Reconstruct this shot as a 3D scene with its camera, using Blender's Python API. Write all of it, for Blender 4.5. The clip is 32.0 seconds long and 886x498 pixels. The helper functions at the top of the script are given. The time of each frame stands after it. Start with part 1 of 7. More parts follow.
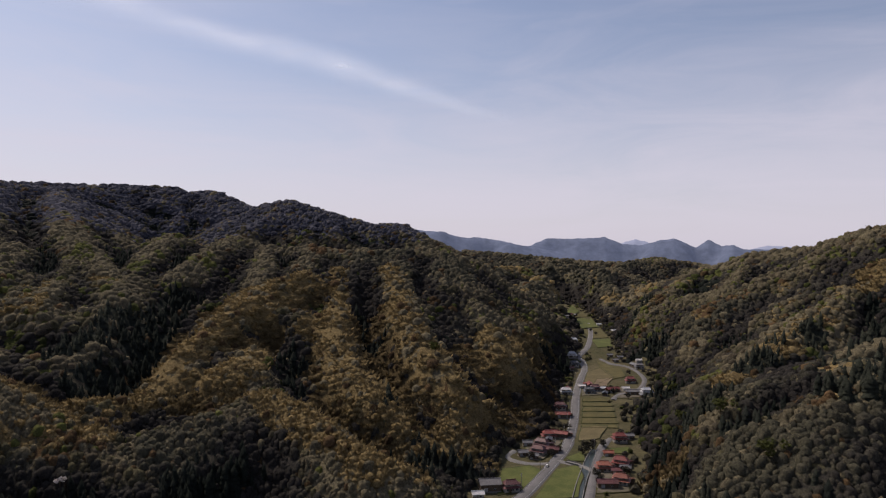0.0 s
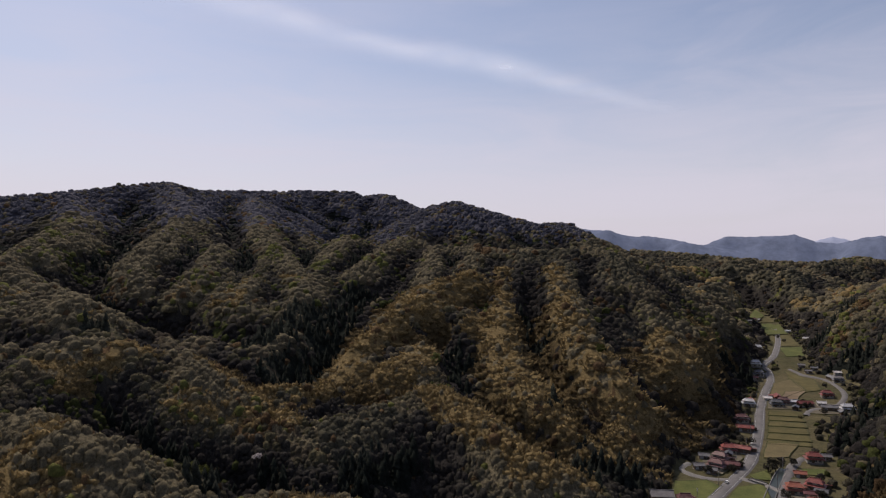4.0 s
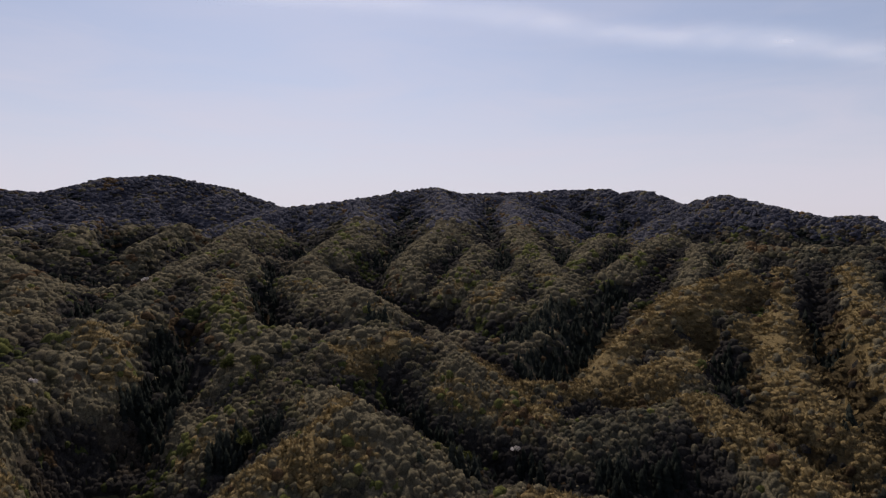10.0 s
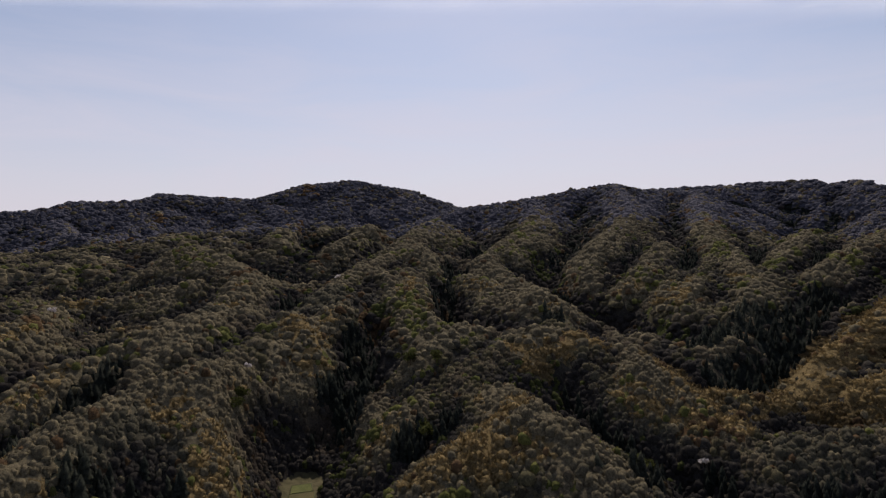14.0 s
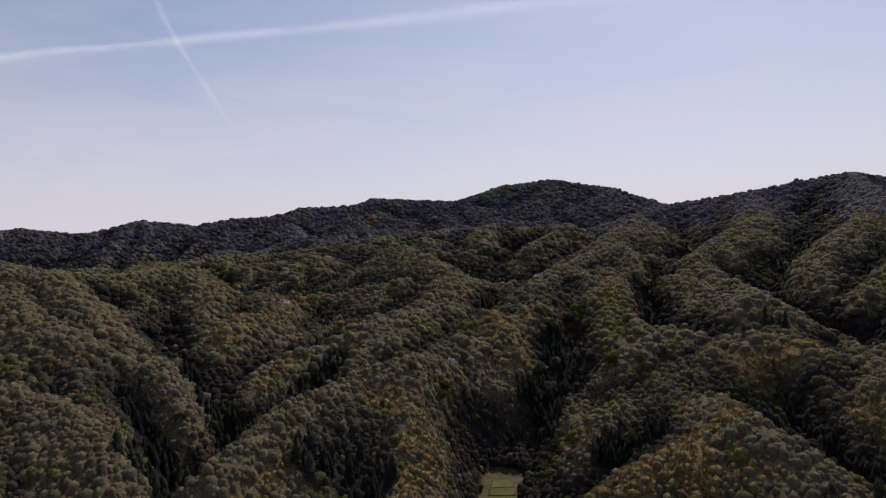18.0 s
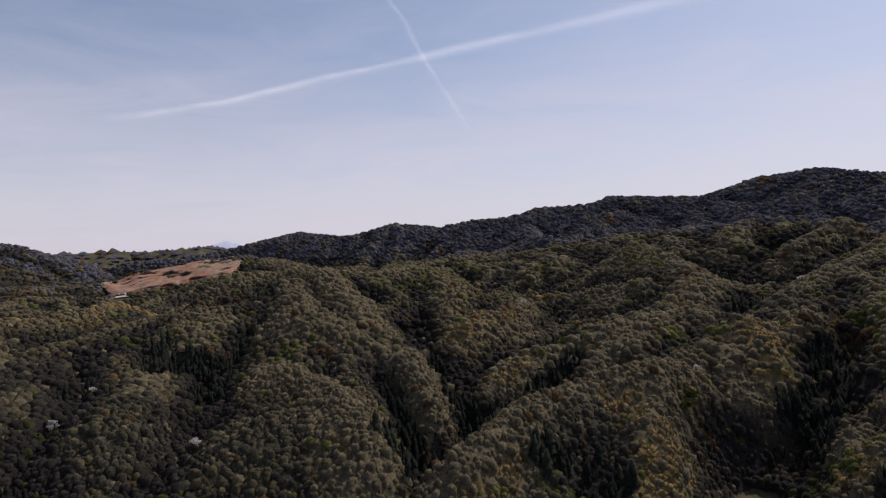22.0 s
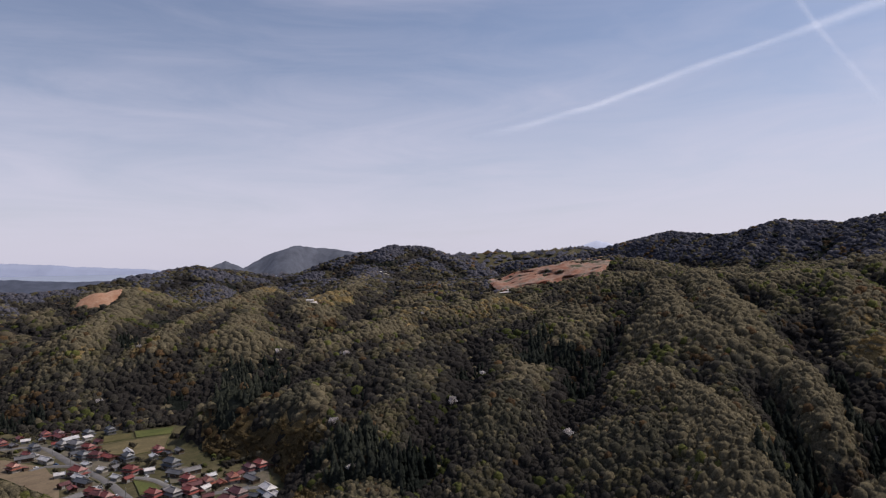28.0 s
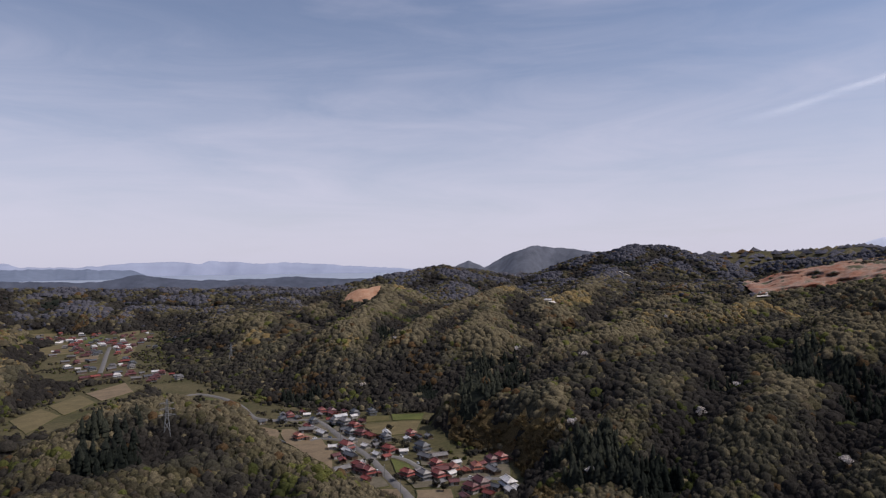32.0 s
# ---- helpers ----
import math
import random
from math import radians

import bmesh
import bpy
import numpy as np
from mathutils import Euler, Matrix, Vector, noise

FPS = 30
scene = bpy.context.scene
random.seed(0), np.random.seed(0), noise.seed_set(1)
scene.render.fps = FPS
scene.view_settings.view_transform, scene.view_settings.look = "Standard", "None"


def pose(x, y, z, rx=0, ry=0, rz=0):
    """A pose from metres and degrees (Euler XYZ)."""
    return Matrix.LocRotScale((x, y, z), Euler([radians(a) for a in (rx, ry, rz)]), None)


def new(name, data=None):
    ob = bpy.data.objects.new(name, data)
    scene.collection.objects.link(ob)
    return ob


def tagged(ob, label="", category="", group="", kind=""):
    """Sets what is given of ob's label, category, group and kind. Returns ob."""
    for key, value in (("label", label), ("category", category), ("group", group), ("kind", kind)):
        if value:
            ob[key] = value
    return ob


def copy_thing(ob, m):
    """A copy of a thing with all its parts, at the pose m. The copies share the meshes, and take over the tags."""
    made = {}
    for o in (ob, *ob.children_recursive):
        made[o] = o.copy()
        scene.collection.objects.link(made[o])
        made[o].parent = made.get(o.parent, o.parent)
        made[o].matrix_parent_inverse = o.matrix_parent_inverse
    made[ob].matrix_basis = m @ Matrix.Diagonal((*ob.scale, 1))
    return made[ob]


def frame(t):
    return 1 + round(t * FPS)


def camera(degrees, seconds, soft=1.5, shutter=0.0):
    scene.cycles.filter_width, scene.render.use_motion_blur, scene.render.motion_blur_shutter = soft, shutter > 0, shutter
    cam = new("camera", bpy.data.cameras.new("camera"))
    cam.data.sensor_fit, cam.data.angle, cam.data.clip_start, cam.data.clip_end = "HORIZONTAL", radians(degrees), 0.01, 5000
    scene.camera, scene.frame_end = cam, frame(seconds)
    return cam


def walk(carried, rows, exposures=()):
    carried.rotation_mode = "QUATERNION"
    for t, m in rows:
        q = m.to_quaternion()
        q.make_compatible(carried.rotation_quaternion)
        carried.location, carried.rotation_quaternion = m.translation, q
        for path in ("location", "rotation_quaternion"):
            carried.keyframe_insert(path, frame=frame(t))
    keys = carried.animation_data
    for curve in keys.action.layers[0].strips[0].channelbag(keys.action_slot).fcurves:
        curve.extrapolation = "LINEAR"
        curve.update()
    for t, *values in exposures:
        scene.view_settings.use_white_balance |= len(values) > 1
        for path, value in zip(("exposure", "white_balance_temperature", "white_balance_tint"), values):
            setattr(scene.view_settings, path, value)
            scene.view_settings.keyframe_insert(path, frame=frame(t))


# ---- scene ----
cam = camera(69.54, 32.0, soft=1.2)
# the drone hovers 150 m over the valley and turns: seconds, heading, tilt, lean
TURN = [
    (0, 0.00, 0.00, 0.00), (1, 3.46, 0.01, 0.09), (2, 7.22, 0.00, 0.15), (3, 11.04, -0.01, 0.19),
    (3.5, 12.85, -0.00, 0.20), (5.5, 19.96, 0.02, 0.28), (6, 21.71, 0.02, 0.31), (7, 25.34, 0.03, 0.38),
    (8, 29.11, 0.07, 0.44), (9, 33.16, 0.08, 0.49), (10, 37.27, 0.09, 0.53), (11, 41.30, 0.10, 0.58),
    (12, 44.92, 0.11, 0.64), (13, 48.87, 0.11, 0.70), (14, 52.94, 0.15, 0.75), (14.5, 55.14, 0.19, 0.78),
    (16.5, 62.95, 0.29, 0.91), (17, 65.37, 0.32, 0.94), (18, 70.63, 0.38, 0.97), (19, 75.62, 0.44, 1.01),
    (20, 80.53, 0.53, 1.03), (21, 85.89, 0.60, 1.06), (22, 91.58, 0.69, 1.08), (23, 97.63, 0.80, 1.09),
    (24, 103.10, 0.91, 1.09), (25, 108.35, 1.01, 1.08), (25.5, 110.99, 1.06, 1.06), (27.5, 121.23, 1.21, 0.93),
    (28, 123.83, 1.24, 0.90), (29, 129.11, 1.31, 0.84), (30, 134.39, 1.37, 0.78), (31, 139.60, 1.44, 0.72),
    (32, 144.93, 1.51, 0.69),
]
walk(cam, [(t, pose(0, 0, 150, 90 + p, r, a)) for t, a, p, r in TURN], [(0.0, 0.0, 6500, 17), (13.0, 0.0, 6550, 16), (21.0, 0.0, 6450, 16), (32.0, 0.0, 6150, 16)])

# ---- light ----
SUN_AZ, SUN_EL = radians(48), radians(51)          # azimuth to the left of +y
sun_way = Vector((-math.sin(SUN_AZ) * math.cos(SUN_EL), math.cos(SUN_AZ) * math.cos(SUN_EL), math.sin(SUN_EL)))
sun = new("sun", bpy.data.lights.new("sun", "SUN"))
sun.data.energy, sun.data.angle, sun.data.color = 3.5, radians(0.8), (1.0, 0.92, 0.79)
sun.matrix_world = Matrix.LocRotScale((0, 0, 900), sun_way.to_track_quat("Z", "Y"), None)

world = bpy.data.worlds.new("sky")
scene.world = world
world.use_nodes = True
wt = world.node_tree
wt.nodes.clear()


def wnode(kind, **values):
    n = wt.nodes.new(kind)
    for k, v in values.items():
        n.inputs[k].default_value = v
    return n


w_out = wnode("ShaderNodeOutputWorld")
w_bg = wnode("ShaderNodeBackground", Strength=1.0)
w_sky = wt.nodes.new("ShaderNodeTexSky")
w_sky.sky_type, w_sky.sun_disc = "NISHITA", False
w_sky.sun_elevation, w_sky.sun_rotation = SUN_EL, -SUN_AZ
w_sky.altitude, w_sky.air_density, w_sky.dust_density, w_sky.ozone_density = 300, 1.0, 1.5, 1.5
w_scale = wt.nodes.new("ShaderNodeVectorMath")
w_scale.operation = "SCALE"
w_scale.inputs["Scale"].default_value = 0.092
wt.links.new(w_sky.outputs[0], w_scale.inputs[0])
# thin high cloud: wide streaks, denser to the horizon
w_co = wt.nodes.new("ShaderNodeTexCoord")
w_sep = wt.nodes.new("ShaderNodeSeparateXYZ")
wt.links.new(w_co.outputs["Generated"], w_sep.inputs[0])
w_map = wt.nodes.new("ShaderNodeMapping")
w_map.inputs["Scale"].default_value = (1.2, 1.2, 6.5)
w_map.inputs["Rotation"].default_value = (0.05, -0.06, 0)
wt.links.new(w_co.outputs["Generated"], w_map.inputs[0])
w_noise = wnode("ShaderNodeTexNoise", Scale=1.6, Detail=6.0, Roughness=0.55, Distortion=0.4)
wt.links.new(w_map.outputs[0], w_noise.inputs["Vector"])
w_ramp = wt.nodes.new("ShaderNodeMapRange")
w_ramp.inputs["From Min"].default_value, w_ramp.inputs["From Max"].default_value = 0.40, 0.78
w_ramp.inputs["To Min"].default_value, w_ramp.inputs["To Max"].default_value = 0.0, 0.42
wt.links.new(w_noise.outputs["Fac"], w_ramp.inputs[0])
w_low = wt.nodes.new("ShaderNodeMapRange")
w_low.interpolation_type = "SMOOTHSTEP"
w_low.inputs["From Min"].default_value, w_low.inputs["From Max"].default_value = 0.40, 0.0
w_low.inputs["To Min"].default_value, w_low.inputs["To Max"].default_value = 0.12, 0.86
w_tear = wnode("ShaderNodeTexNoise", Scale=2.6, Detail=7.0, Roughness=0.6, Distortion=0.8)
wt.links.new(w_map.outputs[0], w_tear.inputs["Vector"])
w_edge = wt.nodes.new("ShaderNodeMath")
w_edge.operation = "MULTIPLY_ADD"
w_edge.inputs[1].default_value = -0.24
wt.links.new(w_tear.outputs["Fac"], w_edge.inputs[0])
w_lift = wt.nodes.new("ShaderNodeMath")
w_lift.inputs[1].default_value = 0.12
wt.links.new(w_sep.outputs["Z"], w_lift.inputs[0])
wt.links.new(w_lift.outputs[0], w_edge.inputs[2])
wt.links.new(w_edge.outputs[0], w_low.inputs[0])
w_add = wt.nodes.new("ShaderNodeMath")
w_add.operation, w_add.use_clamp = "MAXIMUM", True
wt.links.new(w_ramp.outputs[0], w_add.inputs[0])
wt.links.new(w_low.outputs[0], w_add.inputs[1])
w_mix = wt.nodes.new("ShaderNodeMix")
w_mix.data_type = "RGBA"
wt.links.new(w_add.outputs[0], w_mix.inputs["Factor"])
wt.links.new(w_scale.outputs[0], w_mix.inputs["A"])
w_mix.inputs["B"].default_value = (0.66, 0.64, 0.715, 1)
wt.links.new(w_mix.outputs["Result"], w_bg.inputs["Color"])
wt.links.new(w_bg.outputs[0], w_out.inputs[0])

# ---- materials ----
class Mat:
    """A node material with short ways to lay textures over one another."""

    def __init__(self, name, rough=0.85, metal=0.0, spec=0.25):
        self.m = bpy.data.materials.new(name)
        self.m.use_nodes = True
        self.t = self.m.node_tree
        self.b = self.t.nodes["Principled BSDF"]
        self.b.inputs["Roughness"].default_value = rough
        self.b.inputs["Metallic"].default_value = metal
        self.b.inputs["Specular IOR Level"].default_value = spec

    def link(self, a, b):
        self.t.links.new(a, b)

    def place(self):
        return self.t.nodes.new("ShaderNodeNewGeometry").outputs["Position"]

    def noise(self, size, detail=4.0, rough=0.6, vector=None):
        n = self.t.nodes.new("ShaderNodeTexNoise")
        n.inputs["Scale"].default_value = 1.0 / size
        n.inputs["Detail"].default_value, n.inputs["Roughness"].default_value = detail, rough
        self.link(vector or self.place(), n.inputs["Vector"])
        return n.outputs["Fac"]

    def ramp(self, fac, *stops):
        r = self.t.nodes.new("ShaderNodeValToRGB")
        while len(r.color_ramp.elements) < len(stops):
            r.color_ramp.elements.new(0.5)
        for e, (p, c) in zip(r.color_ramp.elements, stops):
            e.position, e.color = p, (*c, 1)
        self.link(fac, r.inputs[0])
        return r.outputs[0]

    def mix(self, fac, a, b, blend="MIX"):
        n = self.t.nodes.new("ShaderNodeMix")
        n.data_type, n.blend_type = "RGBA", blend
        for sock, v in ((n.inputs["Factor"], fac), (n.inputs["A"], a), (n.inputs["B"], b)):
            if isinstance(v, (int, float)):
                sock.default_value = v
            elif isinstance(v, tuple):
                sock.default_value = (*v, 1)
            else:
                self.link(v, sock)
        return n.outputs["Result"]

    def attribute(self, name):
        n = self.t.nodes.new("ShaderNodeAttribute")
        n.attribute_name = name
        return n.outputs["Fac"]

    def paint(self, colour):
        if isinstance(colour, tuple):
            self.b.inputs["Base Color"].default_value = (*colour, 1)
        else:
            self.link(colour, self.b.inputs["Base Color"])
        return self

    def bump(self, height, distance, strength=0.6):
        n = self.t.nodes.new("ShaderNodeBump")
        n.inputs["Distance"].default_value, n.inputs["Strength"].default_value = distance, strength
        self.link(height, n.inputs["Height"])
        self.link(n.outputs[0], self.b.inputs["Normal"])
        return self


def foliage(name, dark, mid, light, through_light=0.18):
    """Leaves: tone runs tree by tree, in the woods with the relief's sun and shade put in; grain inside the crown."""
    m = Mat(name, 0.9, 0, 0.03)
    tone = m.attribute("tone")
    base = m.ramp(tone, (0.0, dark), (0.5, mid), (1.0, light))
    grain = m.ramp(m.noise(1.3, 6, 0.85), (0.34, (0.42, 0.42, 0.46)), (0.52, (1.0, 1.0, 1.0)), (0.68, (1.75, 1.72, 1.58)))
    col = m.mix(1.0, base, grain, "MULTIPLY")
    isl = m.t.nodes.new("ShaderNodeNewGeometry").outputs["Random Per Island"]
    col = m.mix(1.0, col, m.ramp(isl, (0.0, (0.78, 0.79, 0.80)), (1.0, (1.22, 1.20, 1.16))), "MULTIPLY")
    m.paint(col)
    m.bump(m.noise(1.8, 6, 0.8), 1.6, 0.7)
    tr = m.t.nodes.new("ShaderNodeBsdfTranslucent")
    m.link(col, tr.inputs["Color"])
    mx = m.t.nodes.new("ShaderNodeMixShader")
    mx.inputs[0].default_value = through_light
    m.link(m.b.outputs[0], mx.inputs[1])
    m.link(tr.outputs[0], mx.inputs[2])
    m.link(mx.outputs[0], m.t.nodes["Material Output"].inputs["Surface"])
    return m.m


LEAF = {
    "evergreen": foliage("evergreen_leaf", (0.031, 0.028, 0.026), (0.048, 0.044, 0.037), (0.077, 0.071, 0.049)),
    "olive": foliage("olive_leaf", (0.041, 0.036, 0.027), (0.069, 0.061, 0.038), (0.110, 0.097, 0.054)),
    "bare": foliage("bare_twig", (0.053, 0.043, 0.033), (0.088, 0.073, 0.050), (0.140, 0.119, 0.076)),
    # haze over the far ridges put into the leaf colour as grey mauve
    "leafless": foliage("hazed_twig", (0.048, 0.049, 0.064), (0.069, 0.070, 0.090), (0.098, 0.096, 0.115)),
    "fresh": foliage("fresh_leaf", (0.046, 0.052, 0.018), (0.074, 0.081, 0.026), (0.108, 0.110, 0.035)),
    "bamboo": foliage("bamboo_leaf", (0.088, 0.065, 0.033), (0.147, 0.108, 0.052), (0.215, 0.157, 0.074)),
    "cedar": foliage("cedar_needle", (0.014, 0.017, 0.014), (0.022, 0.025, 0.021), (0.033, 0.036, 0.027), 0.05),
    "rust": foliage("rust_leaf", (0.061, 0.040, 0.022), (0.084, 0.055, 0.029), (0.108, 0.069, 0.037)),
    "blossom": foliage("cherry_blossom", (0.50, 0.45, 0.43), (0.62, 0.57, 0.55), (0.72, 0.66, 0.64)),
}

forest_floor = Mat("forest_floor", 0.95, 0, 0.1)
forest_floor.paint(forest_floor.mix(1.0, forest_floor.ramp(forest_floor.noise(60, 5), (0.3, (0.050, 0.050, 0.022)), (0.5, (0.078, 0.068, 0.036)), (0.7, (0.110, 0.092, 0.052))),
                                    forest_floor.ramp(forest_floor.noise(4, 6, 0.7), (0.3, (0.6, 0.6, 0.6)), (0.7, (1.3, 1.3, 1.25))), "MULTIPLY"))
forest_floor.bump(forest_floor.noise(5, 6, 0.7), 1.2, 0.8)


def mottled(name, a, b, size, fine, rough=0.9, bump=0.0, spec=0.2):
    """Two colours mixed in patches, with a finer grain over them."""
    m = Mat(name, rough, 0, spec)
    col = m.ramp(m.noise(size, 4), (0.35, a), (0.65, b))
    m.paint(m.mix(1.0, col, m.ramp(m.noise(fine, 5, 0.7), (0.3, (0.78, 0.78, 0.78)), (0.7, (1.18, 1.18, 1.18))), "MULTIPLY"))
    if bump:
        m.bump(m.noise(fine, 5, 0.7), bump)
    return m.m


ASPHALT = mottled("asphalt", (0.115, 0.108, 0.106), (0.150, 0.142, 0.138), 9, 0.8, 0.9)
CONCRETE = mottled("concrete", (0.150, 0.142, 0.132), (0.20, 0.19, 0.178), 6, 0.7)
PAINT_LINE = mottled("road_paint", (0.36, 0.36, 0.35), (0.45, 0.45, 0.44), 5, 0.5)
FIELD = {
    "grass": mottled("meadow", (0.060, 0.072, 0.019), (0.098, 0.104, 0.031), 12, 1.1, 0.95, 0.15),
    "terrace": mottled("rice_terrace", (0.070, 0.062, 0.024), (0.105, 0.088, 0.035), 10, 1.0, 0.95, 0.12),
    "straw": mottled("straw_field", (0.095, 0.078, 0.038), (0.140, 0.110, 0.055), 14, 1.2, 0.95, 0.12),
    "soil": mottled("tilled_soil", (0.130, 0.096, 0.062), (0.185, 0.138, 0.088), 12, 1.0, 0.95, 0.12),
}
YARD = mottled("yard_earth", (0.085, 0.074, 0.050), (0.135, 0.115, 0.085), 7, 0.9, 0.95, 0.1)
BANK = mottled("grass_bank", (0.042, 0.046, 0.017), (0.070, 0.066, 0.025), 6, 0.9, 0.95, 0.2)
QUARRY = Mat("quarry_rock", 0.95, 0, 0.15)
q_earth = QUARRY.ramp(QUARRY.noise(48, 6), (0.36, (0.235, 0.098, 0.060)), (0.5, (0.25, 0.150, 0.108)), (0.62, (0.32, 0.262, 0.228)))
q_green = QUARRY.ramp(QUARRY.noise(48, 6, 0.65), (0.53, (0.0, 0.0, 0.0)), (0.60, (1.0, 1.0, 1.0)))
q_mix = QUARRY.mix(q_green, q_earth, (0.075, 0.072, 0.042))
QUARRY.paint(QUARRY.mix(1.0, q_mix, QUARRY.ramp(QUARRY.noise(10, 5, 0.7), (0.3, (0.7, 0.7, 0.7)), (0.7, (1.25, 1.25, 1.25))), "MULTIPLY"))
QUARRY = QUARRY.bump(QUARRY.noise(12, 5, 0.7), 2.0).m
CLAY = mottled("orange_clay", (0.30, 0.155, 0.092), (0.40, 0.25, 0.165), 14, 3, 0.95, 0.6)
GRAVEL = mottled("pale_gravel", (0.42, 0.38, 0.34), (0.55, 0.50, 0.45), 30, 3, 0.95)
WATER = mottled("river_water", (0.022, 0.030, 0.026), (0.036, 0.044, 0.036), 8, 2, 0.35, 0.02, 0.25)
# lake colour has reflected sky and haze put in, hence so pale
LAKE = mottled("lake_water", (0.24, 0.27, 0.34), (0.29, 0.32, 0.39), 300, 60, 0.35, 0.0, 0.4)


def tiled(name, colour, rough=0.45, pitch=0.3, spec=0.4):
    """Roof tiles: courses as relief, worn and faded in patches."""
    m = Mat(name, rough, 0, spec)
    own = m.t.nodes.new("ShaderNodeObjectInfo").outputs["Random"]
    fade = m.ramp(m.noise(3.5, 5), (0.3, tuple(c * 0.72 for c in colour)), (0.7, tuple(min(1, c * 1.22) for c in colour)))
    col = m.mix(1.0, fade, m.ramp(own, (0.0, (0.80, 0.82, 0.86)), (1.0, (1.18, 1.12, 1.08))), "MULTIPLY")
    m.paint(m.mix(1.0, col, m.ramp(m.noise(0.5, 3, 0.7), (0.3, (0.8, 0.8, 0.8)), (0.7, (1.15, 1.15, 1.15))), "MULTIPLY"))
    wave = m.t.nodes.new("ShaderNodeTexWave")
    wave.bands_direction, wave.wave_profile = "Z", "SAW"
    wave.inputs["Scale"].default_value = 1.6
    co = m.t.nodes.new("ShaderNodeTexCoord").outputs["Object"]
    m.link(co, wave.inputs["Vector"])
    return m.bump(wave.outputs["Fac"], 0.06, 0.7).m


ROOF = {
    "red": tiled("red_glazed_tile", (0.185, 0.046, 0.036)),
    "orange": tiled("orange_glazed_tile", (0.235, 0.078, 0.048)),
    "maroon": tiled("maroon_tile", (0.105, 0.038, 0.037)),
    "grey": tiled("grey_tile", (0.135, 0.13, 0.13)),
    "dark": tiled("dark_slate_tile", (0.070, 0.075, 0.085)),
    "white": tiled("pale_metal_roof", (0.52, 0.51, 0.50), 0.4),
}
PLASTER = mottled("pale_plaster", (0.30, 0.275, 0.235), (0.42, 0.39, 0.34), 3, 0.4)
TIMBER = mottled("dark_timber", (0.085, 0.060, 0.042), (0.130, 0.092, 0.062), 2, 0.25)
FRAME = mottled("window_frame", (0.28, 0.27, 0.26), (0.36, 0.35, 0.33), 2, 0.3, 0.5)
GLASS = Mat("window_glass", 0.08, 0, 0.6).paint((0.035, 0.042, 0.050)).m
BARK = mottled("bark", (0.070, 0.052, 0.036), (0.110, 0.085, 0.062), 1.0, 0.2)
STEEL = Mat("galvanised_steel", 0.45, 0.7, 0.5)
STEEL.paint(STEEL.ramp(STEEL.noise(2, 4), (0.3, (0.30, 0.305, 0.31)), (0.7, (0.40, 0.405, 0.41))))
STEEL = STEEL.m
CAR_PAINT = {n: Mat(n + "_car_paint", 0.3, 0.1, 0.5).paint(c).m for n, c in (("white", (0.72, 0.72, 0.71)), ("silver", (0.45, 0.46, 0.47)), ("blue", (0.06, 0.12, 0.25)))}
RUBBER = Mat("tyre_rubber", 0.9).paint((0.03, 0.03, 0.03)).m


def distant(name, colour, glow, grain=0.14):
    """Far land with haze put into its colour: a flat tone, and a little glow for the lit air before it."""
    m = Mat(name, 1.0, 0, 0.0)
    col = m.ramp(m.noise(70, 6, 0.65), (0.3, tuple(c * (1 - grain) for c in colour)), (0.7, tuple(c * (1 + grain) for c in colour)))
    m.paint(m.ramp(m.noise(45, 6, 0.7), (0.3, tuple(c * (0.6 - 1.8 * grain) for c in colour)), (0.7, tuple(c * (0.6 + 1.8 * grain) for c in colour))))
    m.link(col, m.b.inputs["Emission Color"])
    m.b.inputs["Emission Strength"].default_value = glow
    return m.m
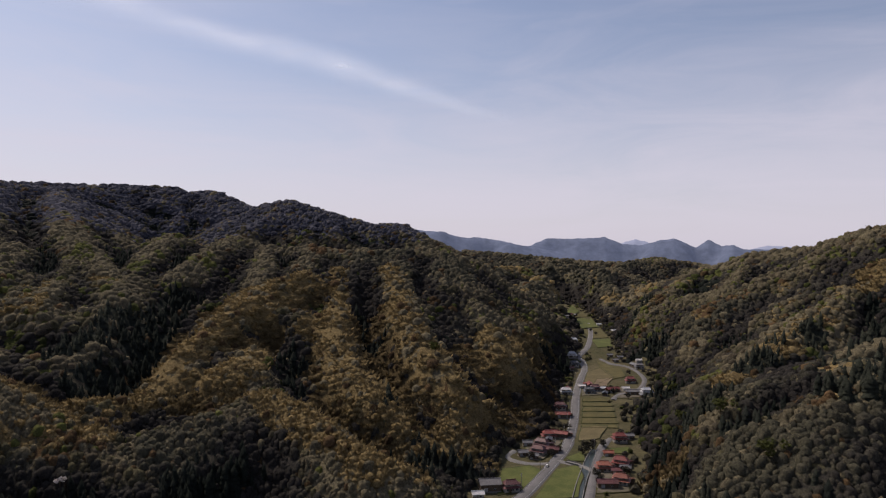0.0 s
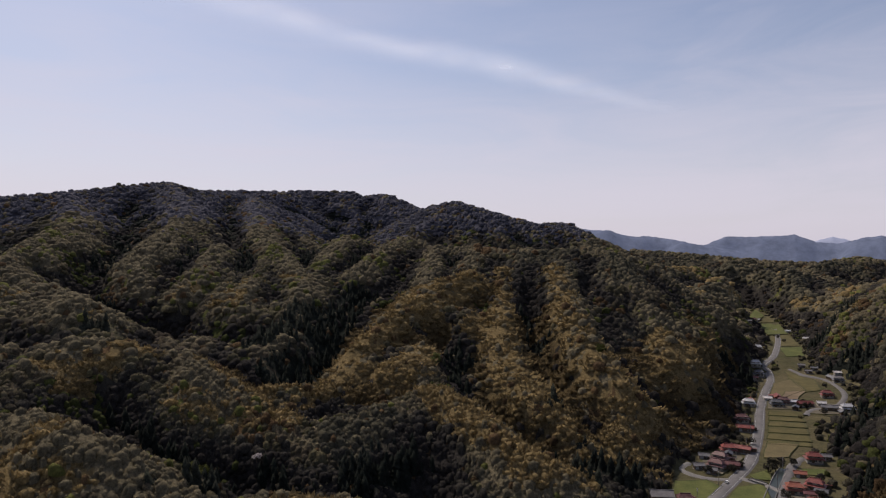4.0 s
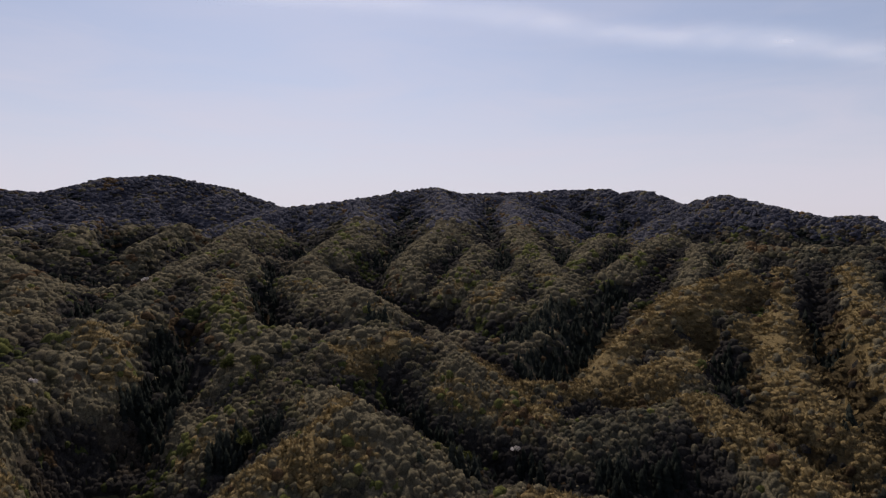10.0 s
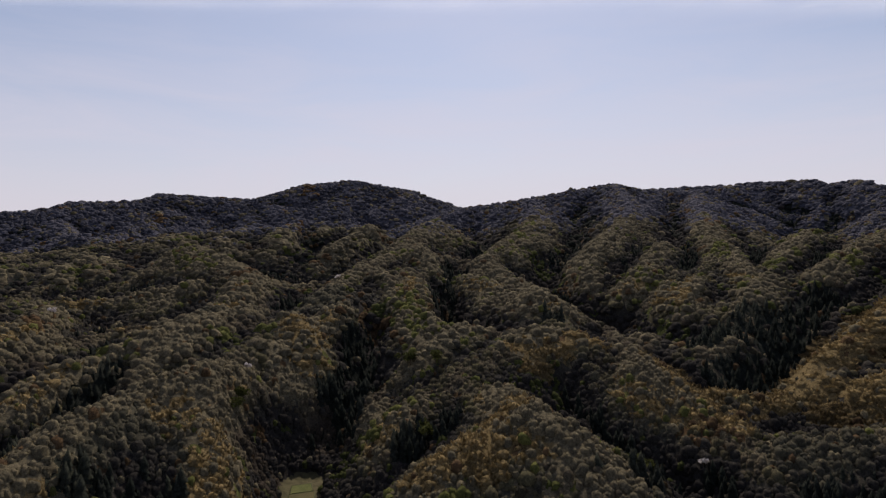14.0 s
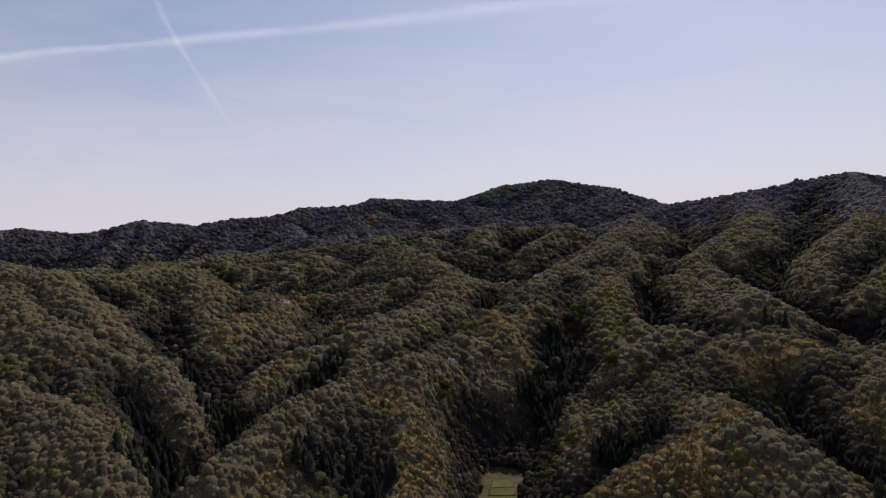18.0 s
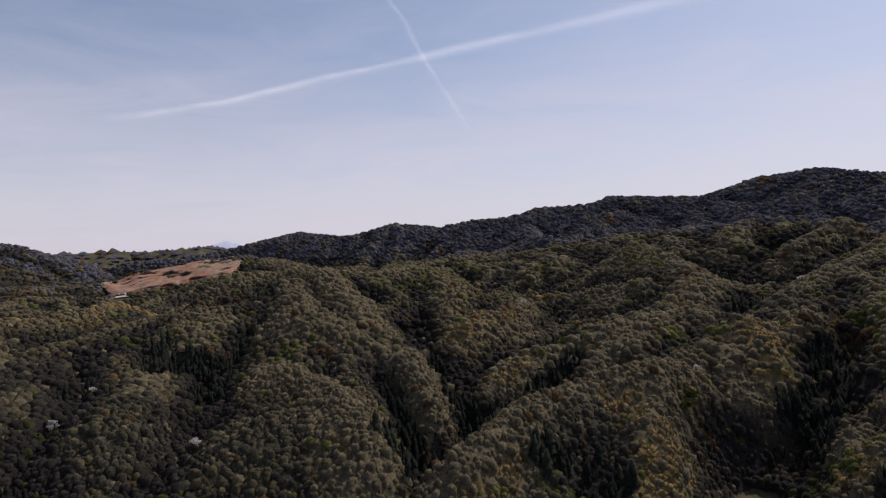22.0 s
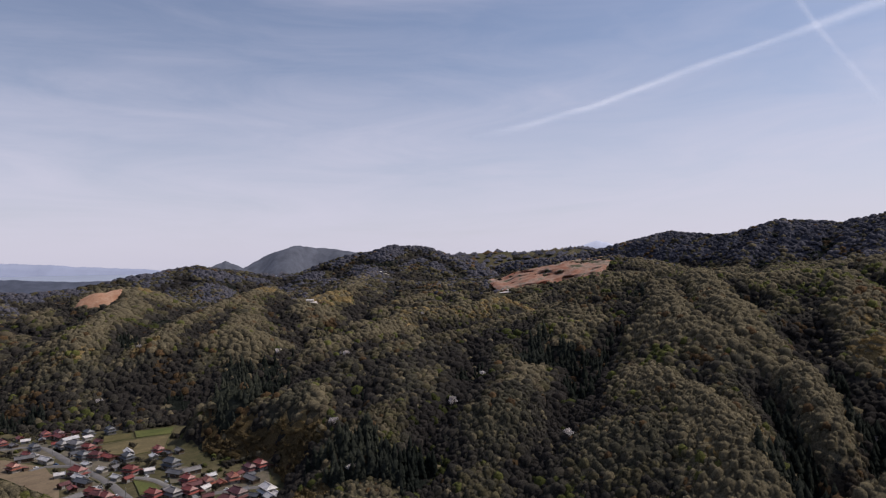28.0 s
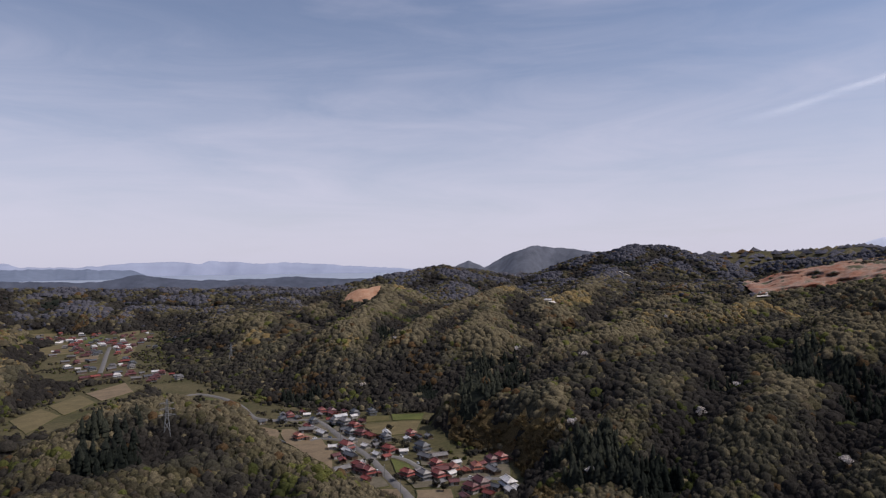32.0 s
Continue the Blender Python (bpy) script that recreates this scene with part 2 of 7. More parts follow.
# spines of the hills (slope, crest width, points) and floors of the valleys (half width, points)
RIDGES = {
    "far_massif": (0.6, 30, [(-2083, -1089, 146), (-2170, -903, 163), (-2228, -747, 201), (-2227, -574, 240), (-2215, -398, 222), (-2227, -321, 239), (-2188, -229, 262), (-2199, -66, 247), (-2150, 40, 266), (-2142, 188, 275), (-2133, 268, 302), (-2109, 416, 309), (-2139, 513, 336), (-2099, 659, 328), (-2061, 769, 323), (-1993, 931, 373), (-1921, 1073, 388), (-1786, 1197, 352), (-1606, 1274, 284), (-1445, 1309, 209)]),
    "back_range": (0.6, 25, [(-1189, 740, 184), (-1215, 880, 226), (-1244, 1006, 253), (-1166, 1168, 277), (-1081, 1246, 295), (-1012, 1303, 307), (-1006, 1432, 296), (-961, 1581, 299), (-916, 1778, 318)]),
    "back_range_east": (0.6, 25, [(-1125, 1654, 321), (-961, 1811, 327), (-816, 1881, 332), (-733, 1861, 309), (-685, 1879, 320), (-573, 1812, 277), (-474, 1736, 246)]),
    "conifer_range": (0.6, 20, [(-549, 1662, 228), (-462, 1636, 260), (-378, 1575, 267), (-275, 1525, 235), (-174, 1490, 207), (-102, 1497, 206), (-50, 1479, 174), (44, 1449, 129)]),
    "head_hill": (0.7, 20, [(77, 1898, 143), (237, 1835, 130), (383, 1759, 115), (513, 1725, 109), (643, 1628, 96), (707, 1546, 90)]),
    "head_spur": (0.7, 20, [(106, 1246, 70), (196, 1336, 93), (309, 1417, 100), (402, 1393, 87), (406, 1288, 62), (312, 1210, 30)]),
    "head_knoll": (0.7, 12, [(107, 1045, 68), (155, 1119, 90), (197, 1163, 101), (212, 1110, 83), (208, 1039, 54)]),
    "head_knoll_b": (0.7, 12, [(197, 1163, 101), (298, 1317, 112), (366, 1351, 97), (379, 1275, 74), (337, 1204, 41)]),
    "head_knoll_c": (0.7, 12, [(73, 1248, 118), (133, 1293, 108), (223, 1433, 114), (301, 1572, 122)]),
    "head_knoll_d": (0.6, 14, [(458, 1637, 111), (569, 1708, 124), (680, 1721, 109), (695, 1551, 101)]),
    "east_hill": (0.7, 25, [(282, 1094, 26), (314, 1106, 54), (355, 1094, 84), (412, 1020, 111), (464, 942, 141), (502, 865, 148), (514, 799, 162), (513, 739, 173), (553, 646, 182), (607, 521, 178)]),
    "east_crest_spur": (0.7, 12, [(412, 1020, 111), (332, 922, 89), (272, 889, 71), (235, 869, 38)]),
    "east_crest_spur_b": (0.7, 12, [(502, 865, 148), (375, 763, 101), (316, 735, 83), (258, 736, 57)]),
    "east_face": (0.6, 14, [(240, 345, 80), (195, 326, 66), (155, 314, 47), (125, 311, 26)]),
    "east_spur": (0.7, 15, [(464, 942, 141), (336, 781, 76), (250, 696, 37), (207, 658, 16)]),
    "east_spur_mid": (0.7, 15, [(485, 698, 123), (338, 590, 84), (245, 526, 48), (187, 496, 27), (158, 474, 17)]),
    "east_spur_near": (0.7, 15, [(308, 444, 82), (238, 417, 64), (182, 390, 45), (138, 375, 25)]),
    "central_hill": (0.75, 14, [(131, 759, 13), (124, 811, 38), (88, 835, 87), (39, 829, 129), (-3, 810, 143), (-51, 788, 148), (-99, 784, 141), (-160, 804, 148), (-224, 820, 149), (-290, 852, 136), (-379, 926, 142), (-514, 1029, 151)]),
    "central_spur_a": (0.75, 8, [(-3, 810, 143), (-13, 632, 97), (2, 530, 58), (22, 464, 33), (37, 418, 16)]),
    "central_spur_e": (0.75, 8, [(-51, 788, 148), (-42, 661, 106), (-32, 569, 71), (-15, 500, 45)]),
    "central_spur_b": (0.75, 8, [(-99, 784, 141), (-93, 605, 87), (-76, 526, 57), (-56, 474, 36), (-28, 432, 19)]),
    "central_spur_f": (0.75, 8, [(-85, 588, 78), (-97, 509, 50), (-84, 465, 32), (-58, 426, 16)]),
    "central_spur_c": (0.75, 8, [(-224, 820, 149), (-186, 636, 113), (-205, 553, 85), (-227, 484, 64), (-242, 438, 51)]),
    "central_spur_g": (0.75, 8, [(-160, 804, 148), (-154, 653, 112), (-166, 585, 88), (-184, 526, 68), (-198, 484, 55)]),
    "central_spur_d": (0.75, 8, [(-128, 590, 88), (-139, 490, 56), (-163, 429, 43), (-178, 395, 35)]),
    "front_knoll": (0.7, 8, [(-109, 499, 51), (-117, 442, 47), (-82, 392, 35), (-50, 367, 23), (-22, 369, 8)]),
    "front_knoll_b": (0.6, 14, [(-115, 435, 48), (-139, 395, 46), (-166, 369, 40), (-198, 344, 24)]),
    "mid_spur": (0.7, 9, [(-339, 226, 48), (-351, 272, 60), (-359, 321, 72), (-346, 376, 82), (-275, 376, 61), (-234, 368, 48), (-203, 369, 39)]),
    "mid_spur_b": (0.7, 9, [(-346, 376, 82), (-306, 363, 67), (-258, 328, 50), (-232, 305, 35)]),
    "mid_back": (0.65, 12, [(-346, 376, 82), (-421, 413, 95), (-504, 445, 113), (-598, 449, 129), (-742, 498, 161), (-854, 630, 197)]),
    "mid_back_a": (0.65, 10, [(-550, 443, 118), (-543, 378, 109), (-470, 345, 92), (-432, 323, 76)]),
    "mid_back_d": (0.65, 10, [(-718, 482, 152), (-641, 369, 126), (-565, 276, 102), (-519, 233, 87), (-465, 213, 70)]),
    "mid_back_b": (0.65, 10, [(-1012, 1303, 307), (-626, 876, 192), (-540, 691, 149), (-503, 559, 122), (-456, 472, 102), (-441, 432, 93)]),
    "mid_back_e": (0.65, 10, [(-626, 876, 192), (-483, 686, 141), (-391, 608, 116), (-329, 501, 89), (-314, 437, 76)]),
    "mid_back_f": (0.65, 10, [(-962, 963, 253), (-749, 762, 190), (-678, 631, 160), (-617, 535, 136)]),
    "mid_back_c": (0.65, 10, [(-961, 1581, 299), (-501, 852, 173), (-411, 726, 140), (-336, 614, 111), (-305, 518, 90), (-272, 436, 71)]),
    "mid_back_g": (0.65, 10, [(-363, 854, 168), (-332, 721, 139), (-294, 601, 112), (-252, 546, 96), (-244, 471, 74)]),
    "mid_back_h": (0.65, 10, [(-279, 861, 165), (-280, 759, 145), (-277, 649, 122), (-244, 550, 96)]),
    "massif_spur_a": (0.6, 14, [(-1919, 1075, 387), (-1714, 930, 253), (-1443, 898, 164), (-1300, 748, 136)]),
    "massif_spur_b": (0.6, 14, [(-2071, 742, 325), (-1768, 695, 217), (-1460, 656, 138)]),
    "massif_spur_c": (0.6, 14, [(-2192, 192, 286), (-1786, 227, 191), (-1459, 348, 175), (-1285, 414, 152), (-1082, 390, 109)]),
    "near_knoll": (0.7, 10, [(-189, 243, 27), (-217, 252, 38), (-241, 244, 46), (-294, 263, 51), (-345, 272, 59)]),
    "near_knoll_b": (0.65, 12, [(-241, 244, 46), (-264, 204, 36), (-259, 159, 26)]),
    "bamboo_knoll": (0.6, 12, [(-173, 232, 27), (-147, 254, 36), (-123, 270, 32)]),
    "paddy_ridge": (0.7, 10, [(-322, -21, 30), (-326, -5, 35), (-346, 15, 43), (-386, 45, 54), (-417, 76, 64), (-423, 107, 68), (-456, 146, 73), (-485, 189, 80), (-503, 233, 86), (-548, 296, 100)]),
    "paddy_ridge_b": (0.65, 14, [(-423, 107, 68), (-366, 113, 57), (-315, 112, 40), (-292, 111, 28)]),
    "cedar_ridge": (0.7, 10, [(-520, 114, 85), (-500, 67, 77), (-471, 36, 64), (-458, 17, 53)]),
    "cedar_ridge_b": (0.65, 12, [(-520, 114, 85), (-564, 165, 95), (-624, 225, 111), (-703, 254, 127), (-853, 235, 157)]),
    "lone_back": (0.6, 14, [(-748, -259, 131), (-782, -205, 134), (-745, -93, 126), (-780, -43, 132), (-707, -2, 113), (-634, 9, 93)]),
    "lone_spur": (0.7, 10, [(-705, -161, 116), (-575, -87, 90), (-468, -47, 66), (-429, -25, 53), (-401, -6, 39)]),
    "lone_spur_b": (0.7, 10, [(-780, -43, 132), (-641, -2, 98), (-568, -32, 79), (-537, -40, 68)]),
    "broad_hill": (0.55, 20, [(-711, -191, 113), (-606, -135, 94), (-487, -87, 71), (-404, -64, 55), (-341, -47, 39), (-318, -42, 29)]),
    "broad_hill_b": (0.4, 25, [(-711, -191, 113), (-659, -248, 100), (-645, -338, 80), (-530, -383, 68), (-446, -396, 59)]),
    "broad_hill_c": (0.5, 18, [(-606, -135, 94), (-457, -120, 66), (-377, -110, 51), (-310, -91, 30)]),
    "broad_hill_d": (0.4, 18, [(-630, -331, 82), (-490, -263, 56), (-397, -227, 40), (-334, -199, 29)]),
    "broad_hill_e": (0.4, 18, [(-518, -374, 70), (-411, -312, 50), (-336, -278, 37)]),
    "broad_back": (0.5, 20, [(-873, -218, 113), (-1140, -151, 118), (-1498, -71, 135), (-1795, 128, 159)]),
    "broad_back_b": (0.5, 16, [(-1498, -71, 135), (-1100, 0, 98), (-949, -46, 80), (-798, -53, 63)]),
    "pylon_hill": (0.6, 15, [(-30, -399, 44), (-61, -446, 55), (-93, -461, 59), (-113, -436, 53), (-124, -380, 42), (-137, -338, 40), (-137, -311, 38), (-136, -284, 37), (-134, -257, 36)]),
    "pylon_hill_b": (0.4, 15, [(-124, -380, 42), (-74, -352, 44), (-26, -319, 48), (15, -300, 54)]),
    "west_hill": (0.4, 20, [(93, -895, 47), (-6, -900, 36), (-47, -849, 32), (-75, -796, 25), (-86, -745, 12)]),
    "river_hill": (0.4, 20, [(-183, -1186, 6), (-230, -1229, 38), (-332, -1205, 66), (-401, -1131, 62), (-424, -961, 44), (-419, -797, 25)]),
    "river_hill_b": (0.35, 18, [(-401, -1131, 62), (-303, -953, 36), (-194, -828, 20)]),
    "low_hills": (0.35, 25, [(133, -1695, 85), (-10, -1700, 86), (-126, -1695, 94), (-205, -1587, 67), (-265, -1476, 53)]),
    "low_hills_b": (0.35, 25, [(-412, -1957, 70), (-561, -1920, 75), (-709, -1763, 79), (-879, -1741, 94), (-1025, -1718, 123), (-1201, -1723, 146), (-1382, -1712, 127), (-1484, -1624, 106)]),
    "plain_hills": (0.35, 20, [(220, -2109, 97), (109, -2117, 104), (-37, -2120, 95), (-171, -2113, 97), (-257, -2104, 87), (-436, -2075, 89), (-531, -2052, 80), (-643, -2020, 89), (-791, -1967, 81), (-923, -1909, 67)]),
    "north_hill": (0.4, 30, [(-1580, -1531, 118), (-1694, -1481, 182), (-1765, -1395, 209), (-1830, -1309, 203), (-1884, -1230, 160), (-1847, -1101, 114)]),
    "quarry_back": (0.35, 30, [(-2428, -1585, 185), (-2534, -1410, 197), (-2600, -1285, 194), (-2596, -1176, 197), (-2513, -987, 204)]),
    "slope_a": (0.4, 16, [(-241, -335, 29), (-284, -347, 35), (-340, -356, 42), (-390, -380, 50)]),
    "slope_b": (0.4, 16, [(-290, -240, 25), (-340, -267, 34), (-412, -297, 46), (-480, -323, 58)]),
    "slope_c": (0.4, 16, [(-175, -494, 45), (-226, -512, 51), (-294, -504, 55), (-343, -512, 60)]),
    "rolling_a": (0.4, 25, [(-500, -748, 23), (-620, -784, 35), (-797, -829, 49), (-991, -841, 66), (-1138, -816, 78)]),
    "rolling_b": (0.4, 25, [(-665, -1117, 29), (-900, -1200, 62), (-1179, -1225, 80), (-1470, -1204, 104)]),
    "roll_a": (0.5, 14, [(-512, -630, 69), (-382, -526, 60), (-319, -477, 56)]),
    "roll_b": (0.5, 14, [(-940, -517, 87), (-797, -511, 79), (-713, -545, 76), (-565, -484, 67), (-468, -480, 63)]),
    "roll_c": (0.5, 14, [(-289, -525, 53), (-358, -548, 56), (-512, -666, 67), (-708, -870, 83)]),
    "roll_d": (0.5, 14, [(-2711, -2104, 218), (-1351, -1153, 122), (-1001, -920, 97), (-762, -792, 82)]),
    "roll_e": (0.5, 14, [(-786, -390, 75), (-603, -355, 65), (-505, -352, 60), (-429, -342, 56)]),
    "roll_f": (0.5, 14, [(-646, -290, 67), (-488, -244, 58), (-383, -216, 52)]),
    "roll_g": (0.5, 14, [(-732, -1228, 105), (-486, -885, 81), (-362, -750, 71), (-276, -656, 64)]),
    "roll_h": (0.5, 14, [(-929, -1072, 103), (-688, -901, 86), (-532, -780, 75), (-414, -668, 66)]),
    "roll_i": (0.5, 14, [(-282, -638, 65), (-218, -571, 60), (-178, -501, 55)]),
    "quarry_top": (0.3, 20, [(-1429, -825, 97), (-1505, -747, 123), (-1568, -656, 144), (-1628, -555, 159)]),
    "quarry_foot": (0.3, 20, [(-1272, -696, 82), (-1346, -616, 95), (-1430, -516, 121)]),
    "pit_top": (0.4, 12, [(-576, -1154, 89), (-611, -1147, 107), (-646, -1140, 111)]),
}
VALLEYS = {
    "upstream_low": (42, [(71, 373, 0), (83, 422, 1), (102, 469, 1)]),
    "upstream": (28, [(102, 469, 1), (130, 546, 3), (148, 604, 5)]),
    "upstream_mid": (42, [(160, 635, 6), (183, 694, 8), (198, 744, 9)]),
    "upstream_high": (21, [(196, 794, 10), (220, 902, 15), (244, 1035, 18), (256, 1138, 22)]),
    "upstream_end": (24, [(256, 1138, 22), (258, 1262, 26), (250, 1369, 30), (228, 1424, 34)]),
    "village": (55, [(-269, -512, 0), (-262, -556, 0), (-235, -585, 0), (-204, -659, 0)]),
    "street_west": (30, [(-255, -580, 0), (-226, -612, 0), (-214, -633, 0), (-214, -658, 0), (-220, -753, 0), (-200, -801, 0)]),
    "tan_field": (26, [(-213, -452, 0), (-215, -488, 0), (-213, -544, 0), (-213, -588, 0)]),
    "village_low": (60, [(-250, -376, 0), (-262, -452, 0)]),
    "downstream": (35, [(-204, -659, 0), (-196, -836, 0), (-168, -1021, 0), (-129, -1120, 0)]),
    "town": (95, [(-125, -1056, 0), (-144, -1182, 0), (-206, -1556, 0)]),
    "town_river": (40, [(-185, -1149, 0), (-240, -1396, 0), (-296, -1631, 0)]),
    "town_west": (80, [(-41, -1700, 0), (-122, -1630, 0), (-205, -1586, 0)]),
    "west_fields": (46, [(-4, -661, 2), (-31, -725, 2), (-70, -795, 2), (-121, -889, 1)]),
    "paddy_valley": (8, [(-276, 123, 0), (-353, 159, 2), (-371, 169, 5)]),
    "east_fields": (24, [(-280, -523, 0), (-312, -525, 0), (-341, -531, 0)]),
}

# sharp ribs on the flanks (slope, crest width, points) and the folds between them (depth, half width, points)
RIBS = {
    "bamboo_rib_a": (0.75, 8, [(-146, 674, 124), (-169, 626, 117), (-187, 551, 92), (-198, 504, 77), (-205, 450, 67), (-224, 418, 61), (-232, 407, 57)]),
    "bamboo_rib_b": (0.75, 7, [(-151, 542, 71), (-150, 466, 64), (-181, 451, 51), (-198, 418, 46), (-209, 392, 38)]),
    "front_rib": (0.75, 7, [(-123, 430, 53), (-95, 406, 49), (-72, 381, 42), (-46, 362, 34), (-27, 364, 24), (-13, 364, 13)]),
    "central_rib_a": (0.75, 8, [(-119, 733, 125), (-100, 587, 88), (-73, 508, 60), (-50, 461, 44), (-23, 427, 29), (6, 427, 18), (29, 428, 12)]),
    "central_rib_b": (0.75, 8, [(-61, 727, 131), (-32, 582, 89), (-10, 506, 61), (16, 466, 43), (51, 493, 19), (73, 484, 9)]),
    "central_rib_c": (0.75, 8, [(4, 786, 144), (28, 678, 97), (46, 599, 66), (69, 576, 38), (97, 606, 16)]),
    "hollow_rib_a": (0.7, 8, [(-414, 737, 151), (-389, 654, 127), (-338, 550, 107), (-316, 494, 89)]),
    "hollow_rib_b": (0.7, 8, [(-405, 745, 145), (-288, 568, 110), (-269, 498, 84), (-252, 436, 73)]),
    "hollow_rib_c": (0.7, 7, [(-281, 404, 61), (-240, 375, 57), (-220, 385, 47), (-198, 365, 43)]),
    "conifer_rib_a": (0.7, 10, [(-396, 1472, 227), (-431, 1422, 199), (-434, 1378, 170)]),
    "conifer_rib_b": (0.7, 10, [(-235, 1445, 202), (-170, 1381, 161)]),
    "back_rib_a": (0.7, 10, [(-706, 1738, 262), (-719, 1651, 207)]),
    "back_rib_c": (0.7, 10, [(-727, 991, 234), (-593, 784, 186), (-512, 634, 153), (-496, 582, 131)]),
    "back_rib_d": (0.7, 9, [(-1056, 1199, 289), (-1012, 1108, 234)]),
    "back_rib_d_low": (0.7, 9, [(-674, 689, 171), (-625, 597, 146)]),
    "back_rib_e": (0.7, 9, [(-474, 706, 152), (-426, 599, 126), (-450, 587, 106)]),
    "long_rib": (0.75, 8, [(-701, 567, 132), (-571, 510, 126), (-470, 464, 111), (-416, 455, 96), (-382, 480, 75), (-264, 370, 71), (-233, 367, 55)]),
    "glen_rib_a": (0.75, 8, [(-561, 327, 108), (-511, 323, 90)]),
    "glen_rib_b": (0.75, 8, [(-656, 429, 135), (-513, 352, 113), (-447, 323, 94), (-431, 322, 85)]),
    "mid_rib_a": (0.75, 8, [(-348, 355, 86), (-393, 350, 80), (-409, 330, 83), (-405, 301, 75), (-399, 278, 64), (-402, 250, 46), (-373, 218, 42), (-377, 212, 30)]),
    "mid_rib_b": (0.75, 7, [(-332, 375, 85), (-305, 398, 71), (-264, 372, 66), (-238, 367, 54)]),
    "knoll_rib_a": (0.75, 8, [(-303, 270, 61), (-242, 238, 63), (-226, 242, 58), (-209, 241, 50), (-191, 239, 42), (-181, 235, 36)]),
    "knoll_rib_b": (0.75, 8, [(-257, 245, 56), (-253, 211, 51), (-254, 189, 44), (-256, 182, 38)]),
    "left_rib": (0.75, 8, [(-465, 188, 80), (-425, 184, 60), (-419, 194, 55), (-405, 197, 43), (-397, 196, 30)]),
    "paddy_rib_a": (0.8, 7, [(-427, 139, 74), (-405, 116, 78), (-407, 86, 74), (-382, 60, 67), (-368, 39, 64), (-347, 25, 58), (-325, 2, 51), (-319, -11, 41)]),
    "paddy_rib_b": (0.75, 7, [(-558, 210, 91), (-514, 148, 92), (-493, 123, 87), (-478, 93, 77), (-461, 73, 65), (-451, 55, 56)]),
    "paddy_rib_c": (0.75, 8, [(-428, 122, 74), (-383, 124, 61), (-373, 131, 41), (-369, 141, 20)]),
    "shelf_rib_a": (0.7, 8, [(-586, 226, 99), (-529, 157, 96), (-697, 136, 75), (-643, 80, 72), (-588, 38, 71)]),
    "shelf_rib_b": (0.7, 8, [(-716, 206, 117), (-787, 154, 107), (-825, 96, 88), (-620, 36, 93), (-591, 5, 87)]),
    "shelf_rib_c": (0.7, 8, [(-1258, -37, 125), (-1064, 6, 99)]),
    "shelf_rib_d": (0.7, 8, [(-739, -155, 132), (-584, -99, 104), (-555, -78, 91)]),
    "shelf_rib_e": (0.7, 8, [(-726, -102, 126), (-682, -76, 110), (-636, -42, 85)]),
    "lone_rib": (0.8, 7, [(-500, -47, 76), (-433, -33, 68), (-413, -19, 60), (-385, -6, 49), (-380, -2, 43)]),
    "broad_rib": (0.7, 8, [(-456, -126, 72), (-436, -107, 71), (-405, -86, 65), (-371, -68, 60), (-337, -51, 53), (-323, -44, 44)]),
    "broad_rib_b": (0.7, 8, [(-726, -195, 123), (-579, -140, 102), (-520, -93, 89), (-513, -78, 81)]),
    "massif_rib_a": (0.7, 10, [(-1749, 161, 170), (-1606, 230, 179), (-1871, 402, 209), (-1838, 532, 200)]),
    "massif_rib_b": (0.7, 10, [(-2032, -277, 196), (-1926, -295, 133)]),
    "massif_rib_c": (0.7, 10, [(-2034, -39, 210), (-1962, -87, 160)]),
    "massif_rib_d": (0.7, 10, [(-1985, 446, 268), (-1936, 329, 222)]),
    "massif_rib_f": (0.7, 10, [(-1133, 537, 188), (-1037, 436, 155)]),
    "massif_rib_g": (0.7, 10, [(-1018, 595, 175), (-907, 479, 137)]),
    "saddle_rib_a": (0.75, 9, [(-675, 465, 152), (-695, 557, 135), (-571, 494, 119), (-544, 515, 106), (-406, 414, 107), (-417, 455, 90)]),
    "saddle_rib_b": (0.75, 9, [(-621, 375, 128), (-530, 345, 109), (-463, 317, 94), (-437, 316, 83)]),
    "saddle_rib_c": (0.75, 9, [(-511, 273, 102), (-494, 286, 88), (-473, 296, 75)]),
    "saddle_rib_d": (0.75, 9, [(-493, 216, 96), (-444, 217, 75), (-426, 222, 56)]),
    "east_rib_a": (0.65, 9, [(452, 744, 151), (408, 749, 124), (374, 818, 100), (325, 883, 80), (299, 1005, 53)]),
    "east_rib_b": (0.65, 9, [(419, 660, 116), (379, 672, 97), (336, 695, 71), (274, 680, 54), (249, 694, 28)]),
    "east_rib_c": (0.65, 9, [(277, 414, 77), (301, 518, 54), (198, 402, 61), (162, 385, 48), (159, 443, 13)]),
    "head_rib_a": (0.7, 9, [(293, 1463, 99), (228, 1466, 86), (147, 1221, 86)]),
    "head_rib_b": (0.7, 9, [(417, 1708, 106), (460, 1547, 83), (521, 1564, 75)]),
}
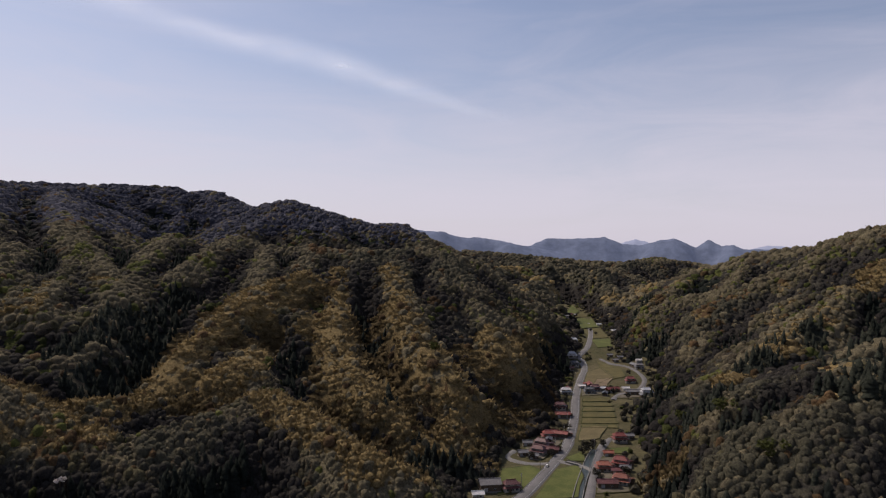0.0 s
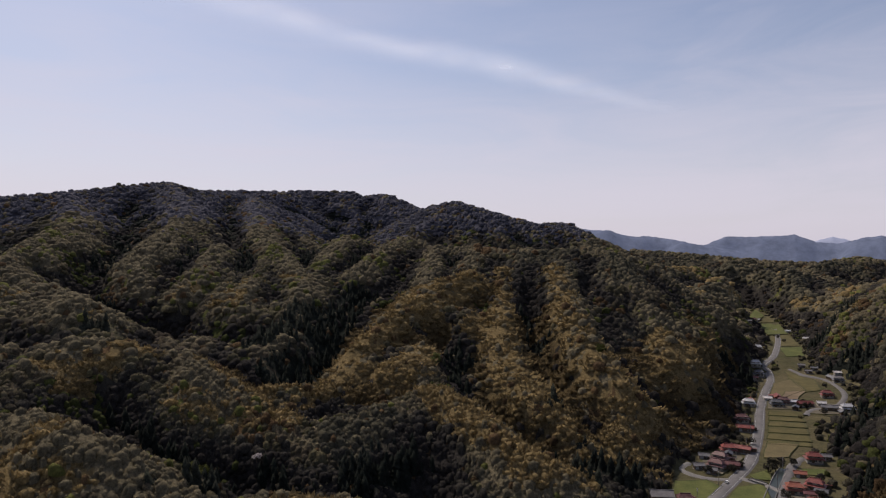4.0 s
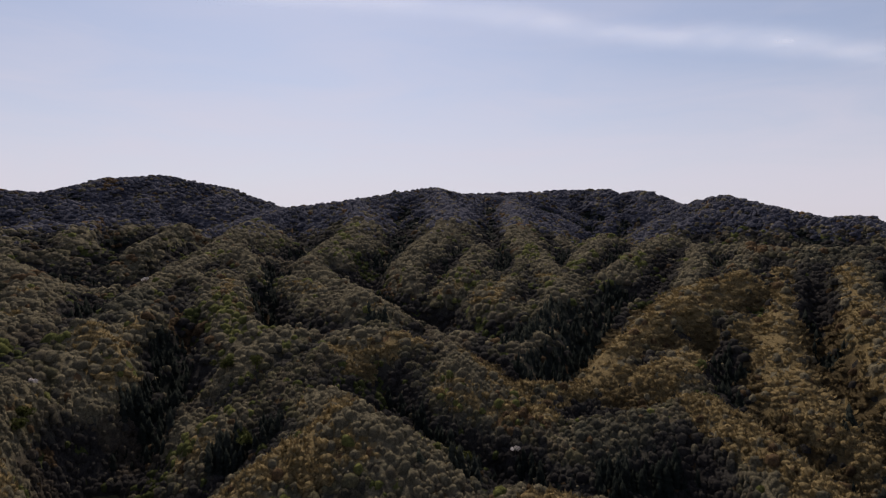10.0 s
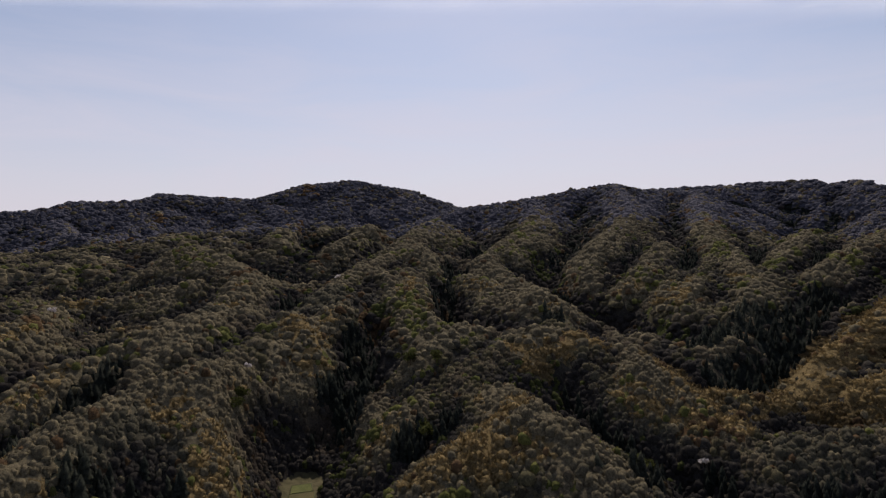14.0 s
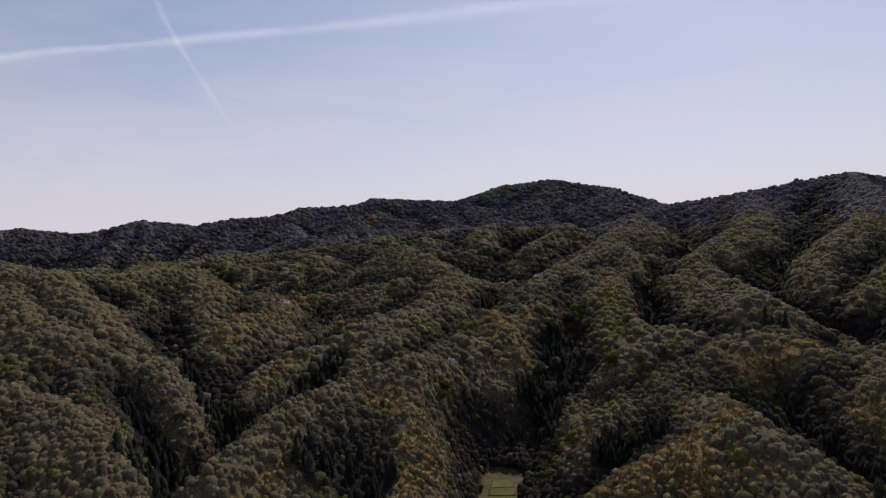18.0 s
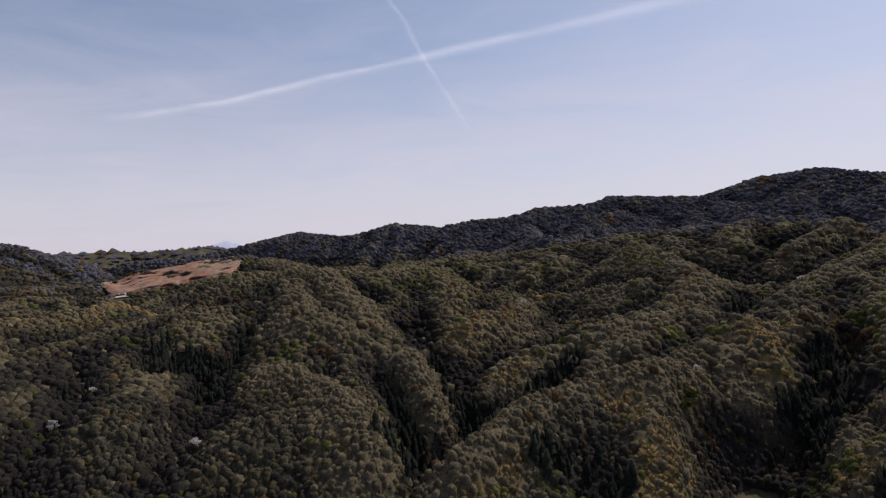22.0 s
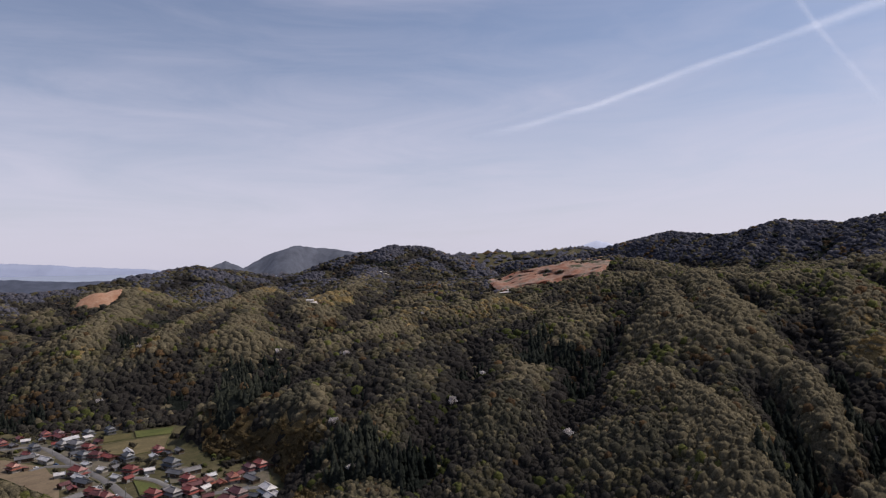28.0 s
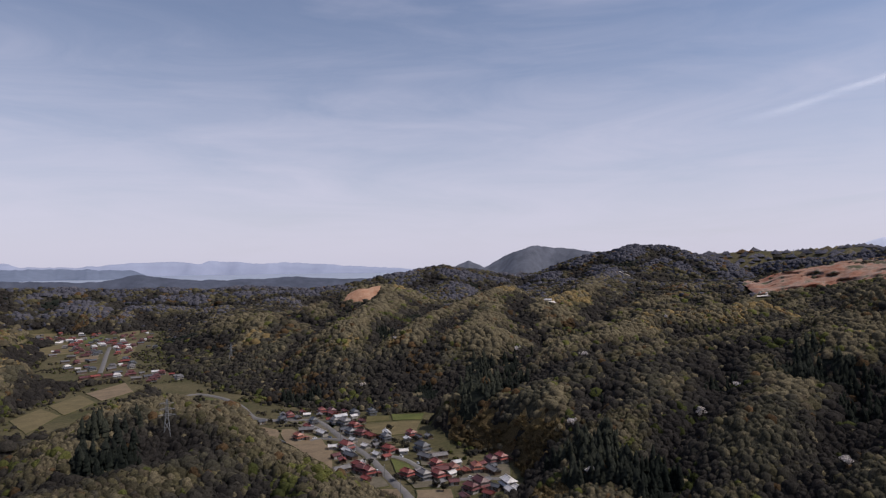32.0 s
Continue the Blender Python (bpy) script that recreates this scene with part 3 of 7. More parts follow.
FOLDS = {
    "cedar_hollow": (20, 20, [(-254, 633), (-240, 532), (-230, 474), (-238, 424)]),
    "bamboo_fold": (9, 11, [(-167, 564), (-182, 500), (-198, 462), (-214, 432)]),
    "front_fold": (14, 14, [(-147, 556), (-104, 468), (-75, 436), (-47, 437), (-19, 417)]),
    "central_fold_a": (12, 14, [(-80, 674), (-62, 574), (-37, 510), (-9, 470), (23, 456)]),
    "central_fold_b": (12, 14, [(-21, 706), (3, 568), (30, 520), (72, 556)]),
    "cedar_fold": (16, 16, [(-673, 514), (-534, 412), (-450, 344)]),
    "long_fold": (18, 18, [(-612, 625), (-453, 513), (-397, 519), (-309, 478)]),
    "mid_fold": (12, 14, [(-497, 299), (-444, 256), (-406, 216), (-394, 201)]),
    "knoll_fold": (12, 14, [(-305, 333), (-264, 319), (-233, 314), (-207, 307)]),
    "paddy_fold": (18, 16, [(-497, 88), (-481, 68), (-453, 49), (-429, 17), (-386, -6), (-347, -22)]),
    "shelf_fold": (12, 14, [(-810, 173), (-977, 89)]),
    "shelf_fold_low": (12, 14, [(-667, 17), (-589, -25)]),
    "lone_fold": (16, 15, [(-465, -58), (-429, -42), (-389, -30), (-362, -17)]),
    "lone_fold_b": (13, 13, [(-546, -23), (-510, -16), (-437, 0), (-400, 3)]),
    "saddle_fold": (16, 18, [(-614, 569), (-580, 582), (-446, 494), (-423, 507)]),
    "saddle_fold_b": (14, 15, [(-567, 425), (-513, 391), (-450, 342)]),
    "saddle_fold_c": (14, 16, [(-491, 279), (-446, 238), (-413, 206), (-399, 194)]),
    "broad_fold": (12, 15, [(-691, -92), (-646, -48), (-561, -28)]),
    "massif_fold": (16, 25, [(-1036, 556), (-1035, 510)]),
}

# ---- ground ----
def hash_noise(x, y, size, seed=0):
    """Smooth value noise from -1 to 1."""
    x, y = np.asarray(x) / size, np.asarray(y) / size
    ix, iy = np.floor(x).astype(np.int64), np.floor(y).astype(np.int64)
    fx, fy = x - ix, y - iy
    fx, fy = fx * fx * fx * (fx * (fx * 6 - 15) + 10), fy * fy * fy * (fy * (fy * 6 - 15) + 10)

    def lattice(a, b):
        n = (a * 374761393 + b * 668265263 + seed * 974634777) & 0xFFFFFFFF
        n = ((n ^ (n >> 13)) * 1274126177) & 0xFFFFFFFF
        return ((n ^ (n >> 16)) & 0xFFFF) / 32767.5 - 1

    low = lattice(ix, iy) * (1 - fx) + lattice(ix + 1, iy) * fx
    high = lattice(ix, iy + 1) * (1 - fx) + lattice(ix + 1, iy + 1) * fx
    return low * (1 - fy) + high * fy


def smooth(a, b, v):
    v = np.clip((v - a) / (b - a), 0, 1)
    return v * v * (3 - 2 * v)


def along(x, y, a, b):
    """Distance to the line from a to b and the height on it."""
    dx, dy = b[0] - a[0], b[1] - a[1]
    s = np.clip(((x - a[0]) * dx + (y - a[1]) * dy) / (dx * dx + dy * dy + 1e-9), 0, 1)
    return np.hypot(x - a[0] - s * dx, y - a[1] - s * dy), a[2] + s * (b[2] - a[2])


def floor_of(x, y):
    """Distance past the edge of the nearest valley floor, and the floor's height there."""
    best, level = np.full(np.shape(x), 1e9), np.zeros(np.shape(x))
    for half, pts in VALLEYS.values():
        for a, b in zip(pts, pts[1:]):
            d, z = along(x, y, a, b)
            d = d - half
            level = np.where(d < best, z, level)
            best = np.minimum(best, d)
    return best, level


def close_to(x, y, pts, reach):
    """Which places lie in the box round a line of points."""
    px, py = [p[0] for p in pts], [p[1] for p in pts]
    return (x > min(px) - reach) & (x < max(px) + reach) & (y > min(py) - reach) & (y < max(py) + reach)


def ground_z(x, y, parts=False):
    x, y = np.atleast_1d(np.asarray(x, float)), np.atleast_1d(np.asarray(y, float))
    r, az = np.hypot(x, y), np.degrees(np.arctan2(-x, y))
    # floor of the hill country, raised with distance from the camera to fit its view; higher in the side valleys
    upland = smooth(15, 40, az) * smooth(108, 72, az)
    base = np.minimum((0.05 + 0.13 * upland) * np.maximum(0, r - 250 - 170 * upland), 86 + 70 * upland) + 7 * hash_noise(x, y, 190, 3) * smooth(250, 700, r)
    base = base * (1 - 0.65 * smooth(22, 5, az) * smooth(-60, -40, az))                              # deep main valley
    shore = smooth(132, 146, az)
    base = base * (1 - shore) + shore * (np.minimum(base, 28) + 74 * smooth(2450, 2510, r))
    wild = smooth(-50, -75, az) * smooth(-178, -165, az)
    base = base + np.clip(wild, 0, 1) * smooth(200, 900, r) * (40 + 40 * hash_noise(x, y, 420, 9))
    best, crest = base.copy(), base.copy()
    for k, w, pts in RIDGES.values():
        own, top = np.full(x.shape, -1e3), np.zeros(x.shape)
        for a, b in zip(pts, pts[1:]):
            d, z = along(x, y, a, b)
            h = z - k * (np.sqrt(d * d + w * w) - w)
            top = np.where(h > own, z, top)
            own = np.maximum(own, h)
        crest = np.where(own > best, top, crest)
        s = np.clip((own - best) / 20 + 0.5, 0, 1)                       # soft union
        best = best + (own - best) * s + 5 * s * (1 - s)
    depth = np.clip((crest - best) / 30, 0, 1)
    for k, w, pts in RIBS.values():
        near = close_to(x, y, pts, 90)
        if near.any():
            own = np.max([z - k * (np.sqrt(d * d + w * w) - w) for d, z in (along(x[near], y[near], a, b) for a, b in zip(pts, pts[1:]))], axis=0)
            b = best[near]
            q = np.clip((own - b) / 9 + 0.5, 0, 1)
            best[near] = b + (own - b) * q + 2.2 * q * (1 - q)
    for cut, w, pts in FOLDS.values():
        near = close_to(x, y, pts, 3 * w)
        if near.any():
            d = np.min([along(x[near], y[near], (*a, 0), (*b, 0))[0] for a, b in zip(pts, pts[1:])], axis=0)
            best[near] -= cut * np.exp(-(d / w) ** 2)
    u = x + 45 * hash_noise(x, y, 150, 5)
    v = y + 45 * hash_noise(x, y, 150, 6)
    gully = 1 - np.abs(hash_noise(u, v, 150, 1)) ** 0.8
    gully2 = (1 - np.abs(hash_noise(u, v, 58, 2)) ** 0.8) * (1 - smooth(1200, 2000, r))
    fine = 1 - smooth(700, 1200, r)
    fade = smooth(200, 420, r) * (1 - 0.35 * smooth(1500, 2500, r))
    roll = smooth(12, 0, crest - base) * smooth(300, 600, r)              # open country between the ridges
    edge, level = floor_of(x, y)
    fade = fade * (0.25 + 0.75 * smooth(10, 130, edge))
    out = best + fade * (-(10 + 22 * smooth(1000, 1500, r)) * depth * gully ** 1.6 - 11 * depth * gully2 ** 1.5 + (6 + 8 * smooth(1000, 1500, r)) * depth + (1 + 2 * fine) * hash_noise(x, y, 60, 4) + 1.5 * fine * hash_noise(x, y, 25, 7))
    out = out + roll * ((16 + 26 * upland * smooth(800, 1100, r)) * (1 - gully) - 14 * gully2 ** 2 + 8)
    out = np.where((shore > 0.4) & (r > 2480), np.minimum(out, 98), out)
    keep = smooth(0, 48 + 100 * smooth(116, 121, az) * smooth(180, 174, az) * smooth(590, 680, r), edge)
    out = np.where(edge < 200, np.maximum(out, level + 0.02 * np.maximum(edge, 0)), out)
    out = level * (1 - keep) + out * keep
    if parts:
        return out, edge, depth, crest
    return out


def from_arrays(name, verts, faces, material, parent=None, flat=False):
    """One mesh from arrays of corners and of equal-sided faces."""
    me = bpy.data.meshes.new(name)
    n = faces.shape[1]
    me.vertices.add(len(verts))
    me.vertices.foreach_set("co", np.ascontiguousarray(verts, np.float32).ravel())
    me.loops.add(faces.size)
    me.loops.foreach_set("vertex_index", np.ascontiguousarray(faces, np.int32).ravel())
    me.polygons.add(len(faces))
    me.polygons.foreach_set("loop_start", np.arange(0, faces.size, n, dtype=np.int32))
    me.update(calc_edges=True)
    me.validate()
    if flat:
        me.shade_flat()
    me.materials.append(material)
    ob = new(name, me)
    if parent:
        ob.parent = parent
    return ob


def grid_faces(rows, cols, wrap=False):
    i, j = np.meshgrid(np.arange(rows - 1), np.arange(cols if wrap else cols - 1), indexing="ij")
    k = (j + 1) % cols
    return np.stack([i * cols + j, i * cols + k, (i + 1) * cols + k, (i + 1) * cols + j], -1).reshape(-1, 4)


rings = np.concatenate([[0.5, 40, 90, 140], np.geomspace(180, 4980, 380)])
turns = np.radians(np.concatenate([np.arange(-42, 188, 0.45), np.arange(188, 318, 2.5)]))
gr, ga = np.meshgrid(rings, turns, indexing="ij")
gx, gy = -np.sin(ga) * gr, np.cos(ga) * gr
gz, g_edge, _, _ = ground_z(gx, gy, True)
gz = gz - 2.0 * smooth(600, 1500, gr) * smooth(2, 16, g_edge)             # coarse far mesh stays under the trees
ground = from_arrays("ground", np.stack([gx, gy, gz], -1).reshape(-1, 3), grid_faces(len(rings), len(turns), True), forest_floor.m)
g_steps = np.concatenate([turns, turns[:1] + 2 * math.pi])
g_high = np.concatenate([gz, gz[:, :1]], 1)
g_rise = (gz + 8 - 150) / gr                                              # slopes the hovering camera sees; too far below it or behind a crest is out of view
g_in_view = g_rise > np.maximum.accumulate((gz + 2 - 150) / gr, axis=0) - 0.002
g_in_view &= (g_rise > -0.45)


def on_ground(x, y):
    """Height of the ground mesh, and whether the slope there is in the camera's view."""
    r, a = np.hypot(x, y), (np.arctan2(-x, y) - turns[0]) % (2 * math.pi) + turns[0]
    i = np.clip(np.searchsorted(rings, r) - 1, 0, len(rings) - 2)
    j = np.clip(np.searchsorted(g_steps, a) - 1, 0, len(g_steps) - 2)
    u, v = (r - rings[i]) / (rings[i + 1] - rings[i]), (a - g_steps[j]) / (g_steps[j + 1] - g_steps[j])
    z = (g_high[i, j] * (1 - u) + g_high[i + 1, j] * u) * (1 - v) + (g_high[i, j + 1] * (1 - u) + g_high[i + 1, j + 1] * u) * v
    return z, g_in_view[i, j % len(turns)] | g_in_view[i + 1, (j + 1) % len(turns)]


tagged(ground, "forested mountain ground with ridges and valley floors", "ground", kind="structure")

# roads and lanes: width and course
ROADS = {
    "main_road": (6.5, [(40, 374), (50, 389), (62, 412), (80, 450), (91, 475), (102, 509), (116, 563), (131, 628), (150, 696), (165, 745), (173, 794), (173, 820), (201, 887), (233, 1006), (252, 1113)]),
    "lane": (4.0, [(86, 377), (100, 422), (111, 457), (121, 483), (131, 498)]),
    "loop_lane": (3.5, [(199, 808), (205, 781), (220, 762), (223, 729), (219, 694), (206, 661), (190, 638), (173, 629), (162, 608)]),
    "farm_track": (3.0, [(80, 448), (90, 441), (97, 434), (101, 426)]),
    "yard_track": (2.6, [(74, 442), (59, 442), (48, 450), (46, 458), (52, 469)]),
    "village_street": (4.8, [(-216.5, -341.7), (-221.7, -360.1), (-234.9, -418.7), (-241.6, -448.6), (-249.6, -510.7), (-257.9, -572.5), (-252.5, -590.8), (-225.9, -611.5), (-214.0, -632.6), (-215, -657), (-219.7, -701.1), (-214.9, -758.4), (-199.1, -796.0), (-185.7, -793.9)]),
    "village_lane": (3.2, [(-244.0, -377.5), (-257.3, -370.3), (-279.9, -356.2), (-297.9, -342.6)]),
    "back_lane": (3.0, [(-240.9, -445.5), (-256.3, -441.2), (-261.5, -424.3), (-259.0, -400.4), (-258.2, -388.0)]),
    "yard_lane": (3.5, [(-223.4, -521.8), (-235.0, -521.9), (-242.1, -514.2), (-246.8, -506.0)]),
    "town_road": (5.2, [(-125, -1045), (-141, -1139), (-160, -1255), (-183, -1387)]),
}
# fields by kind, corner by corner
FIELDS = [
    ("terrace", [(135, 616), (162, 616), (161, 605), (132, 605)]),
    ("terrace", [(132, 602), (159, 600), (158, 589), (129, 590)]),
    ("terrace", [(128, 586), (156, 586), (155, 572), (125, 574)]),
    ("terrace", [(125, 571), (153, 569), (151, 554), (121, 555)]),
    ("terrace", [(120, 552), (149, 551), (148, 536), (116, 538)]),
    ("terrace", [(116, 534), (146, 533), (145, 524), (113, 525)]),
    ("straw", [(114, 528), (137, 531), (122, 497), (104, 492)]),
    ("grass", [(39, 432), (60, 438), (68, 427), (49, 395), (33, 387)]),
    ("grass", [(77, 431), (93, 439), (92, 417), (81, 384), (54, 381)]),
    ("grass", [(87, 454), (102, 469), (100, 447), (89, 447)]),
    ("straw", [(164, 730), (188, 755), (188, 705), (165, 675), (142, 653)]),
    ("terrace", [(191, 795), (211, 755), (202, 706), (185, 695), (186, 755)]),
    ("soil", [(167, 695), (187, 701), (171, 665), (153, 662)]),
    ("grass", [(124, 476), (140, 479), (135, 464), (122, 464)]),
    ("grass", [(192, 1079), (276, 1367), (271, 1270), (208, 1086)]),
    ("terrace", [(211, 1094), (275, 1262), (270, 1190), (239, 1167)]),
    ("grass", [(237, 1160), (273, 1182), (260, 1064), (228, 1047)]),
    ("terrace", [(227, 1042), (260, 1057), (250, 961), (220, 952)]),
    ("grass", [(218, 941), (249, 951), (235, 885), (213, 879)]),
    ("soil", [(-214.6, -576.6), (-225.9, -570.5), (-234.3, -520.2), (-225.9, -479.9), (-205.2, -438.0), (-205.5, -467.1), (-203.9, -528.0)]),
    ("straw", [(-286.0, -545.1), (-317.2, -534.7), (-339.1, -523.3), (-310.1, -485.3), (-286.9, -493.6), (-276.7, -511.1)]),
    ("terrace", [(-301.1, -573.6), (-324.7, -558.2), (-315.2, -542.0), (-290.0, -550.3)]),
    ("grass", [(-328.0, -561.7), (-359.2, -546.7), (-342.9, -526.1), (-316.9, -540.6)]),
    ("grass", [(-253.3, -436.0), (-257.0, -415.4), (-250.1, -394.2), (-238.6, -402.9)]),
    ("soil", [(-231.2, -364.7), (-252.1, -351.6), (-242.6, -335.4), (-222.3, -350.7)]),
    ("soil", [(-206.9, -383.0), (-224.8, -372.3), (-216.4, -355.1), (-197.5, -369.4)]),
    ("straw", [(-211.2, -745.4), (-212.2, -696.4), (-206.8, -641.9), (-197.7, -658.2), (-201.0, -705.2)]),
    ("grass", [(-199.1, -770.9), (-209.5, -750.7), (-202.3, -718.4), (-194.1, -739.7)]),
    ("straw", [(-63, -1791), (-112, -1784), (-121, -1748), (-60, -1488)]),
    ("straw", [(-60, -1414), (-128, -1547), (-119, -1328), (-76, -1308)]),
    ("straw", [(-202, -1429), (-250, -1491), (-212, -1288), (-165, -1165)]),
    ("straw", [(-16, -1243), (-47, -1427), (-51, -1395), (-17, -1207)]),
    ("soil", [(-114, -1276), (-153, -1318), (-145, -1215), (-110, -1180)]),
    ("grass", [(-161, -1628), (-206, -1631), (-191, -1516), (-150, -1501)]),
    ("straw", [(-232, -1656), (-294, -1707), (-272, -1605), (-223, -1544)]),
    ("straw", [(-11.4, -764.7), (-41.0, -810.3), (-56.0, -759.7), (-23.9, -691.9)]),
    ("straw", [(-47.6, -818.8), (-83.0, -875.6), (-94.5, -810.8), (-58.8, -757.5)]),
    ("soil", [(-89.3, -879.2), (-141.5, -931.9), (-140.0, -856.2), (-99.5, -814.5)]),
    ("soil", [(-205, -599), (-217, -571), (-203, -544), (-199, -569)]),
    ("grass", [(-374.1, 161.8), (-370.1, 173.4), (-360.4, 170.0), (-365.2, 157.1)]),
    ("terrace", [(-364.8, 156.1), (-359.2, 170.6), (-351.7, 167.7), (-357.8, 152.3)]),
    ("grass", [(-356.6, 151.4), (-350.0, 167.6), (-342.3, 164.6), (-349.3, 147.6)]),
]
# houses: x, y, form, roof, turn
UPPER_VILLAGE = []
UPPER_VILLAGE += [
    (29, 396, 'barn', 'grey', 20), (42, 395, 'house', 'maroon', 25), (21, 383, 'shed', 'white', 20), (74, 480, 'house', 'maroon', -20),
    (83, 501, 'house', 'red', 15), (69, 463, 'house', 'maroon', -15), (64, 483, 'shed', 'grey', 10), (92, 503, 'long', 'red', -12),
    (106, 577, 'house', 'maroon', 10), (104, 555, 'long', 'red', 5), (136, 491, 'house', 'red', 12), (145, 497, 'shed', 'grey', 15),
    (119, 459, 'shed', 'orange', 10), (122, 438, 'house', 'red', -14), (108, 428, 'house', 'orange', 8), (115, 423, 'shed', 'maroon', 5),
    (103, 400, 'long', 'maroon', 10), (113, 405, 'house', 'orange', -12), (122, 633, 'house', 'white', 8), (146, 636, 'house', 'dark', 12),
]
UPPER_VILLAGE += [
    (143, 657, 'shed', 'white', 10), (154, 645, 'house', 'maroon', 8), (162, 647, 'shed', 'white', 12), (199, 678, 'house', 'red', 10),
    (185, 646, 'shed', 'white', 15), (187, 630, 'long', 'grey', 6), (201, 630, 'house', 'white', 10), (238, 776, 'shed', 'white', 15),
    (231, 751, 'house', 'grey', 10), (158, 781, 'house', 'white', 10), (157, 761, 'house', 'dark', 8), (148, 739, 'shed', 'maroon', 14),
    (224, 807, 'shed', 'grey', 10), (188, 917, 'house', 'white', 12), (264, 1081, 'shed', 'white', 10), (267, 1000, 'shed', 'white', 12),
    (238, 1189, 'house', 'maroon', 10), (204, 1053, 'shed', 'grey', 6),
]
LOWER_VILLAGE = []
LOWER_VILLAGE += [
    (-217.0, -531.3, 'house', 'orange', 25), (-274.7, -609.7, 'house', 'red', 10), (-282.5, -603.5, 'house', 'maroon', 20), (-241.0, -611.5, 'house', 'red', 15),
    (-229.2, -600.4, 'house', 'dark', 10), (-245.9, -601.8, 'shed', 'grey', 20), (-250.5, -575.4, 'house', 'dark', 15), (-241.0, -553.7, 'shed', 'white', 20),
    (-239.8, -532.4, 'long', 'white', 25), (-266.4, -563.0, 'house', 'grey', 20), (-271.3, -551.1, 'hall', 'grey', 25), (-273.6, -536.1, 'house', 'red', 30),
    (-259.9, -516.9, 'house', 'dark', 22), (-265.3, -507.9, 'house', 'maroon', 40), (-251.8, -495.5, 'shed', 'white', 25), (-297.9, -582.2, 'house', 'dark', 15),
    (-313.9, -575.9, 'house', 'dark', 10), (-276.8, -483.0, 'house', 'dark', 15), (-259.8, -449.9, 'house', 'red', 35), (-247.3, -446.1, 'shed', 'white', 28),
]
LOWER_VILLAGE += [
    (-251.4, -472.4, 'shed', 'white', 28), (-236.5, -477.7, 'hall', 'red', 28), (-228.6, -454.9, 'long', 'dark', 28), (-220.2, -426.5, 'house', 'red', 30),
    (-220.8, -410.2, 'house', 'red', 18), (-218.9, -417.8, 'house', 'maroon', 35), (-239.9, -389.5, 'house', 'red', 30), (-248.2, -380.2, 'house', 'grey', 20),
    (-284.1, -437.3, 'hall', 'dark', 25), (-273.8, -416.7, 'long', 'grey', 30), (-269.5, -395.7, 'house', 'red', 20), (-273.7, -379.4, 'house', 'orange', 5),
    (-279.4, -371.9, 'shed', 'orange', 8), (-288.3, -371.5, 'house', 'orange', 0), (-308.2, -378.1, 'house', 'maroon', 10), (-313.9, -373.7, 'house', 'red', 15),
    (-294.9, -360.1, 'long', 'grey', 12), (-256.2, -374.2, 'house', 'red', 20), (-268.6, -341.9, 'hall', 'maroon', 18), (-258.8, -339.9, 'house', 'maroon', 30),
]
LOWER_VILLAGE += [
    (-283.7, -330.5, 'hall', 'white', 5), (-283.4, -322.7, 'shed', 'white', 8), (-274.1, -315.5, 'long', 'white', 5), (-300.0, -478.8, 'house', 'red', 15),
    (-85.2, -685.2, 'shed', 'grey', 10),
]
YARDS = [
    [(-234.3, -613.8), (-265.0, -601.8), (-268.9, -558.4), (-234.6, -526.9), (-236.4, -562.4)],
    [(-258.2, -566.7), (-293.4, -559.0), (-262.4, -472.3), (-235.6, -449.5), (-248.4, -504.8)],
    [(-241.3, -488.5), (-237.1, -442.9), (-220.9, -380.7), (-204.4, -382.3), (-219.5, -456.3)],
    [(-238.6, -402.9), (-268.8, -396.2), (-251.6, -357.5), (-232.4, -366.5)],
    [(-289.5, -451.5), (-293.4, -428.2), (-274.4, -396.9), (-262.6, -406.0)],
    [(-278.8, -388.6), (-323.8, -376.7), (-299.6, -345.8), (-267.3, -365.8)],
    [(63, 490), (91, 509), (91, 490), (71, 450), (59, 454)],
    [(112, 454), (131, 462), (115, 392), (94, 389)],
    [(145, 666), (165, 656), (157, 629), (135, 624)],
    [(179, 660), (210, 649), (200, 618), (166, 614)],
]
# single trees: x, y, kind
TREES = []
TREES += [
    (106, 466, 'garden'), (111, 473, 'garden'), (101, 463, 'garden'), (83, 467, 'garden'),
    (78, 459, 'garden'), (100, 521, 'garden'), (178, 612, 'garden'), (169, 646, 'garden'),
    (169, 633, 'garden'), (121, 480, 'garden'), (127, 448, 'garden'), (101, 415, 'garden'),
    (100, 405, 'garden'), (121, 422, 'garden'), (237, 1024, 'garden'), (236, 983, 'garden'),
    (118, 615, 'garden'), (62, 452, 'garden'), (-271.5, -517.5, 'garden'), (-273.6, -508.6, 'garden'),
]
TREES += [
    (-258.9, -470.8, 'garden'), (-261.8, -464.4, 'garden'), (-277.1, -467.4, 'garden'), (-277.2, -456.7, 'garden'),
    (-275.9, -447.5, 'garden'), (-295.0, -464.5, 'garden'), (-279.8, -544.5, 'garden'), (-293.4, -553.2, 'garden'),
    (-296.8, -510.4, 'garden'), (-217.2, -598.6, 'garden'), (-224.3, -587.6, 'garden'), (-237.8, -375.0, 'garden'),
    (-245.5, -362.1, 'garden'), (-269.5, -365.6, 'garden'), (-190.5, -433.2, 'garden'), (-192.8, -423.7, 'garden'),
    (-245.1, -351.6, 'garden'), (-229.9, -388.2, 'garden'), (-232.7, -430.4, 'garden'), (-378, -161, 'blossom'),
]
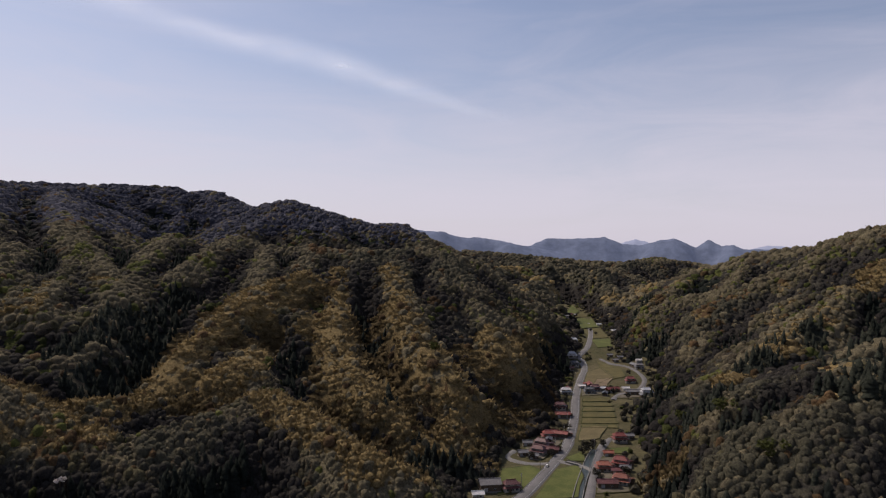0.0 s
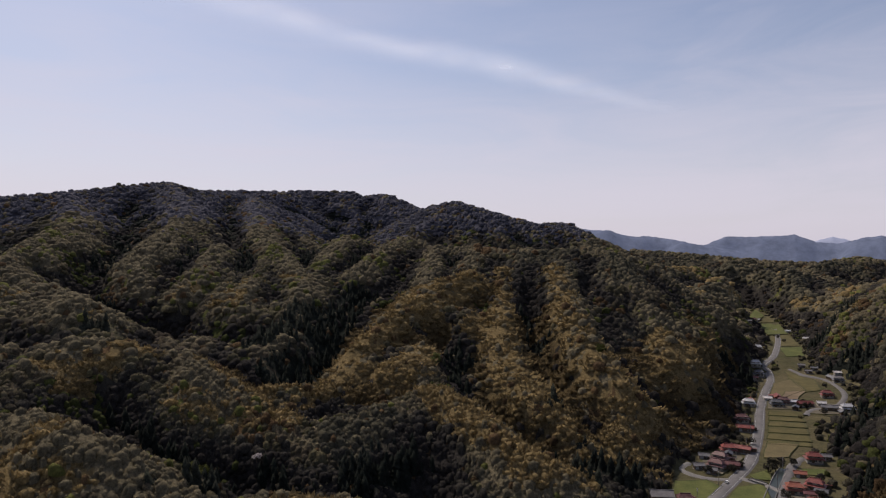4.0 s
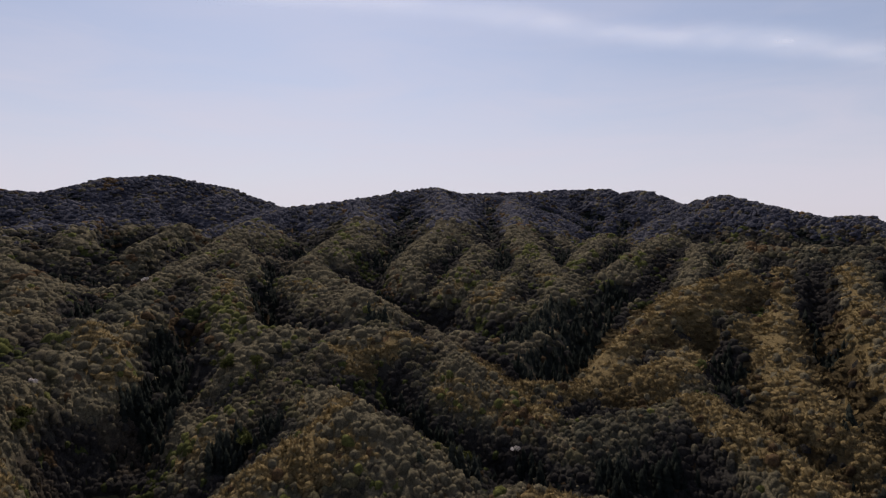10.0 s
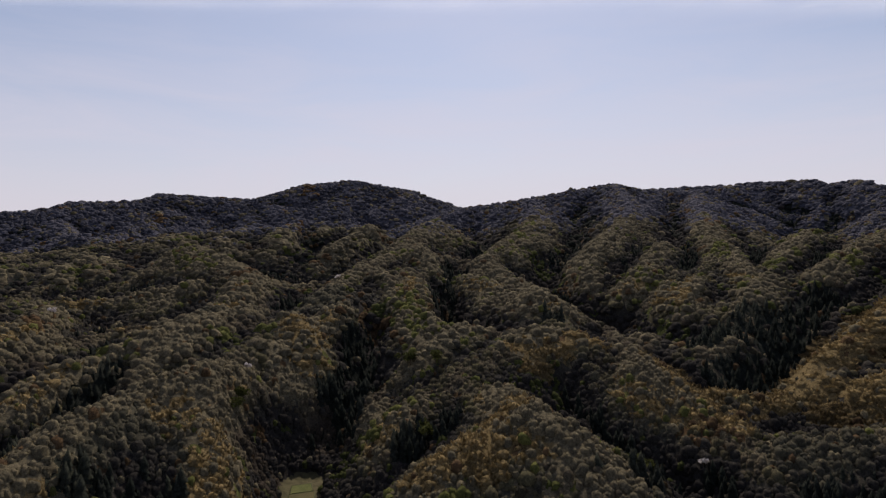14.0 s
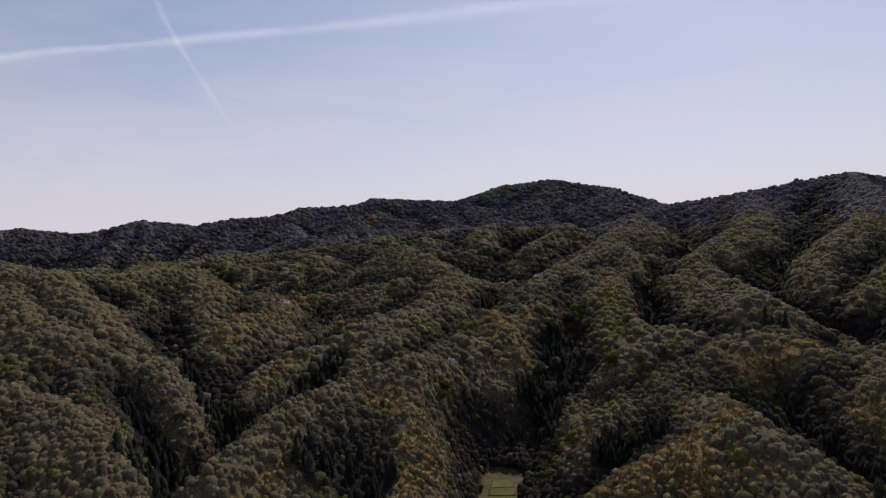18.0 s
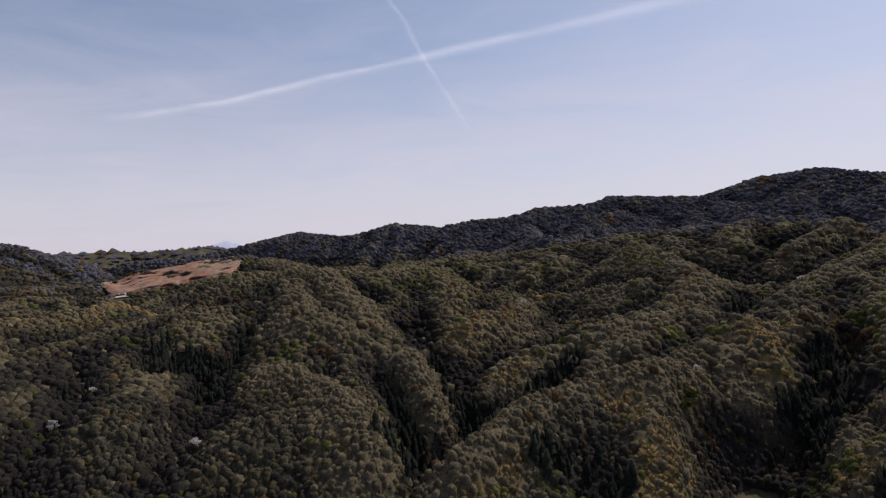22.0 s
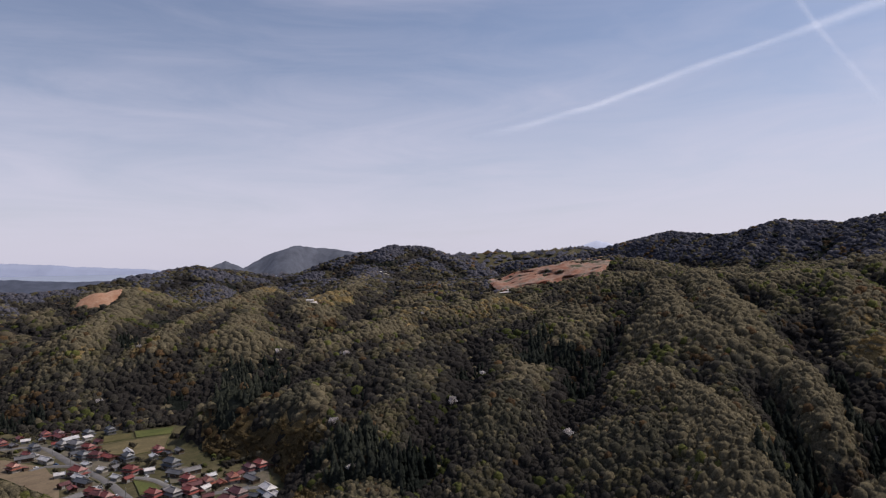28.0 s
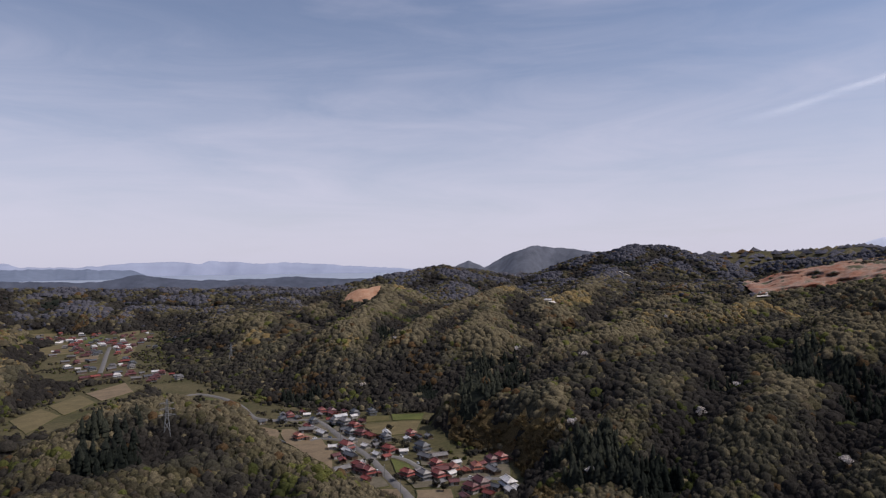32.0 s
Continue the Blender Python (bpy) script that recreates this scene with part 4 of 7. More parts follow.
TREES += [
    (-694, 68, 'blossom'), (-453, 0, 'blossom'), (-437, 158, 'blossom'), (-628, 328, 'blossom'),
    (-402, -264, 'blossom'), (-377, -160, 'blossom'), (-334, -319, 'blossom'), (-497, -561, 'blossom'),
    (-464, -425, 'blossom'), (-466, -274, 'blossom'), (-692, 66, 'blossom'), (-455, -2, 'blossom'),
    (-437, 159, 'blossom'), (-701, 69, 'blossom'), (-623, 327, 'blossom'), (-636, 334, 'blossom'),
    (-333, -319, 'blossom'), (-404, -265, 'blossom'), (-374, -158, 'blossom'), (-332, -632, 'blossom'),
]
TREES += [
    (-494, -557, 'blossom'), (-460, -422, 'blossom'), (-725, -521, 'blossom'), (-396, -666, 'blossom'),
    (-283, -258, 'blossom'), (-463, -427, 'blossom'), (-496, -560, 'blossom'), (-197, 328, 'blossom'),
    (166, 382, 'fresh'), (221, 615, 'fresh'), (176, 466, 'fresh'), (155, 304, 'fresh'),
    (-6, 515, 'fresh'), (-387, 284, 'fresh'), (-403, 269, 'fresh'), (-217, 306, 'fresh'),
    (-219, 297, 'fresh'), (-312, 220, 'fresh'), (-402, 141, 'fresh'), (-314, 221, 'fresh'),
]
TREES += [
    (-392, 135, 'fresh'), (-400, 270, 'fresh'),
]
RIVER = [(78, 374), (87, 403), (96, 429), (105, 454), (113, 473)]
# quarters of the town: x, y, reach, houses
TOWN = [(-68.0, -1594.3, 70, 12), (-127.5, -1569.2, 80, 24), (-140.0, -1147.2, 50, 16), (-185.9, -1395.6, 70, 26), (-149.6, -1340.4, 70, 22), (-208.0, -1612.9, 90, 18), (-133.7, -1036.2, 40, 12), (-40.3, -1672.2, 50, 8), (-174.0, -967.6, 36, 10)]
PYLONS = [(-87, -421), (-279, -932), (-2491, -1222)]
# pale clearings on the hills: x, y, half length
CLEARINGS = [(-798, -816, 13), (-1500, -1218, 14), (-1274, -686, 12)]
PIT_FOOT = [(-557, -1139, 73.6), (-579, -1099, 73.3), (-613, -1089, 91.8)]


# ---- far country ----
def far_range(name, label, dist, depth, crest, material):
    """A range of far hills from azimuth and elevation along its crest, in degrees; sloping to both sides."""
    a, e = np.array([c[0] for c in crest], float), np.array([c[1] for c in crest], float)
    order = np.argsort(a)
    az = np.linspace(a.min(), a.max(), 160)
    el = np.interp(az, a[order], e[order])
    jag = 0.05 * hash_noise(az * 40, az * 0, 30, 51) + 0.03 * hash_noise(az * 40, az * 0, 11, 52)
    taper = smooth(0, 1.5, az - a.min()) * smooth(0, 1.5, a.max() - az)
    z = 150 + dist * np.tan(np.radians(el + jag * taper))
    rows, low = [], 25.0
    for back in np.linspace(-1, 1, 13):
        share = (1 - abs(back)) ** 0.9
        fold = 0.34 * (1 - abs(back)) * abs(back) * 4 * hash_noise(az * dist / 57 + 60 * back, az * 0 + 40 * back, 150, 53)
        r = dist + back * depth
        rows.append(np.stack([-np.sin(np.radians(az)) * r, np.cos(np.radians(az)) * r, low + (z - low) * np.clip(share + fold, 0, 1)], -1))
    ob = from_arrays(name, np.concatenate(rows), grid_faces(13, len(az)), material)
    return tagged(ob, label, "mountains", kind="structure")


# blue, pale and dim tones are haze painted on, not the land's own colour
FAR_BLUE = distant("haze_blue_range", (0.120, 0.140, 0.200), 0.55)
FAR_PALE = distant("haze_pale_range", (0.235, 0.255, 0.335), 0.80, 0.03)
FAR_FAINT = distant("haze_faint_peak", (0.36, 0.375, 0.45), 0.95, 0.02)
FAR_DIM = distant("haze_dim_headland", (0.120, 0.140, 0.190), 0.75, 0.06)
FAR_LOW = distant("haze_dim_low_hill", (0.074, 0.082, 0.110), 0.5)
FAR_HILL = distant("haze_toned_peak", (0.098, 0.104, 0.128), 0.45)
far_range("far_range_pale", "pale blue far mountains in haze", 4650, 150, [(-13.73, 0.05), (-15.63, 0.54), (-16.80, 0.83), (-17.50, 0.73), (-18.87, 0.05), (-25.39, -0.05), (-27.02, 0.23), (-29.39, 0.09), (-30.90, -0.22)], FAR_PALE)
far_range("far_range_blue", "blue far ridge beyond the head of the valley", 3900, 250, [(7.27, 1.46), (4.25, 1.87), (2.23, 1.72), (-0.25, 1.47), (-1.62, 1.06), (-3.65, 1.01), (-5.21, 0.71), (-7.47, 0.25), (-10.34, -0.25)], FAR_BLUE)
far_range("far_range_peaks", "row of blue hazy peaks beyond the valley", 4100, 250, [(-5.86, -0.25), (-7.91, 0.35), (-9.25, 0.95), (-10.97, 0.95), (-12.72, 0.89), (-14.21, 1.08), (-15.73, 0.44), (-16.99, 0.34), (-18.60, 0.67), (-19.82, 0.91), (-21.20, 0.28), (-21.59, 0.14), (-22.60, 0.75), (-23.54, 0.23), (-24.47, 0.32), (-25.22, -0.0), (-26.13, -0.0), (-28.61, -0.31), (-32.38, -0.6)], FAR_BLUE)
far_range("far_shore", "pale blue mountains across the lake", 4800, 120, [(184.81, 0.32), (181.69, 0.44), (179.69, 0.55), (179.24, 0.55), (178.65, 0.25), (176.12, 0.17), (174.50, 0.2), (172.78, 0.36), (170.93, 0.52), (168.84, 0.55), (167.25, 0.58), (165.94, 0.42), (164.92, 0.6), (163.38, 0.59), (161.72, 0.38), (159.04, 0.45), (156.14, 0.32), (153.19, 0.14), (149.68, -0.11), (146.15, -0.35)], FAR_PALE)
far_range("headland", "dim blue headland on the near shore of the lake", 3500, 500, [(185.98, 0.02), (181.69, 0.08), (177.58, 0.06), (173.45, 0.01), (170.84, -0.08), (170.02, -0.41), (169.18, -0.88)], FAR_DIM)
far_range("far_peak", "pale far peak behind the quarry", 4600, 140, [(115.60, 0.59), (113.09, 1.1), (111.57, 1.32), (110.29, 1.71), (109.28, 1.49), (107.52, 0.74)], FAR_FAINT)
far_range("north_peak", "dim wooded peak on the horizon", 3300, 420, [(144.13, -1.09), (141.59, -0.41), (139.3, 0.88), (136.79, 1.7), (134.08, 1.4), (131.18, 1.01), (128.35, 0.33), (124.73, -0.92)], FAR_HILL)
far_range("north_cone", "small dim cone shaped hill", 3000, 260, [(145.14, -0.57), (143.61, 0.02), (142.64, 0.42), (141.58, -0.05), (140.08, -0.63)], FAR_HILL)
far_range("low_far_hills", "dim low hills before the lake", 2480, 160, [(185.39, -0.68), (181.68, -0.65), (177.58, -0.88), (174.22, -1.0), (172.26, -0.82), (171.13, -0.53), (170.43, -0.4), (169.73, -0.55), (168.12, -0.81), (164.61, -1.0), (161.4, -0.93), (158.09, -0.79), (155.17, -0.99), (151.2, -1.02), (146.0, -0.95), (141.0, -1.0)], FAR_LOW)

# the lake, between the low hills and the far shore
lake_az = np.radians(np.linspace(136, 186, 60))
lake_r = np.linspace(2500, 4760, 12)
lr, la = np.meshgrid(lake_r, lake_az, indexing="ij")
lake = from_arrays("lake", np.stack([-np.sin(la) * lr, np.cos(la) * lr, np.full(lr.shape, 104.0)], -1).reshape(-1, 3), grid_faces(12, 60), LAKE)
tagged(lake, "pale blue lake before the far mountains", "lake", kind="structure")


# ---- roads, fields, river ----
def inside(x, y, poly):
    """Which points lie in the polygon."""
    hit = np.zeros(np.shape(x), bool)
    for (ax, ay), (bx, by) in zip(poly, poly[1:] + poly[:1]):
        cross = (ay > y) != (by > y)
        hit ^= cross & (x < (bx - ax) * (y - ay) / ((by - ay) or 1e-9) + ax)
    return hit


def bend(pts, step):
    """A smooth course through the points, with a point every step metres."""
    p = np.array([q[:2] for q in pts], float)
    p = np.concatenate([[2 * p[0] - p[1]], p, [2 * p[-1] - p[-2]]])
    out = []
    for i in range(1, len(p) - 2):
        n = max(2, int(np.hypot(*(p[i + 1] - p[i])) / step))
        t = np.arange(n)[:, None] / n
        out.append(0.5 * (2 * p[i] + (p[i + 1] - p[i - 1]) * t + (2 * p[i - 1] - 5 * p[i] + 4 * p[i + 1] - p[i + 2]) * t ** 2
                          + (3 * p[i] - p[i - 1] - 3 * p[i + 1] + p[i + 2]) * t ** 3))
    return np.concatenate(out + [p[-2:-1]])


def ribbon(name, course, offsets, lifts, material, smooth_z=9, parent=None):
    """A strip along a course: cross-section given by offsets to the left and lifts over the ground."""
    d = np.gradient(course, axis=0)
    d /= np.linalg.norm(d, axis=1)[:, None] + 1e-9
    left = np.stack([-d[:, 1], d[:, 0]], -1)
    z = ground_z(course[:, 0], course[:, 1])
    k = min(smooth_z, len(z) // 2 * 2 - 1)
    z = np.convolve(np.pad(z, k // 2, mode="edge"), np.ones(k) / k, "valid") if k > 2 else z
    rows = [np.concatenate([course + left * o, (z + h)[:, None]], 1) for o, h in zip(offsets, lifts)]
    return from_arrays(name, np.stack(rows, 1).reshape(-1, 3), grid_faces(len(course), len(offsets)), material, parent)


COURSE = {n: bend(p, 6) for n, (w, p) in ROADS.items()}
for n, (w, p) in ROADS.items():
    h = w / 2
    road = ribbon(n, COURSE[n], (h + 1.6, h, 0.0, -h, -h - 1.6), (-0.6, 0.75, 0.82, 0.75, -0.6), ASPHALT if w > 3 else CONCRETE)
    tagged(road, "grey asphalt road along the valley floor" if w > 5 else "narrow paved lane between fields and houses", "road", kind="structure")
    if w > 6:
        for side in (1, -1):
            ribbon("edge_line", COURSE[n], (side * (h - 0.35) + 0.08, side * (h - 0.35) - 0.08), (0.80, 0.80), PAINT_LINE, parent=road)
        rail = ribbon("kerb", COURSE[n], (h + 0.30, h + 0.30, h + 0.02, h + 0.02), (0.5, 1.0, 1.0, 0.5), CONCRETE, parent=road)


def field(kind, poly):
    """A field: flat top with a low bank round it."""
    c = np.mean(poly, axis=0)
    ring = []
    n = len(poly)
    for i in range(n):
        a, b = np.array(poly[i], float), np.array(poly[(i + 1) % n], float)
        m = max(1, int(np.hypot(*(b - a)) / 8))
        ring += [a + (b - a) * k / m for k in range(m)]
    ring = np.array(ring)
    ring += np.stack([hash_noise(ring[:, 0], ring[:, 1], 9, 61), hash_noise(ring[:, 0], ring[:, 1], 9, 62)], -1) * 0.8
    z = ground_z(ring[:, 0], ring[:, 1])
    z = np.clip(z, np.median(z) - 1.5, np.median(z) + 1.5)
    top = z + 0.5
    n = len(ring)
    inner = c + (ring - c) * (1 - 1.0 / (np.linalg.norm(ring - c, axis=1)[:, None] + 1))
    v = np.concatenate([np.c_[ring, z - 1.5], np.c_[ring, top + 0.25], np.c_[inner, top], [[*c, float(np.median(z)) + 0.5]]])
    i = np.arange(n)
    j = (i + 1) % n
    bank = np.concatenate([np.stack([i, j, n + j, n + i], -1), np.stack([n + i, n + j, 2 * n + j, 2 * n + i], -1)])
    whole = new(FIELD_NAMES[kind][0])
    from_arrays("bank", v, bank, BANK, whole)
    from_arrays("bed", v, np.stack([2 * n + i, 2 * n + j, np.full(n, 3 * n)], -1), FIELD[kind], whole)
    return tagged(whole, FIELD_NAMES[kind][1], "field", "fields on the valley floor")


FIELD_NAMES = {"grass": ("meadow", "green grass meadow with a low bank"), "terrace": ("rice_terrace", "yellow green fallow rice terrace with grass banks"),
               "straw": ("straw_field", "dry straw coloured fallow field"), "soil": ("tilled_field", "tilled tan soil field")}
for kind, poly in FIELDS:
    field(kind, poly)


for poly in YARDS:
    earth = field("soil", poly)
    earth.name = "village_yard"
    earth.children[1].data.materials[0] = YARD
    tagged(earth, "bare brown earth yards between the houses", "yard", kind="structure")


def quarry(name, label, foot, top, steps, extra, earth=QUARRY):
    """Cut benches between the line at the foot and the line at the top."""
    a, b = bend(foot, 14), bend(top, 14)
    n = 40
    pick = lambda p: np.stack([np.interp(np.linspace(0, 1, n), np.linspace(0, 1, len(p)), p[:, k]) for k in (0, 1)], -1)
    a, b = pick(a), pick(b)
    rows = []
    za, zb = ground_z(a[:, 0], a[:, 1]) + extra[0], ground_z(b[:, 0], b[:, 1]) + extra[1]
    for i in range(steps * 4 + 1):
        s = i / (steps * 4)
        p = a + (b - a) * s
        p = p + (b - a) * (0.16 * hash_noise(p[:, 0], p[:, 1], 60, 73) + 0.08 * hash_noise(p[:, 0], p[:, 1], 22, 74))[:, None]    # ragged rims
        w = (np.floor(s * steps + 0.25 * hash_noise(p[:, 0], p[:, 1], 60, 71)) + smooth(0.55, 0.95, (s * steps) % 1)) / steps
        z = np.maximum(za + (zb - za) * np.clip(w, 0, 1), ground_z(p[:, 0], p[:, 1]) + 0.5) + 1.2 * hash_noise(p[:, 0], p[:, 1], 18, 72)
        z[[0, -1]] -= 4
        rows.append(np.c_[p, z - (6 if i in (0, steps * 4) else 0)])
    ob = from_arrays(name, np.stack(rows).reshape(-1, 3), grid_faces(len(rows), n), earth)
    return tagged(ob, label, "quarry", kind="structure")


QUARRIES = [(RIDGES["quarry_foot"][2], RIDGES["quarry_top"][2]), (PIT_FOOT, RIDGES["pit_top"][2])]
quarry("quarry", "open quarry of orange brown cut earth", *QUARRIES[0], 6, (2, 9))
quarry("clay_pit", "small orange clay pit cut into the hill", *QUARRIES[1], 2, (1, 6), CLAY)


def clearing(x, y, half):
    """A gravelled yard cut into the wood, laid across the camera's line of sight."""
    r = math.hypot(x, y)
    u, v = np.meshgrid(np.linspace(-1, 1, 9), np.linspace(-1, 1, 6), indexing="ij")
    u = u * half * (1 + 0.15 * hash_noise(v * 40, u * 0, 17, 66))
    v = v * 10
    px, py = x - y / r * u + x / r * v, y + x / r * u + y / r * v
    pz = ground_z(px, py) + 1.0 + 0.3 * hash_noise(px, py, 6, 67)
    ob = from_arrays("gravel_yard", np.stack([px, py, pz], -1).reshape(-1, 3), grid_faces(9, 6), GRAVEL)
    return tagged(ob, "pale gravelled clearing on the wooded hill", "clearing", kind="structure")


for x, y, half in CLEARINGS:
    clearing(x, y, half)


def cleared(x, y):
    """Where no wood grows: roads, fields, yards, quarries."""
    out = np.zeros(len(x), bool)
    near = np.hypot(x, y) < 1700
    for n, (w, p) in ROADS.items():
        c = COURSE[n]
        for a, b in zip(c[::2], c[2::2]):
            q = near & (np.abs(x - a[0]) < 40) & (np.abs(y - a[1]) < 40)
            if q.any():
                d, _ = along(x[q], y[q], (*a, 0), (*b, 0))
                out[q] |= d < w / 2 + 5
    for kind, poly in FIELDS:
        c = np.mean(poly, axis=0)
        out |= inside(x, y, [tuple(c + (np.array(p) - c) * 1.12) for p in poly])
    for hx, hy, *_ in UPPER_VILLAGE + LOWER_VILLAGE:
        out |= np.hypot(x - hx, y - hy) < 11
    for foot, top in QUARRIES:
        f, t = [p[:2] for p in foot], [p[:2] for p in top]
        c = np.mean(f + t, axis=0)
        poly = f + t[::-1]
        out |= inside(x, y, poly) & ((len(f) == len(PIT_FOOT) and f[0] == PIT_FOOT[0][:2]) | (hash_noise(x, y, 46, 64) + 0.6 * hash_noise(x, y, 20, 65) < 0.02))
    # cleared towards the camera too, so trees do not hide the yard
    for px, py, half in CLEARINGS:
        out |= np.hypot(x - px * 0.988, y - py * 0.988) < half + 9
    flat, _ = floor_of(x, y)
    for tx, ty, reach, _ in TOWN:
        out |= (np.hypot((x - tx) / 1.15, (y - ty) / 1.4) < reach) & (flat < 6)
    return out

# patches of bamboo, cedar and dark evergreen wood: x, y, radius
BAMBOO = []
BAMBOO += [(-141, 648, 32), (-157, 617, 30), (-103, 571, 31), (-48, 524, 28), (-66, 453, 25), (-16, 418, 15), (14, 458, 22), (74, 611, 22), (-205, 501, 26), (-176, 531, 23), (-161, 570, 25), (-2, 519, 22), (-55, 607, 26), (-184, 591, 44), (-206, 529, 31), (-215, 467, 25), (-223, 419, 20), (-165, 445, 26), (-82, 535, 32), (-61, 479, 32), (-90, 587, 28), (-25, 443, 27), (2, 443, 24), (-10, 484, 23), (-40, 365, 18), (-79, 396, 17), (-107, 419, 16), (-50, 550, 26), (36, 563, 27), (52, 540, 23), (-136, 265, 21), (-343, 358, 30)]
BAMBOO += [(-270, 397, 20), (-237, 392, 19), (110, 719, 26), (-338, 361, 15), (-325, 329, 12), (-261, 390, 15), (-232, 392, 16), (-258, 203, 12), (-234, 205, 12), (-211, 447, 18), (-220, 504, 17), (-328, -410, 33), (-317, -343, 21), (-267, -271, 12), (-337, -451, 20), (296, 551, 17), (167, 453, 13), (134, 382, 13), (445, 648, 28), (234, 511, 20), (248, 414, 17)]
CEDAR = []
CEDAR += [(-260, 530, 24), (-268, 486, 20), (-272, 458, 17), (-2, 426, 15), (-14, 368, 13), (15, 407, 11), (-147, 342, 13), (-123, 351, 15), (-135, 329, 13), (-109, 370, 10), (-176, 450, 9), (-151, 469, 8), (131, 710, 16), (121, 715, 14), (-63, 577, 10), (-42, 460, 9), (-421, 241, 15), (-392, 215, 14), (-306, 228, 12), (-314, 209, 10), (-376, 402, 8), (-195, 246, 11), (-188, 264, 10), (-236, 422, 15), (-527, 395, 15), (-491, 82, 15), (-479, 70, 15), (-271, 477, 12), (-461, 55, 12), (-426, 27, 11), (-389, 11, 12), (-393, -30, 12)]
CEDAR += [(-348, -39, 11), (-516, -26, 8), (-497, 86, 10), (-330, -26, 12), (-542, -243, 24), (-561, -265, 16), (-353, 66, 13), (-335, 45, 10), (-325, 76, 10), (-419, 215, 10), (-695, -218, 16), (-405, 200, 12), (-527, -249, 21), (-309, -275, 16), (-305, -296, 15), (-316, -233, 14), (-414, -42, 8), (-353, -43, 8), (-339, -30, 9), (-437, -555, 22), (-468, -535, 19), (-262, -670, 18), (-284, -668, 15), (-360, -456, 21), (-394, -457, 21), (-288, -417, 10), (-314, -462, 11), (-379, -579, 12), (-285, -261, 15), (-298, -247, 14), (-305, -298, 11), (-301, -230, 15)]
CEDAR += [(-58, -426, 17), (-48, -395, 18), (-75, -436, 14), (-534, -249, 26), (-291, -1382, 44), (-446, -555, 13), (166, 513, 17), (221, 615, 20), (271, 912, 25), (252, 776, 25), (173, 273, 14), (255, 528, 16), (329, 566, 14)]
DARK = []
DARK += [(-139, 376, 25), (-113, 384, 21), (-157, 349, 17), (-89, 378, 14), (-68, 748, 53), (4, 736, 39), (129, 1799, 64), (202, 1772, 71), (243, 1479, 60), (338, 1576, 57), (349, 1324, 55), (154, 1104, 35), (280, 1416, 51), (118, 1220, 38), (502, 1608, 60), (313, 1267, 40), (218, 399, 44), (148, 325, 28), (185, 291, 37), (150, 285, 23), (200, 484, 28), (345, 713, 35), (267, 723, 27), (-277, -897, 50), (-337, -882, 50), (-279, -1193, 43), (-49, -882, 47), (-83, -821, 22), (-515, -330, 38), (-406, -210, 32), (-435, -424, 27), (-396, -316, 27)]
DARK += [(-381, -641, 26), (-331, -686, 27), (-90, -359, 20), (-74, -430, 19), (-376, -202, 30), (-359, -120, 27), (-435, -342, 29), (-358, -399, 28), (-478, -80, 26), (-364, 62, 20), (-348, 78, 16), (-359, 45, 16), (-559, 284, 33), (-557, 180, 31)]
BAMBOO += [(62, 600, 30), (78, 560, 26), (88, 640, 24), (60, 540, 24), (40, 500, 24), (100, 690, 20)]
GROVE = []
GROVE += [(-323, -403, 23), (-312, -344, 19), (-266, -272, 12), (-330, -381, 16)]

# ---- woods ----
def ball(level):
    bm = bmesh.new()
    bmesh.ops.create_icosphere(bm, subdivisions=level, radius=1)
    v = np.array([p.co[:] for p in bm.verts])
    f = np.array([[q.index for q in p.verts] for p in bm.faces])
    bm.free()
    return v, f


def crown(seed, level, cut, clumps, size, lump):
    """A lumpy dome with leaf clumps standing off it; base at z = 0, about 1 wide and 1 high."""
    rng = np.random.default_rng(seed)
    v, f = ball(level)
    f = f[v[f].mean(1)[:, 2] > cut]
    used, f = np.unique(f, return_inverse=True)
    v, f = v[used], f.reshape(-1, 3)
    ax = rng.normal(size=(7, 3))
    ax /= np.linalg.norm(ax, axis=1)[:, None]
    v = v * (0.82 + lump * np.max(np.clip(v @ ax.T, 0, 1) ** 4, axis=1) + rng.normal(0, 0.06, len(v)))[:, None]
    if clumps:
        p = rng.normal(size=(clumps, 3))
        p[:, 2] = np.abs(p[:, 2]) * 1.1 - 0.15
        p /= np.linalg.norm(p, axis=1)[:, None]
        e = rng.normal(size=(clumps, 3, 3)) * size
        e -= e.mean(1)[:, None]
        t = (p * rng.uniform(0.8, 1.12, (clumps, 1)))[:, None] + e
        f = np.concatenate([f, np.arange(clumps * 3).reshape(-1, 3) + len(v)])
        v = np.concatenate([v, t.reshape(-1, 3)])
    return (v * (0.5, 0.5, 0.42) + (0, 0, 0.40), f) if cut < 0 else (v * (0.5, 0.5, 0.88) - (0, 0, 0.06), f)


